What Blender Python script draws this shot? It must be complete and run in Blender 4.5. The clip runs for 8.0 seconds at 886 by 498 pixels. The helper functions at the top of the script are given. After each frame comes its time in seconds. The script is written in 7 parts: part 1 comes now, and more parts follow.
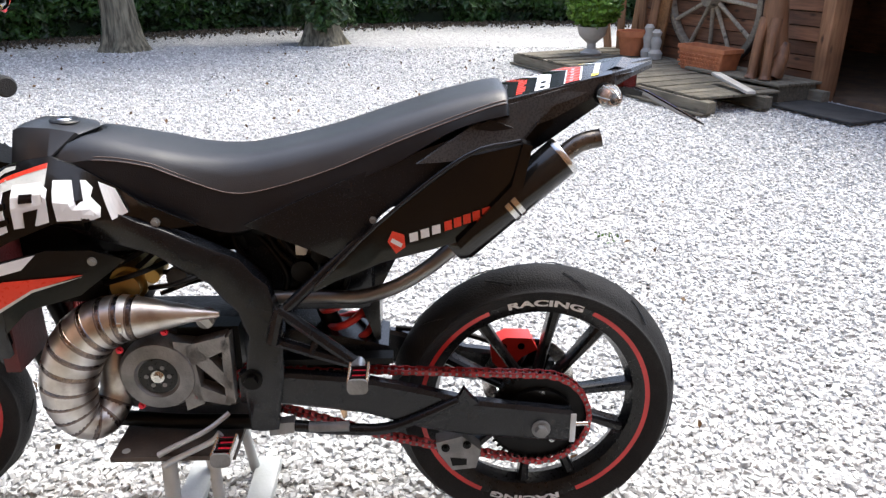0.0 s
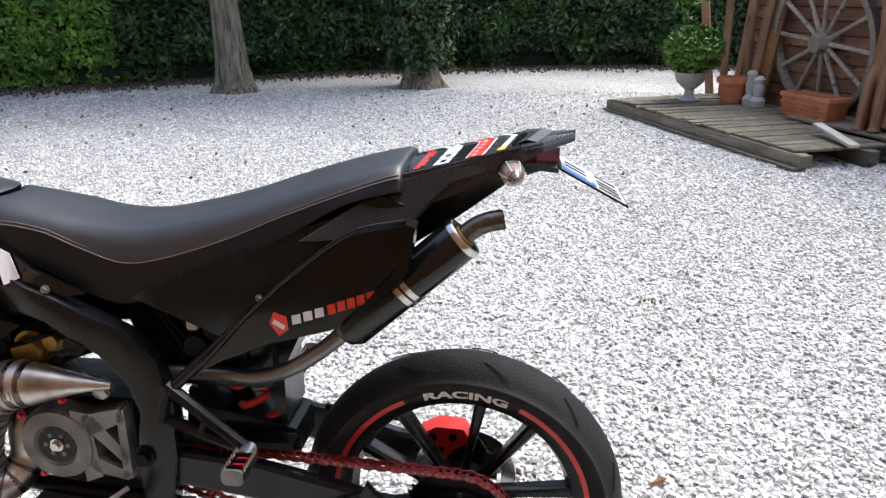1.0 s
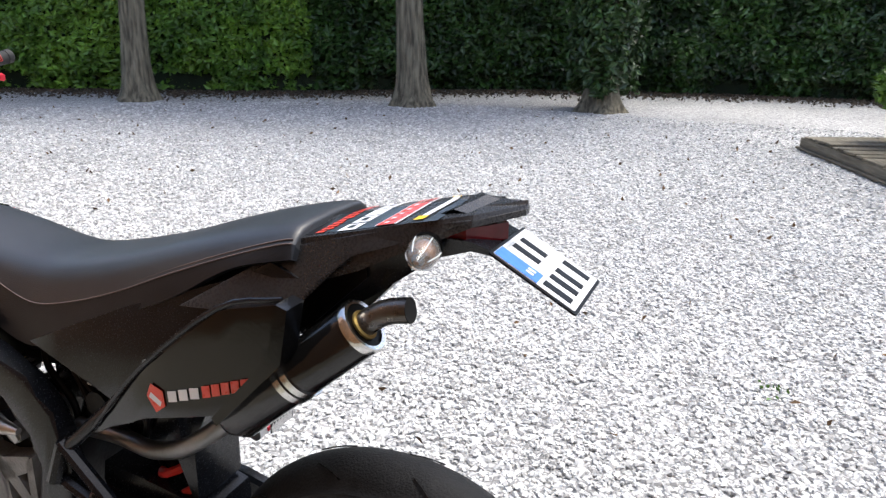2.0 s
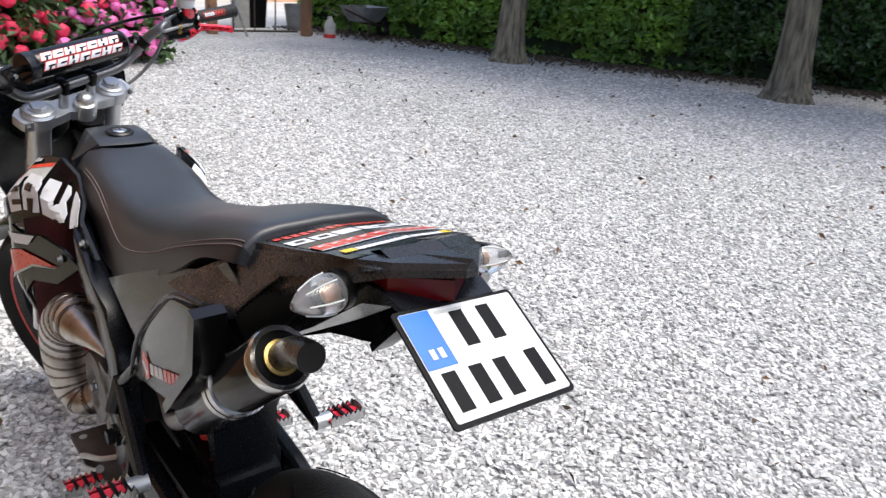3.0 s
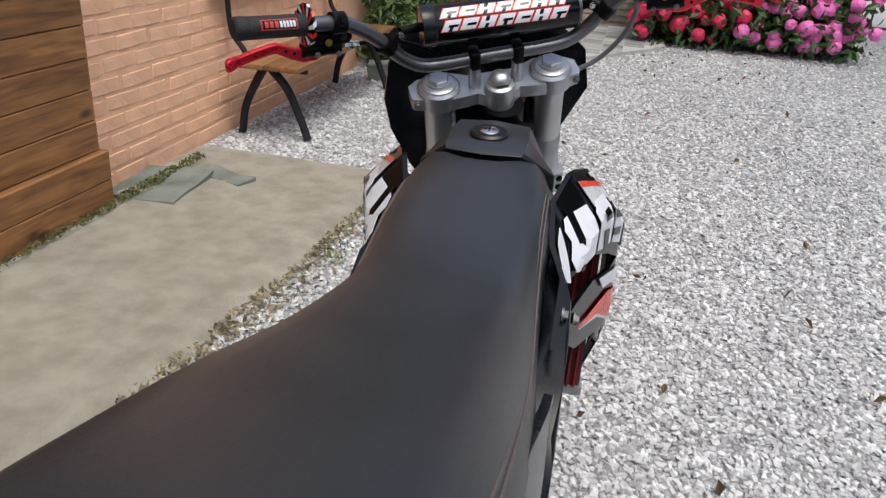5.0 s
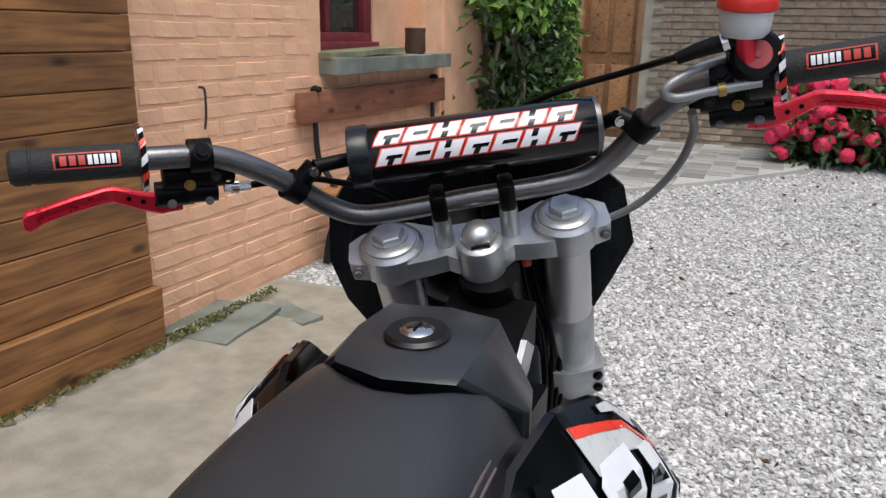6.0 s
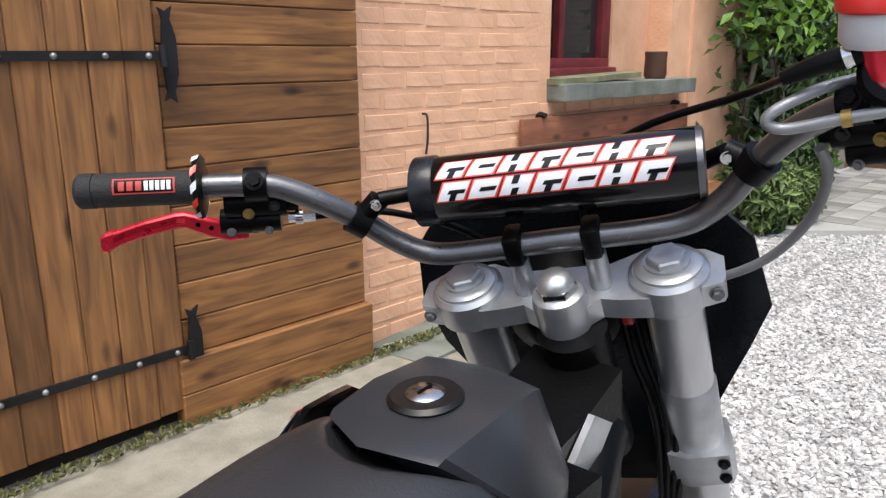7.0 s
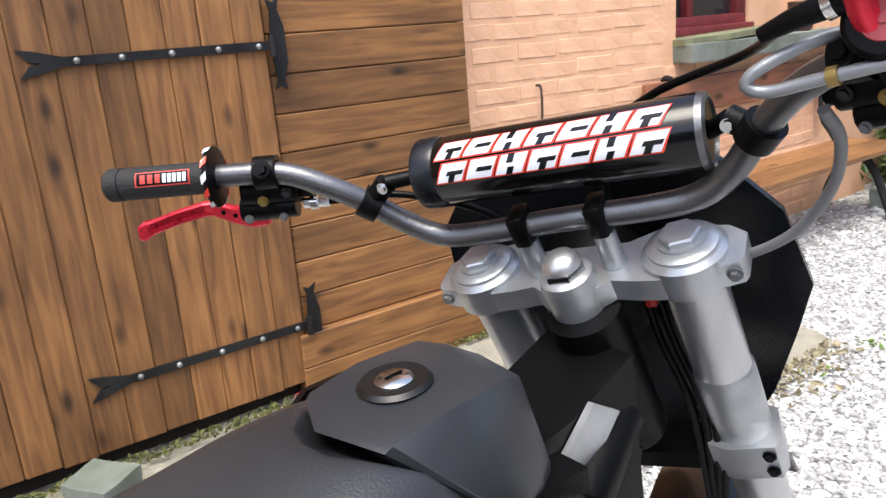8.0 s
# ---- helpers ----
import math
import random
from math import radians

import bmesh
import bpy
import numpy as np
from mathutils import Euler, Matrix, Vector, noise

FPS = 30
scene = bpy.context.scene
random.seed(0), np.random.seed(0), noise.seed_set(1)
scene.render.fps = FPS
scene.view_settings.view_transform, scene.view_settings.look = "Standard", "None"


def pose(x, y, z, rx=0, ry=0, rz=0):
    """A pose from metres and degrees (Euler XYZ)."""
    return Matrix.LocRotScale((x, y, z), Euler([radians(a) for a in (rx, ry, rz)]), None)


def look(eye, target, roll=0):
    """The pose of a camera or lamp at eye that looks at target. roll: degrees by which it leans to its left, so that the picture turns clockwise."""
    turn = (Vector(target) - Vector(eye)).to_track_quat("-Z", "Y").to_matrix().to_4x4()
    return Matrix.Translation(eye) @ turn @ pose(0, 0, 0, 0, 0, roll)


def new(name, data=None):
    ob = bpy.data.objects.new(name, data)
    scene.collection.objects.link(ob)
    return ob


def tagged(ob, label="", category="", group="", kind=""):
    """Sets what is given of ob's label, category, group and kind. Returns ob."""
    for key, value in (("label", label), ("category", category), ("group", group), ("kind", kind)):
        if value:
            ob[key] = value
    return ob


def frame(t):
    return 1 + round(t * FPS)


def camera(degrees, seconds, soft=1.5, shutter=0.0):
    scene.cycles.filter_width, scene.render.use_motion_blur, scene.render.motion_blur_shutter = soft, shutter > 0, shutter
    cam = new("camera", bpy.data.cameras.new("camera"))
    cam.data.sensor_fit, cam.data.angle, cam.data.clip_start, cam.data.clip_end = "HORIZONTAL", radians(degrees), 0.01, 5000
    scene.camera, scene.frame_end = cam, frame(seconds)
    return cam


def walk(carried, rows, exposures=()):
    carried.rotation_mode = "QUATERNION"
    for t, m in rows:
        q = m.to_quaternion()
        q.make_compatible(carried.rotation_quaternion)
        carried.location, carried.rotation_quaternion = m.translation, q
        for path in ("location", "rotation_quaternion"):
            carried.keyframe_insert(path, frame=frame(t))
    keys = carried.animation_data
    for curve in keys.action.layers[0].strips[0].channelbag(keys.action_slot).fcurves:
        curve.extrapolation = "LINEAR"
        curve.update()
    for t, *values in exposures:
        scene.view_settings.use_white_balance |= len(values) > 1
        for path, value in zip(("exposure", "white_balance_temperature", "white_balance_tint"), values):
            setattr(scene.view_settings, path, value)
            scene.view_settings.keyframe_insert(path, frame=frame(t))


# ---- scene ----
# ---- camera and walk ----
cam = camera(61.0, 8.0, soft=1.3, shutter=0.12)
ROWS = [
    (0, -1.453, 0.199, 1.229, -90.09, -21.73, 0.08),
    (0.5, -1.388, 0.058, 1.258, -87.12, -19.72, 0.46),
    (1, -1.280, -0.173, 1.258, -80.66, -18.79, -0.58),
    (1.2, -1.216, -0.249, 1.258, -78.07, -18.28, -0.56),
    (2.3, -0.758, -0.551, 1.275, -58.26, -18.73, 1.66),
    (2.5, -0.669, -0.613, 1.286, -52.19, -19.89, 2.23),
    (3, -0.442, -0.684, 1.296, -37.66, -20.79, 4.27),
    (3.5, -0.230, -0.685, 1.287, -21.31, -22.92, 3.36),
    (4, -0.016, -0.713, 1.297, -7.14, -23.24, 2.94),
    (4.2, 0.067, -0.715, 1.318, -0.01, -23.28, 1.72),
    (5.3, 0.107, 0.179, 1.171, 14.54, -24.80, 2.85),
    (5.5, 0.124, 0.262, 1.163, 16.39, -21.73, 0.76),
    (6, 0.175, 0.403, 1.161, 23.63, -16.07, 1.19),
    (6.5, 0.211, 0.506, 1.166, 32.55, -14.37, 1.11),
    (7, 0.272, 0.564, 1.158, 43.34, -14.31, -0.26),
    (7.5, 0.298, 0.627, 1.150, 45.74, -14.83, -1.49),
    (8, 0.345, 0.664, 1.158, 54.97, -15.87, -4.54),
]


def aimed(x, y, z, yaw, pitch, roll):
    a, b = radians(yaw), radians(pitch)
    ahead = Vector((-math.sin(a) * math.cos(b), math.cos(a) * math.cos(b), math.sin(b)))
    eye = Vector((x, y, z))
    return look(eye, eye + ahead, roll)


walk(cam, [(r[0], aimed(*r[1:])) for r in ROWS], exposures=[(0, 1.82), (0.5, 1.58), (1.2, 1.54), (2.5, 1.41), (3, 1.22), (3.5, 0.92), (4.0, 0.62), (4.2, 0.58), (5.3, 0.62), (6.0, 0.66), (7.0, 1.1), (7.5, 1.2), (8, 1.52)])

# ---- light ----
world = bpy.data.worlds.new("sky")
scene.world = world
world.use_nodes = True
nt = world.node_tree
sky = nt.nodes.new("ShaderNodeTexSky")
sky.sky_type, sky.sun_disc = "NISHITA", False
sky.sun_elevation, sky.sun_rotation = radians(67.5), radians(141.3)
sky.air_density, sky.dust_density, sky.ozone_density = 1.0, 4.0, 1.0
nt.links.new(sky.outputs[0], nt.nodes["Background"].inputs[0])
nt.nodes["Background"].inputs[1].default_value = 0.15
sun = new("sun", bpy.data.lights.new("sun", "SUN"))
sun.data.energy, sun.data.angle, sun.data.color = 0.95, radians(35), (0.95, 1.0, 0.93)
sun.matrix_world = look((1.6, -2.0, 6.2), (0, 0, 0))

# ---- materials ----
def shader(name):
    m = bpy.data.materials.new(name)
    m.use_nodes = True
    return m, m.node_tree.nodes, m.node_tree.links, m.node_tree.nodes["Principled BSDF"]


def surface(name, a, b=None, rough=0.5, metal=0.0, scale=8.0, fine=120.0, bump=0.15, grain=(1, 1, 1), spread=0.12, coat=0.0, per=None, trans=0.0, vary=0.38, spec=None):
    """Two tones mixed by coarse noise, fine grain in bump and roughness; per: vary by object or island."""
    b = b or tuple(v * 0.7 for v in a)
    m, n, l, p = shader(name)
    co = n.new("ShaderNodeTexCoord")
    mp = n.new("ShaderNodeMapping")
    mp.inputs["Scale"].default_value = grain
    l.new(co.outputs["Object"], mp.inputs[0])
    big, small = n.new("ShaderNodeTexNoise"), n.new("ShaderNodeTexNoise")
    big.inputs["Scale"].default_value, big.inputs["Detail"].default_value = scale, 5
    small.inputs["Scale"].default_value, small.inputs["Detail"].default_value = fine, 3
    l.new(mp.outputs[0], big.inputs["Vector"])
    l.new(mp.outputs[0], small.inputs["Vector"])
    ramp = n.new("ShaderNodeValToRGB")
    ramp.color_ramp.elements[0].position, ramp.color_ramp.elements[1].position = 0.35, 0.65
    ramp.color_ramp.elements[0].color, ramp.color_ramp.elements[1].color = (*b, 1), (*a, 1)
    l.new(big.outputs[0], ramp.inputs[0])
    last = ramp.outputs[0]
    if per:
        hue = n.new("ShaderNodeHueSaturation")
        src = n.new("ShaderNodeObjectInfo") if per == "object" else n.new("ShaderNodeNewGeometry")
        rnd = src.outputs["Random"] if per == "object" else src.outputs["Random Per Island"]
        rg = n.new("ShaderNodeMapRange")
        rg.inputs["To Min"].default_value, rg.inputs["To Max"].default_value = 1 - vary, 1 + vary
        l.new(rnd, rg.inputs[0])
        l.new(rg.outputs[0], hue.inputs["Value"])
        l.new(last, hue.inputs["Color"])
        last = hue.outputs[0]
    l.new(last, p.inputs["Base Color"])
    rr = n.new("ShaderNodeMapRange")
    rr.inputs["To Min"].default_value, rr.inputs["To Max"].default_value = max(0.02, rough - spread), min(1, rough + spread)
    l.new(small.outputs[0], rr.inputs[0])
    l.new(rr.outputs[0], p.inputs["Roughness"])
    p.inputs["Metallic"].default_value, p.inputs["Coat Weight"].default_value = metal, coat
    if spec is not None:
        p.inputs["Specular IOR Level"].default_value = spec
    if trans:
        p.inputs["Transmission Weight"].default_value = trans
    if bump:
        bp = n.new("ShaderNodeBump")
        bp.inputs["Strength"].default_value, bp.inputs["Distance"].default_value = bump, 0.004
        l.new(small.outputs[0], bp.inputs["Height"])
        l.new(bp.outputs[0], p.inputs["Normal"])
    return m


def timber(name, a, b, rough=0.65, axis=1, ring=9.0):
    """Planks: streaks along one axis, knots, a tone of its own for every piece."""
    m, n, l, p = shader(name)
    co, mp = n.new("ShaderNodeTexCoord"), n.new("ShaderNodeMapping")
    sc = [14.0, 14.0, 14.0]
    sc[axis] = 1.2
    mp.inputs["Scale"].default_value = sc
    info = n.new("ShaderNodeObjectInfo")
    add = n.new("ShaderNodeVectorMath")
    mul = n.new("ShaderNodeVectorMath")
    mul.operation = "SCALE"
    mul.inputs[0].default_value = (37, 53, 71)
    l.new(info.outputs["Random"], mul.inputs["Scale"])
    l.new(co.outputs["Object"], add.inputs[0])
    l.new(mul.outputs[0], add.inputs[1])
    l.new(add.outputs[0], mp.inputs[0])
    streak, blot, knot = n.new("ShaderNodeTexNoise"), n.new("ShaderNodeTexNoise"), n.new("ShaderNodeTexVoronoi")
    streak.inputs["Scale"].default_value, streak.inputs["Detail"].default_value = ring / 3, 8
    streak.inputs["Distortion"].default_value = 0.6
    blot.inputs["Scale"].default_value = 3.0
    l.new(mp.outputs[0], streak.inputs["Vector"])
    l.new(add.outputs[0], blot.inputs["Vector"])
    kmap = n.new("ShaderNodeMapping")
    ks = [7.0, 7.0, 7.0]
    ks[axis] = 3.0
    kmap.inputs["Scale"].default_value = ks
    l.new(add.outputs[0], kmap.inputs[0])
    l.new(kmap.outputs[0], knot.inputs["Vector"])
    knot.inputs["Scale"].default_value = 1.35
    ramp = n.new("ShaderNodeValToRGB")
    ramp.color_ramp.elements[0].position, ramp.color_ramp.elements[1].position = 0.3, 0.7
    ramp.color_ramp.elements[0].color, ramp.color_ramp.elements[1].color = (*b, 1), (*a, 1)
    l.new(streak.outputs[0], ramp.inputs[0])
    kr = n.new("ShaderNodeMapRange")
    kr.inputs["From Min"].default_value, kr.inputs["From Max"].default_value = 0.06, 0.20
    kr.inputs["To Min"].default_value, kr.inputs["To Max"].default_value = 0.25, 1.0
    l.new(knot.outputs[0], kr.inputs[0])
    hue = n.new("ShaderNodeHueSaturation")
    l.new(ramp.outputs[0], hue.inputs["Color"])
    vr = n.new("ShaderNodeMapRange")
    vr.inputs["To Min"].default_value, vr.inputs["To Max"].default_value = 0.72, 1.28
    l.new(info.outputs["Random"], vr.inputs[0])
    br = n.new("ShaderNodeMapRange")
    br.inputs["From Min"].default_value, br.inputs["From Max"].default_value = 0.3, 0.7
    br.inputs["To Min"].default_value, br.inputs["To Max"].default_value = 0.7, 1.15
    l.new(blot.outputs[0], br.inputs[0])
    m1, m2 = n.new("ShaderNodeMath"), n.new("ShaderNodeMath")
    m1.operation = m2.operation = "MULTIPLY"
    l.new(vr.outputs[0], m1.inputs[0])
    l.new(br.outputs[0], m1.inputs[1])
    l.new(m1.outputs[0], m2.inputs[0])
    l.new(kr.outputs[0], m2.inputs[1])
    l.new(m2.outputs[0], hue.inputs["Value"])
    l.new(hue.outputs[0], p.inputs["Base Color"])
    p.inputs["Roughness"].default_value = rough
    bp = n.new("ShaderNodeBump")
    bp.inputs["Strength"].default_value, bp.inputs["Distance"].default_value = 0.35, 0.003
    l.new(streak.outputs[0], bp.inputs["Height"])
    l.new(bp.outputs[0], p.inputs["Normal"])
    return m


def plain(name, c, rough=0.4, metal=0.0, coat=0.0):
    m, n, l, p = shader(name)
    p.inputs["Base Color"].default_value = (*c, 1)
    p.inputs["Roughness"].default_value, p.inputs["Metallic"].default_value, p.inputs["Coat Weight"].default_value = rough, metal, coat
    return m


def gravel_bed():
    m, n, l, p = shader("gravel_bed")
    co = n.new("ShaderNodeTexCoord")
    cells, big, edge = n.new("ShaderNodeTexVoronoi"), n.new("ShaderNodeTexNoise"), n.new("ShaderNodeTexVoronoi")
    edge.feature = "DISTANCE_TO_EDGE"
    warp = n.new("ShaderNodeTexNoise")
    warp.inputs["Scale"].default_value = 30
    mix = n.new("ShaderNodeMix")
    mix.data_type = "VECTOR"
    mix.inputs[0].default_value = 0.02
    l.new(co.outputs["Object"], warp.inputs["Vector"])
    l.new(co.outputs["Object"], mix.inputs[4])
    l.new(warp.outputs["Color"], mix.inputs[5])
    for node in (cells, edge):
        node.inputs["Scale"].default_value = 46
        l.new(mix.outputs[1], node.inputs["Vector"])
    big.inputs["Scale"].default_value, big.inputs["Detail"].default_value = 0.7, 6
    l.new(co.outputs["Object"], big.inputs["Vector"])
    ramp = n.new("ShaderNodeValToRGB")
    e = ramp.color_ramp.elements
    e[0].position, e[0].color = 0.0, (0.30, 0.30, 0.30, 1)
    e[1].position, e[1].color = 1.0, (0.66, 0.66, 0.66, 1)
    e.new(0.45).color = (0.50, 0.50, 0.50, 1)
    sep = n.new("ShaderNodeSeparateColor")
    l.new(cells.outputs["Color"], sep.inputs[0])
    l.new(sep.outputs[0], ramp.inputs[0])
    # Cell edges darken the colour: painted shade in the gaps between stones.
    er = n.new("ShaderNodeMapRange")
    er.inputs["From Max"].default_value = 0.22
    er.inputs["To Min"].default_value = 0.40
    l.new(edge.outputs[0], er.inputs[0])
    bg = n.new("ShaderNodeMapRange")
    bg.inputs["From Min"].default_value, bg.inputs["From Max"].default_value = 0.3, 0.7
    bg.inputs["To Min"].default_value, bg.inputs["To Max"].default_value = 0.82, 1.12
    l.new(big.outputs[0], bg.inputs[0])
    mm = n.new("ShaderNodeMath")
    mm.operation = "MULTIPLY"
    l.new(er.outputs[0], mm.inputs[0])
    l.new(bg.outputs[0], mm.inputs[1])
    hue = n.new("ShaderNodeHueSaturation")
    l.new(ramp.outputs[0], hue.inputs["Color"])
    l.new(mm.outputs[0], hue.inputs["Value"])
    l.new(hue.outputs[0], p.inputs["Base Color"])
    p.inputs["Roughness"].default_value = 0.85
    bp = n.new("ShaderNodeBump")
    bp.inputs["Strength"].default_value, bp.inputs["Distance"].default_value = 0.6, 0.010
    l.new(er.outputs[0], bp.inputs["Height"])
    l.new(bp.outputs[0], p.inputs["Normal"])
    return m


GRAVEL = gravel_bed()
STONE = surface("gravel_stone", (0.55, 0.55, 0.545), (0.44, 0.445, 0.445), rough=0.8, scale=60, fine=300, bump=0.25, per="island", vary=0.39)
CONCRETE = surface("weathered_concrete", (0.58, 0.55, 0.465), (0.44, 0.412, 0.335), rough=0.9, scale=11, fine=90, bump=1.0)
SLATE = surface("grey_slate", (0.20, 0.22, 0.20), (0.11, 0.13, 0.10), rough=0.7, scale=7, fine=80, bump=0.4)
WOOD = timber("stained_plank", (0.315, 0.146, 0.048), (0.125, 0.053, 0.018), axis=1)
WOOD_UP = timber("stained_plank_upright", (0.315, 0.146, 0.049), (0.125, 0.053, 0.0185), axis=2)
WOOD_BENCH = timber("bench_plank", (0.34, 0.165, 0.065), (0.19, 0.085, 0.03), axis=1, rough=0.5)
WOOD_RED = timber("bench_back_plank", (0.27, 0.105, 0.055), (0.15, 0.058, 0.032), axis=1, rough=0.6)
WOOD_GREY = timber("weathered_deck_board", (0.20, 0.178, 0.135), (0.10, 0.088, 0.064), axis=0, rough=0.9)
WOOD_SHED = timber("shed_board", (0.27, 0.125, 0.065), (0.14, 0.065, 0.035), axis=0, rough=0.7)
WOOD_POST = timber("shed_post", (0.36, 0.19, 0.10), (0.20, 0.10, 0.05), axis=2, rough=0.7)
WOOD_OLD = timber("old_grey_oak", (0.40, 0.35, 0.27), (0.24, 0.20, 0.15), axis=2, rough=0.85)
WOOD_STATUE = timber("carved_wood", (0.27, 0.13, 0.065), (0.15, 0.07, 0.035), axis=2, rough=0.5)
IRON = surface("black_iron", (0.03, 0.03, 0.032), (0.015, 0.015, 0.016), rough=0.55, metal=0.6, fine=200, bump=0.3)
RUSTY = surface("rusty_iron", (0.06, 0.035, 0.025), (0.03, 0.02, 0.016), rough=0.75, fine=150, bump=0.3)
PAINTED = surface("apricot_painted_brick", (0.82, 0.49, 0.315), (0.72, 0.415, 0.255), rough=0.8, scale=7, fine=45, bump=1.0, per="object", vary=0.035)
MORTAR = surface("apricot_painted_mortar", (0.80, 0.475, 0.30), (0.70, 0.40, 0.245), rough=0.85, scale=7, fine=45, bump=1.0)
RENDERED = surface("apricot_plaster", (0.76, 0.46, 0.30), (0.58, 0.335, 0.20), rough=0.85, scale=3, fine=40, bump=0.8)
BRICK = surface("old_brick", (0.30, 0.24, 0.18), (0.19, 0.145, 0.105), rough=0.85, scale=20, fine=90, bump=0.4, per="object")
BRICK_BED = surface("brick_mortar", (0.34, 0.31, 0.26), (0.24, 0.22, 0.18), rough=0.95, scale=6, fine=80, bump=0.4)
REDPAINT = surface("dark_red_paint", (0.20, 0.028, 0.035), (0.12, 0.018, 0.022), rough=0.45, scale=12, fine=90, bump=0.2)
TERRACOTTA = surface("terracotta", (0.58, 0.215, 0.095), (0.44, 0.155, 0.07), rough=0.8, scale=12, fine=120, bump=0.3)
BARK = surface("grey_bark", (0.235, 0.21, 0.15), (0.055, 0.048, 0.033), rough=0.95, scale=24, fine=90, bump=1.0, grain=(1, 1, 0.13))
LEAF = surface("hedge_leaf", (0.037, 0.092, 0.014), (0.010, 0.032, 0.005), rough=0.42, scale=1.6, fine=60, bump=0.1, per="island", spread=0.1, vary=0.5)
LEAF_DARK = surface("tree_leaf", (0.040, 0.092, 0.017), (0.018, 0.045, 0.008), rough=0.45, scale=1.4, fine=60, bump=0.1, per="island", vary=0.45)
LEAF_LIGHT = surface("vine_leaf", (0.15, 0.285, 0.030), (0.06, 0.14, 0.015), rough=0.45, scale=2.0, fine=60, bump=0.1, per="island")
LEAF_SAGE = surface("sage_leaf", (0.13, 0.19, 0.055), (0.06, 0.10, 0.025), rough=0.6, scale=3.0, fine=60, bump=0.1, per="island")
SHADE = surface("painted_hedge_shade", (0.012, 0.022, 0.006), (0.006, 0.012, 0.003), rough=1.0, bump=0.0)
PETAL_RED = surface("crimson_petal", (0.62, 0.03, 0.09), (0.45, 0.02, 0.06), rough=0.6, per="island", bump=0.0)
PETAL_PINK = surface("pink_petal", (0.70, 0.14, 0.36), (0.55, 0.13, 0.38), rough=0.6, per="island", bump=0.0)
PETAL_WHITE = plain("pale_petal", (0.75, 0.6, 0.5), 0.6)
PAVING = surface("pale_paving", (0.30, 0.30, 0.29), (0.23, 0.23, 0.22), rough=0.8, scale=3, fine=60, bump=0.3, per="object")
ROAD = surface("pale_road", (0.42, 0.42, 0.41), (0.34, 0.34, 0.33), rough=0.9, scale=1, fine=60, bump=0.3)
GLASS = plain("dark_pane", (0.02, 0.022, 0.025), 0.05, coat=1.0)
# Near-black for wall cores and room: inside shade as colour; also planter soil.
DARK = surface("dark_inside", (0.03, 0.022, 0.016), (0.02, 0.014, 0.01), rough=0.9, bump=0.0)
MOSS = surface("moss", (0.13, 0.13, 0.04), (0.08, 0.09, 0.025), rough=1.0, scale=20, fine=140, bump=0.8)
PALE = surface("pale_stone", (0.5, 0.48, 0.44), (0.38, 0.36, 0.32), rough=0.8, bump=0.3)
RUBBER_MAT = surface("dark_rubber_mat", (0.05, 0.05, 0.05), (0.03, 0.03, 0.03), rough=0.9, bump=0.4)
ZINC = surface("dull_zinc", (0.30, 0.31, 0.31), (0.2, 0.2, 0.2), rough=0.5, metal=0.6, bump=0.1)
# motorcycle
PLASTIC = surface("matt_black_plastic", (0.0080, 0.0095, 0.0125), (0.005, 0.006, 0.008), rough=0.24, scale=6, fine=380, bump=0.02, spec=0.30)
COVER = surface("satin_black_cover", (0.030, 0.0325, 0.038), (0.021, 0.023, 0.027), rough=0.34, scale=6, fine=420, bump=0.04, spec=0.55)
TAILBLACK = surface("satin_tail_plastic", (0.020, 0.021, 0.0235), (0.013, 0.0138, 0.0155), rough=0.28, scale=9, fine=300, bump=0.04, spec=0.5)
GLOSS = surface("gloss_black_plastic", (0.0035, 0.0037, 0.0043), (0.002, 0.0022, 0.0026), rough=0.15, scale=6, fine=200, bump=0.02, spread=0.06, spec=0.36)
SEATING = surface("black_grained_vinyl", (0.026, 0.028, 0.032), (0.017, 0.0185, 0.0215), rough=0.38, scale=7, fine=520, bump=0.13, spec=0.55)
SEAT_SIDE = surface("smooth_black_vinyl", (0.011, 0.0128, 0.0165), (0.0072, 0.0084, 0.011), rough=0.36, scale=7, fine=420, bump=0.15, spec=0.28)
THREAD = plain("grey_thread", (0.11, 0.085, 0.08), 0.7)
TYRE = surface("worn_tyre_rubber", (0.0115, 0.0118, 0.0125), (0.0058, 0.006, 0.0065), rough=0.68, scale=14, fine=240, bump=0.45, spec=0.3)
RIMBLACK = surface("black_wheel_paint", (0.004, 0.004, 0.0045), (0.0025, 0.0025, 0.003), rough=0.30, scale=10, fine=160, bump=0.04, spec=0.3)
REDTAPE = surface("red_rim_tape", (0.60, 0.03, 0.03), (0.5, 0.025, 0.025), rough=0.35, scale=20, fine=160, bump=0.05)
WHITE = surface("white_print", (0.70, 0.72, 0.76), (0.63, 0.65, 0.69), rough=0.35, scale=20, fine=160, bump=0.02)
SILVERPRINT = surface("grey_print", (0.50, 0.52, 0.52), (0.42, 0.44, 0.44), rough=0.3, scale=20, fine=160, bump=0.02)
REDPRINT = surface("red_print", (0.72, 0.045, 0.02), (0.62, 0.035, 0.015), rough=0.3, scale=20, fine=160, bump=0.02, coat=0.4)
BLUEPRINT = surface("blue_print", (0.03, 0.16, 0.60), (0.025, 0.13, 0.52), rough=0.35, scale=20, fine=160, bump=0.02)
YELLOWPRINT = plain("yellow_print", (0.75, 0.5, 0.03), 0.4)
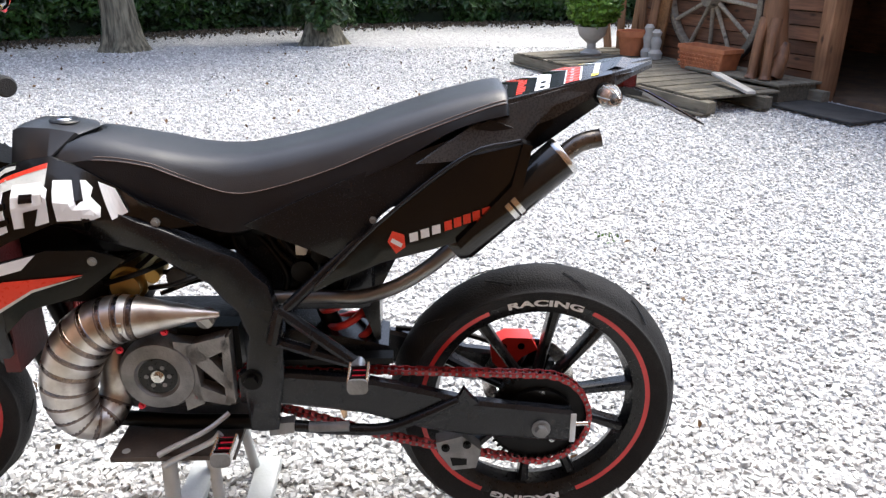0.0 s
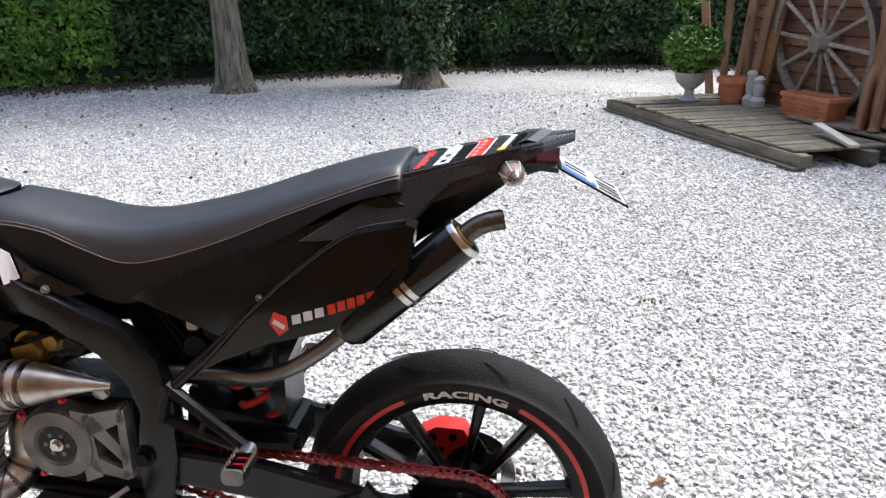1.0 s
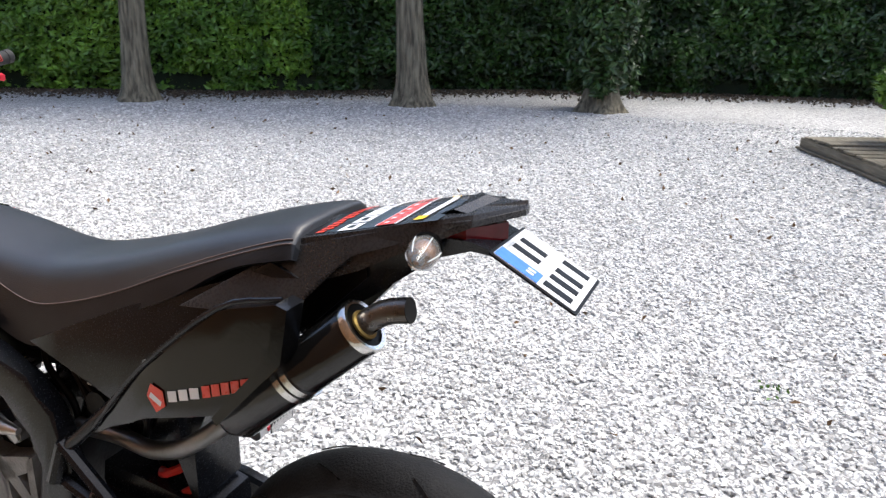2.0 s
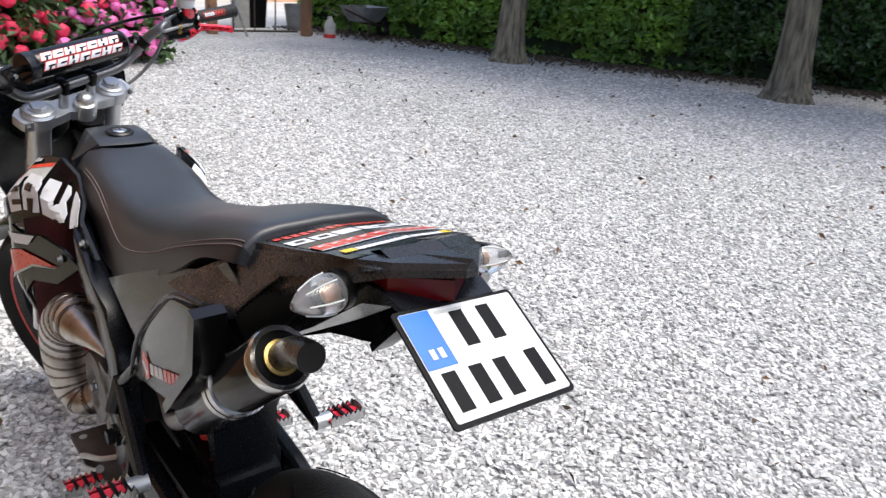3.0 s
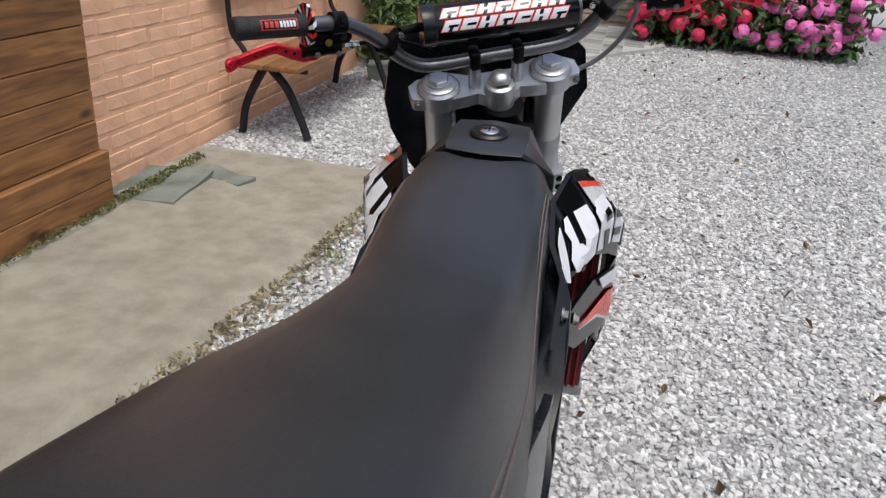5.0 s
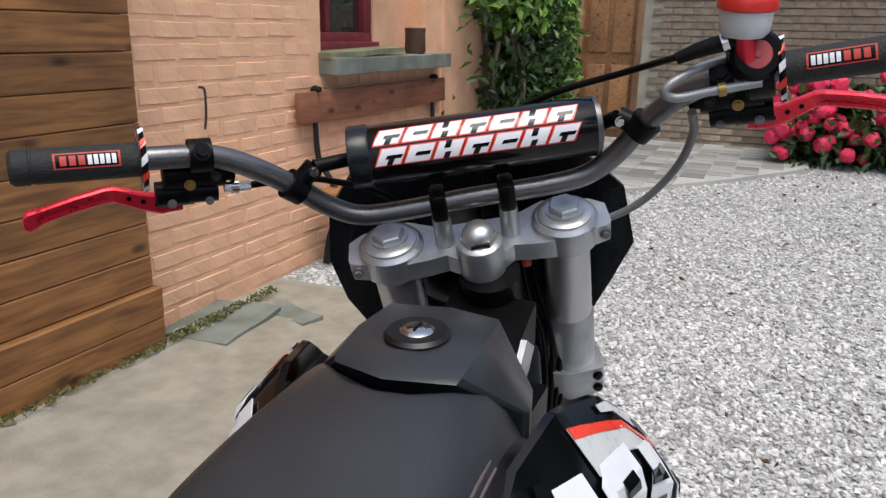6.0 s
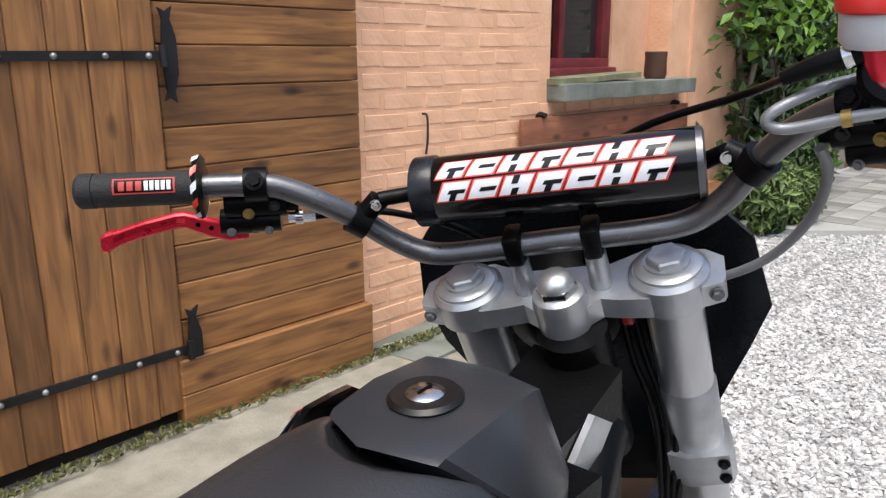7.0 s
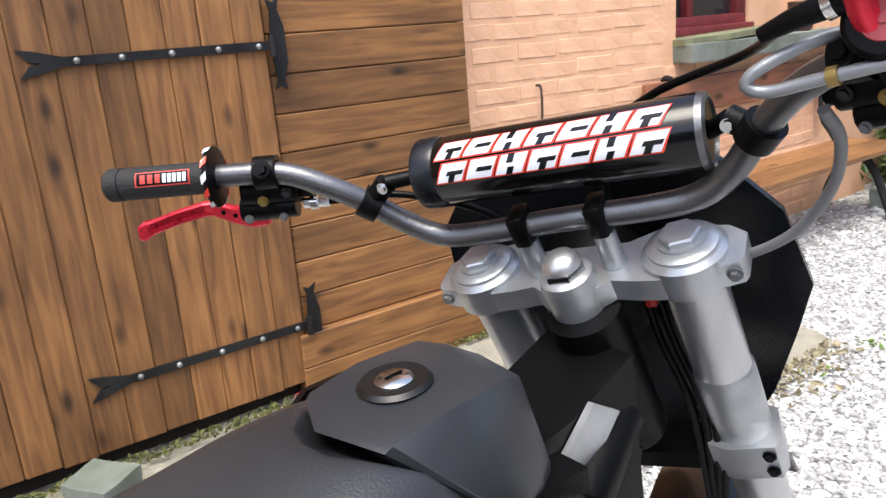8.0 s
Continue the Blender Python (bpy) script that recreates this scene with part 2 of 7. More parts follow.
PLATEWHITE = surface("plate_white", (0.68, 0.69, 0.71), (0.62, 0.63, 0.65), rough=0.3, scale=14, fine=200, bump=0.03)
ALLOY = surface("cast_alloy", (0.50, 0.515, 0.53), (0.38, 0.395, 0.41), rough=0.38, metal=0.75, scale=26, fine=260, bump=0.07)
GREYALLOY = surface("grey_engine_alloy", (0.25, 0.255, 0.26), (0.15, 0.155, 0.16), rough=0.5, metal=0.55, scale=22, fine=200, bump=0.4)
DARKALLOY = surface("oily_dark_casting", (0.045, 0.046, 0.048), (0.018, 0.018, 0.019), rough=0.5, metal=0.4, scale=22, fine=160, bump=0.5, spec=0.3)
POLISHED = surface("polished_steel", (0.66, 0.66, 0.65), (0.52, 0.52, 0.51), rough=0.2, metal=1.0, scale=30, fine=200, bump=0.05)
TUBE_GREY = surface("anodised_bar", (0.17, 0.17, 0.175), (0.12, 0.12, 0.125), rough=0.32, metal=0.8, scale=20, fine=260, bump=0.08)
BLACKMETAL = surface("black_metal", (0.0024, 0.0024, 0.0027), (0.0014, 0.0014, 0.0016), rough=0.40, metal=0.0, scale=12, fine=200, bump=0.1, spec=0.14)
FORKALLOY = surface("brushed_fork_tube", (0.60, 0.61, 0.62), (0.48, 0.49, 0.50), rough=0.36, metal=0.85, scale=14, fine=220, bump=0.05, grain=(1, 1, 0.15))
REDMETAL = surface("red_anodised", (0.74, 0.028, 0.055), (0.66, 0.020, 0.042), rough=0.28, metal=0.45, scale=12, fine=60, bump=0.0, spread=0.05)
REDCHAIN = surface("red_chain", (0.36, 0.018, 0.022), (0.22, 0.012, 0.014), rough=0.4, metal=0.3, scale=40, fine=200, bump=0.1)
REDPAINTMETAL = surface("red_caliper", (0.62, 0.035, 0.03), (0.5, 0.025, 0.02), rough=0.35, scale=20, fine=160, bump=0.05)
BRASS = surface("tarnished_brass", (0.42, 0.30, 0.10), (0.28, 0.19, 0.06), rough=0.4, metal=0.8, bump=0.1)
CARBON = surface("dark_silencer_sleeve", (0.006, 0.006, 0.0065), (0.004, 0.004, 0.0042), rough=0.18, scale=30, fine=300, bump=0.04, coat=0.15, spec=0.4)
BOTTLE = surface("cloudy_reservoir", (0.62, 0.64, 0.66), (0.5, 0.53, 0.55), rough=0.35, bump=0.03)
REDLENS = surface("dark_red_lens", (0.13, 0.004, 0.007), (0.08, 0.003, 0.005), rough=0.2, scale=20, fine=100, bump=0.05, spec=0.35)
CLEARLENS = surface("clear_lens", (0.92, 0.93, 0.94), (0.80, 0.81, 0.82), rough=0.10, scale=40, fine=120, bump=0.05, spread=0.05, trans=0.92)
AMBER = plain("amber_bulb", (0.42, 0.20, 0.09), 0.3)
HOSE = surface("green_hose", (0.30, 0.42, 0.16), (0.22, 0.33, 0.11), rough=0.4, fine=300, bump=0.3)
# The core's red glow is only base colour; nothing emits.
RADIATOR = surface("painted_red_glow", (0.10, 0.012, 0.014), (0.05, 0.008, 0.01), rough=0.6, fine=300, bump=0.5)
RED_RUBBER = surface("grip_print", (0.5, 0.05, 0.04), (0.4, 0.04, 0.03), rough=0.6, bump=0.05)
RUSTPLATE = surface("rusty_plate", (0.075, 0.06, 0.05), (0.04, 0.03, 0.026), rough=0.7, scale=12, fine=140, bump=0.3)
GREYPAINT = surface("pale_grey_paint", (0.45, 0.47, 0.47), (0.36, 0.38, 0.38), rough=0.5, scale=12, fine=140, bump=0.15)


def pipe_steel():
    """Bare steel of the expansion chamber, with heat-tinted weld bands along its length."""
    m, n, l, p = shader("heat_tinted_steel")
    co, nz = n.new("ShaderNodeTexCoord"), n.new("ShaderNodeTexNoise")
    nz.inputs["Scale"].default_value, nz.inputs["Detail"].default_value = 16, 6
    l.new(co.outputs["Object"], nz.inputs["Vector"])
    ramp = n.new("ShaderNodeValToRGB")
    e = ramp.color_ramp.elements
    e[0].position, e[0].color = 0.3, (0.27, 0.235, 0.215, 1)
    e[1].position, e[1].color = 0.7, (0.66, 0.655, 0.65, 1)
    e.new(0.45).color = (0.46, 0.43, 0.40, 1)
    l.new(nz.outputs[0], ramp.inputs[0])
    l.new(ramp.outputs[0], p.inputs["Base Color"])
    p.inputs["Metallic"].default_value = 1.0
    rr = n.new("ShaderNodeMapRange")
    rr.inputs["To Min"].default_value, rr.inputs["To Max"].default_value = 0.22, 0.5
    l.new(nz.outputs[0], rr.inputs[0])
    l.new(rr.outputs[0], p.inputs["Roughness"])
    return m


PIPE = pipe_steel()
WELD = surface("weld_bead", (0.20, 0.155, 0.13), (0.12, 0.10, 0.10), rough=0.4, metal=0.9, scale=30, fine=200, bump=0.3)
HEAT = surface("heat_tinted_band", (0.20, 0.15, 0.115), (0.10, 0.095, 0.11), rough=0.26, metal=1.0, scale=22, fine=120, bump=0.05)

# ---- builders ----
I4 = Matrix.Identity(4)


def link(name, bm, mat, parent=None, label="", smooth=True, bevel=0.0, category="", kind="", group="", m=None):
    if bevel:
        es = [e for e in bm.edges if len(e.link_faces) == 2 and e.calc_face_angle(0) > 0.5]
        bmesh.ops.bevel(bm, geom=es, offset=bevel, segments=2, profile=0.5, affect="EDGES", clamp_overlap=True)
    bmesh.ops.recalc_face_normals(bm, faces=bm.faces)
    me = bpy.data.meshes.new(name)
    bm.to_mesh(me)
    bm.free()
    me.materials.append(mat)
    if smooth:
        me.shade_smooth()
    ob = new(name, me)
    if smooth:
        me.set_sharp_from_angle(angle=radians(38))
    if parent:
        ob.parent = parent
    if m is not None:
        ob.matrix_basis = m
    return tagged(ob, label, category, group, kind)


def part(name, bm, mat, parent, label="", smooth=True, bevel=0.0, m=None):
    return link(name, bm, mat, parent, label, smooth, bevel, m=m)


def thing(name, m, label, category, group=""):
    ob = new(name)
    ob.matrix_basis = m
    ob.empty_display_size = 0.1
    return tagged(ob, label, category, group)


def mesh_from(name, verts, faces, mat, parent=None, label="", category="", kind="", group="", smooth=False):
    me = bpy.data.meshes.new(name)
    me.from_pydata(verts, [], faces)
    me.materials.append(mat)
    if smooth:
        me.shade_smooth()
    ob = new(name, me)
    if parent:
        ob.parent = parent
    return tagged(ob, label, category, group, kind)


def box(bm, lo, hi, m=I4):
    lo, hi = Vector(lo), Vector(hi)
    r = bmesh.ops.create_cube(bm, size=1.0)
    for v in r["verts"]:
        v.co = m @ Vector([(lo[k] + hi[k]) / 2 + v.co[k] * (hi[k] - lo[k]) for k in range(3)])
    return bm


def boxed(lo, hi, m=I4):
    return box(bmesh.new(), lo, hi, m)


def frame_along(d):
    d = d.normalized()
    s = Vector((0, 0, 1)) if abs(d.z) < 0.9 else Vector((1, 0, 0))
    a = d.cross(s).normalized()
    return a, d.cross(a).normalized()


def rings_to_faces(bm, rings, closed=True, cap=True):
    vs = [[bm.verts.new(p) for p in r] for r in rings]
    n = len(vs[0])
    for a, b in zip(vs, vs[1:]):
        for k in range(n if closed else n - 1):
            try:
                bm.faces.new((a[k], a[(k + 1) % n], b[(k + 1) % n], b[k]))
            except ValueError:
                pass
    if cap and closed:
        bm.faces.new(vs[0])
        bm.faces.new(list(reversed(vs[-1])))
    return bm


def smooth_path(pts, steps=6):
    """Catmull-Rom through points of any dimension."""
    p = [np.array(q, float) for q in pts]
    p = [2 * p[0] - p[1]] + p + [2 * p[-1] - p[-2]]
    out = []
    for i in range(1, len(p) - 2):
        for k in range(steps):
            t = k / steps
            out.append(0.5 * (2 * p[i] + (p[i + 1] - p[i - 1]) * t + (2 * p[i - 1] - 5 * p[i] + 4 * p[i + 1] - p[i + 2]) * t * t + (3 * p[i] - p[i - 1] - 3 * p[i + 1] + p[i + 2]) * t ** 3))
    out.append(p[-2])
    return out


def tube(bm, pts, r, seg=12, steps=6, m=I4, cap=True):
    """A tube through points (x, y, z) of radius r, or points (x, y, z, r)."""
    q = [tuple(p) + ((r,) if len(p) == 3 else ()) for p in pts]
    q = smooth_path(q, steps) if steps and len(q) > 2 else [np.array(v, float) for v in q]
    rings, a = [], None
    for i, v in enumerate(q):
        d = Vector(q[min(i + 1, len(q) - 1)][:3]) - Vector(q[max(i - 1, 0)][:3])
        d.normalize()
        if a is None:
            a, _ = frame_along(d)
        a = (a - d * a.dot(d)).normalized()
        b = d.cross(a)
        c = Vector(v[:3])
        rings.append([m @ (c + (a * math.cos(w) + b * math.sin(w)) * v[3]) for w in (2 * math.pi * k / seg for k in range(seg))])
    return rings_to_faces(bm, rings, cap=cap)


def rod(bm, a, b, r, r2=None, seg=16, m=I4):
    return tube(bm, [(*a, r), (*b, r if r2 is None else r2)], r, seg, 0, m)


def lathe(bm, profile, m=I4, seg=32, closed=False):
    """Profile of (radius, height) round the local z axis."""
    rings = [[m @ Vector((r * math.cos(w), r * math.sin(w), h)) for w in (2 * math.pi * k / seg for k in range(seg))] for r, h in profile]
    if closed:
        rings.append(rings[0])
        rings_to_faces(bm, rings, cap=False)
        bmesh.ops.remove_doubles(bm, verts=bm.verts, dist=1e-6)
        return bm
    return rings_to_faces(bm, rings)


def prism(bm, poly, a, b, axis="x", m=I4):
    """A flat polygon made solid between two values of an axis."""
    def at(p, c):
        return {"x": Vector((c, p[0], p[1])), "y": Vector((p[0], c, p[1])), "z": Vector((p[0], p[1], c))}[axis]
    return rings_to_faces(bm, [[m @ at(p, c) for p in poly] for c in (a, b)])


def hexbolt(bm, p, d, r=0.009, h=0.008, sides=6, m=I4):
    p, d = Vector(p), Vector(d).normalized()
    rod(bm, p, p + d * h * 0.35, r * 1.5, seg=16, m=m)
    return rod(bm, p + d * h * 0.35, p + d * h, r, seg=sides, m=m)


def aim(p, d):
    """A matrix at p whose z axis points along d."""
    d = Vector(d).normalized()
    a, b = frame_along(d)
    return Matrix.Translation(p) @ Matrix((a, -b, d)).transposed().to_4x4()


def rounded(w, h, r, n=5):
    """Outline of a rectangle with round corners, centred."""
    out = []
    for cx, cy, s in ((w / 2 - r, h / 2 - r, 0), (-w / 2 + r, h / 2 - r, 90), (-w / 2 + r, -h / 2 + r, 180), (w / 2 - r, -h / 2 + r, 270)):
        out += [(cx + r * math.cos(radians(s + 90 * k / n)), cy + r * math.sin(radians(s + 90 * k / n))) for k in range(n + 1)]
    return out


def leaf_cloud(name, centres, size, mat, rng, parent=None, label="", category="", kind="", normals=None, long=1.7):
    """Many small folded leaves at the given centres, as one mesh."""
    n = len(centres)
    c = np.asarray(centres, float)
    d = rng.normal(size=(n, 3))
    if normals is not None:
        d = d * 0.75 + np.asarray(normals)
    d /= np.linalg.norm(d, axis=1)[:, None]
    a = np.cross(d, rng.normal(size=(n, 3)))
    a /= np.linalg.norm(a, axis=1)[:, None]
    b = np.cross(d, a)
    s = (size * rng.uniform(0.6, 1.35, n))[:, None]
    lift = d * s * 0.22
    tip, base = c + a * s * long / 2, c - a * s * long / 2
    l, r = c + b * s * 0.45 + lift, c - b * s * 0.45 + lift
    v = np.stack([base, r, tip, l], 1).reshape(-1, 3)
    k = np.arange(n)[:, None] * 4
    f = np.concatenate([k + [0, 1, 2], k + [0, 2, 3]], 1).reshape(-1, 3)
    return mesh_from(name, v.tolist(), f.tolist(), mat, parent, label, category, kind)

# ---- ground ----
RNG = np.random.default_rng(7)
bm = bmesh.new()
bmesh.ops.create_grid(bm, x_segments=24, y_segments=24, size=150)
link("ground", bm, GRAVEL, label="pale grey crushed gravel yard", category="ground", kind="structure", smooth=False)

EDGE = [(-0.87, 3.187), (-0.85, 2.81), (-0.88, 2.371), (-0.89, 2.063), (-0.93, 1.8), (-0.94, 1.536), (-0.98, 1.273), (-0.99, 1.01), (-1.05, 0.79), (-1.06, 0.351), (-1.1, -0.351), (-1.08, -1.317), (-1.12, -3.073)]


def slab_edge(y):
    ys = [p[1] for p in EDGE][::-1]
    xs = [p[0] for p in EDGE][::-1]
    return np.interp(y, ys, xs)


bm = bmesh.new()
ys = np.linspace(-3.0, 3.18, 80)
rows = []
for y in ys:
    e = slab_edge(y) + 0.018 * noise.noise(Vector((y * 7, 0, 3))) + 0.012 * noise.noise(Vector((y * 23, 5, 3)))
    xs = np.linspace(-1.88, e, 14)
    rows.append([Vector((x, y, 0.035 + 0.012 * noise.noise(Vector((x * 2, y * 2, 1))) - (0.03 if k == 13 else 0))) for k, x in enumerate(xs)])
rings_to_faces(bm, rows, closed=False, cap=False)
bmesh.ops.solidify(bm, geom=bm.faces[:], thickness=-0.05)
link("pavement", bm, CONCRETE, label="worn concrete apron with a crumbling edge", category="pavement", kind="structure")
leaf_cloud("moss", np.stack([-1.80 + 0.06 * RNG.random(2600), RNG.uniform(-1.5, 3.0, 2600), 0.05 + 0.012 * RNG.random(2600)], 1), 0.012, MOSS, RNG, label="low green moss along the foot of the boards", category="moss", kind="stuff")


n = 2600
yy = RNG.uniform(-2.5, 3.16, n)
xx = np.array([slab_edge(v) for v in yy]) + np.abs(RNG.normal(0, 0.07, n)) - 0.03
leaf_cloud("edge_soil", np.stack([xx, yy, 0.012 + 0.012 * RNG.random(n)], 1), 0.016, surface("damp_soil", (0.33, 0.285, 0.19), (0.19, 0.165, 0.10), rough=0.95, per="island", bump=0), RNG, label="brown soil and moss crumbs along the slab edge", category="soil", kind="stuff")


def stones(name, x0, x1, y0, y1, count, size, seed):
    """Crushed stones as small skewed blocks, joined."""
    r = np.random.default_rng(seed)
    x, y = r.uniform(x0, x1, count), r.uniform(y0, y1, count)
    keep = (x > np.array([slab_edge(v) for v in y]) + 0.0) | (y > 3.2)
    keep &= x > -1.9
    dist = np.hypot(x - 0.4, y - 0.6)
    keep &= r.random(count) < np.where(dist < 2.6, 0.72, 0.72 * (2.6 / np.maximum(dist, 0.1)) ** 1.9)
    keep &= dist < 9.5
    keep &= ~((x > 0.1) & (x < 2.4) & (y > 9.1))
    x, y = x[keep], y[keep]
    n = len(x)
    cube = np.array([[-1, -1, -1], [1, -1, -1], [1, 1, -1], [-1, 1, -1], [-1, -1, 1], [1, -1, 1], [1, 1, 1], [-1, 1, 1]], float) * 0.5
    v = cube[None] * r.uniform(0.55, 1.25, (n, 8, 1)) + r.normal(0, 0.1, (n, 8, 3))
    v[:, 4:, :2] *= r.uniform(0.45, 0.85, (n, 1, 1))
    s = size * r.uniform(0.6, 1.3, (n, 1)) * (1 + 0.05 * np.clip(np.hypot(x, y) - 3, 0, 6))[:, None]
    v *= (s * np.stack([r.uniform(0.9, 1.4, n), r.uniform(0.7, 1.0, n), r.uniform(0.36, 0.60, n)], 1))[:, None, :]
    a = r.uniform(0, 2 * np.pi, n)
    t = r.normal(0, 0.30, n)
    c, sn = np.cos(a), np.sin(a)
    z = v[:, :, 2] * np.cos(t)[:, None] + v[:, :, 0] * np.sin(t)[:, None]
    xx = v[:, :, 0] * np.cos(t)[:, None] - v[:, :, 2] * np.sin(t)[:, None]
    px = xx * c[:, None] - v[:, :, 1] * sn[:, None] + x[:, None]
    py = xx * sn[:, None] + v[:, :, 1] * c[:, None] + y[:, None]
    pz = z + (size * 0.22 + r.uniform(-0.003, 0.005, n))[:, None]
    verts = np.stack([px, py, pz], 2).reshape(-1, 3)
    quads = np.array([[0, 3, 2, 1], [4, 5, 6, 7], [0, 1, 5, 4], [1, 2, 6, 5], [2, 3, 7, 6], [3, 0, 4, 7]])
    faces = (np.arange(n)[:, None, None] * 8 + quads[None]).reshape(-1, 4)
    mesh_from(name, verts.tolist(), faces.tolist(), STONE, label="loose crushed grey limestone gravel", category="gravel", kind="stuff")


stones("gravel", -2.0, 9.0, -3.2, 10.0, 760000, 0.0178, 1)
leaf_cloud("fallen_leaves", np.stack([RNG.uniform(-0.5, 9, 420), RNG.uniform(-1, 9, 420), 0.02 + 0.01 * RNG.random(420)], 1), 0.024, surface("dry_leaf", (0.16, 0.09, 0.04), (0.08, 0.05, 0.025), rough=0.9, per="island", bump=0), RNG, label="scattered dry brown leaves on the gravel", category="leaves", kind="stuff")
for k, (x, y) in enumerate([(-0.79, 3.25), (-0.82, 2.25), (-0.78, 2.9), (1.75, -0.55)]):
    c = np.array([x, y, 0.02]) + RNG.normal(0, 1, (14, 3)) * (0.03, 0.03, 0.006)
    tagged(leaf_cloud("weeds", c, 0.013, LEAF_LIGHT, RNG, label="tiny green weeds in the gravel", category="weeds"), kind="stuff")

# ---- barn wall with plank door ----
WX = -1.815
# Dark core behind the boards paints in the shade of their gaps.
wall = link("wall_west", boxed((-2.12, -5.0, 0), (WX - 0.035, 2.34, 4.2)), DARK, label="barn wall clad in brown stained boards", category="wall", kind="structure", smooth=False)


def plank_mesh(name, lo, hi, wob=0.002):
    b = boxed(lo, hi)
    bmesh.ops.bevel(b, geom=b.edges[:], offset=0.004, segments=1, affect="EDGES")
    me = bpy.data.meshes.new(name)
    b.to_mesh(me)
    b.free()
    return me


def put(name, me, mat, parent, m):
    if not me.materials:
        me.materials.append(mat)
    ob = new(name, me)
    ob.parent = parent
    ob.matrix_basis = m
    return ob


H = 0.117
long_me, low_me, far_me = plank_mesh("board", (-0.02, -0.37, -0.0575), (0.02, 0.37, 0.0575)), plank_mesh("board", (-0.03, -0.39, -0.0575), (0.03, 0.39, 0.0575)), plank_mesh("board", (-0.02, -2.3, -0.0575), (0.02, 2.3, 0.0575))
for k in range(36):
    z = 0.085 + H * k
    if k < 2:
        put("board", low_me, WOOD, wall, pose(WX + 0.005, 1.96, z, 0, RNG.normal(0, 0.5), RNG.normal(0, 0.12)))
    else:
        put("board", long_me, WOOD, wall, pose(WX - 0.015, 1.97, z, 0, RNG.normal(0, 0.6), RNG.normal(0, 0.12)))
    put("board", far_me, WOOD, wall, pose(WX - 0.015, -2.88, z, 0, RNG.normal(0, 0.6), 0))
door = thing("door_1", pose(WX, 1.595, 0.09), "brown stained plank barn door with black strap hinges", "door")
door["kind"] = "structure"
up_me = plank_mesh("plank", (-0.022, -0.0468, 0), (0.022, 0.0468, 2.25))
for k in range(23):
    put("plank", up_me, WOOD_UP, door, pose(0.0 + RNG.normal(0, 0.0015), -0.05 - 0.0945 * k, 0.0 + RNG.normal(0, 0.003), 0, 0, RNG.normal(0, 0.6)))
part("lintel", boxed((-0.03, -2.25, 2.27), (0.025, 0.03, 4.1)), WOOD, door, bevel=0.004)
for z in (0.20, 1.075):
    bm = bmesh.new()
    prism(bm, [(0.02, z - 0.012), (0.02, z + 0.014), (-0.55, z + 0.012), (-0.62, z + 0.03), (-0.655, z + 0.035), (-0.63, z + 0.004), (-0.60, z), (-0.63, z - 0.006), (-0.655, z - 0.036), (-0.62, z - 0.03), (-0.55, z - 0.012)], 0.023, 0.031)
    tilt = pose(0, 0, 0, 1.2, 0, 0)
    hinge = part("strap_hinge", bm, IRON, door, "black iron strap hinge", smooth=False, bevel=0.0015)
    bm = bmesh.new()
    prism(bm, [(0.025, z - 0.115), (0.045, z - 0.13), (0.04, z - 0.10), (0.055, z - 0.05), (0.055, z + 0.05), (0.04, z + 0.10), (0.05, z + 0.135), (0.028, z + 0.12), (0.008, z + 0.13), (0.018, z + 0.1), (0.012, z + 0.04), (0.012, z - 0.04), (0.018, z - 0.1), (0.006, z - 0.125)], 0.024, 0.032)
    rod(bm, (0.036, 0.012, z - 0.03), (0.036, 0.012, z + 0.03), 0.011)
    part("hinge_plate", bm, IRON, hinge, smooth=False)
    for y in (-0.03, -0.15, -0.28, -0.41, -0.52):
        bm = bmesh.new()
        bmesh.ops.create_uvsphere(bm, u_segments=10, v_segments=6, radius=0.009, matrix=Matrix.Translation((0.032, y, z)))
        part("rivet", bm, ZINC, hinge)

# ---- apricot wall, window and bench ----
OX = -1.925
wall2 = thing("wall_south", pose(OX, 0, 0), "painted apricot brick house wall", "wall")
wall2["kind"] = "structure"
WY0, WY1, WZ0, WZ1 = 3.67, 4.89, 1.05, 2.4
bm = bmesh.new()
box(bm, (-0.4, 2.34, 0), (-0.012, WY0, 4.6))
box(bm, (-0.4, WY0, 0), (-0.012, WY1, WZ0 - 0.09))
box(bm, (-0.4, WY0, WZ1), (-0.012, WY1, 4.6))
box(bm, (-0.4, WY1, 0), (-0.012, 7.15, 4.6))
part("wall_body", bm, MORTAR, wall2, smooth=False)
part("plaster", boxed((-0.012, 5.15, 0.0), (0.004, 7.15, 4.6)), RENDERED, wall2, smooth=False)
bm = boxed((-0.006, -0.108, -0.034), (0.006, 0.108, 0.034))
for v in bm.verts:
    if v.co.x > 0:
        v.co.y *= 0.93
        v.co.z *= 0.78
brick_me = bpy.data.meshes.new("brick")
bm.to_mesh(brick_me)
bm.free()
extra_v, extra_f = [], []
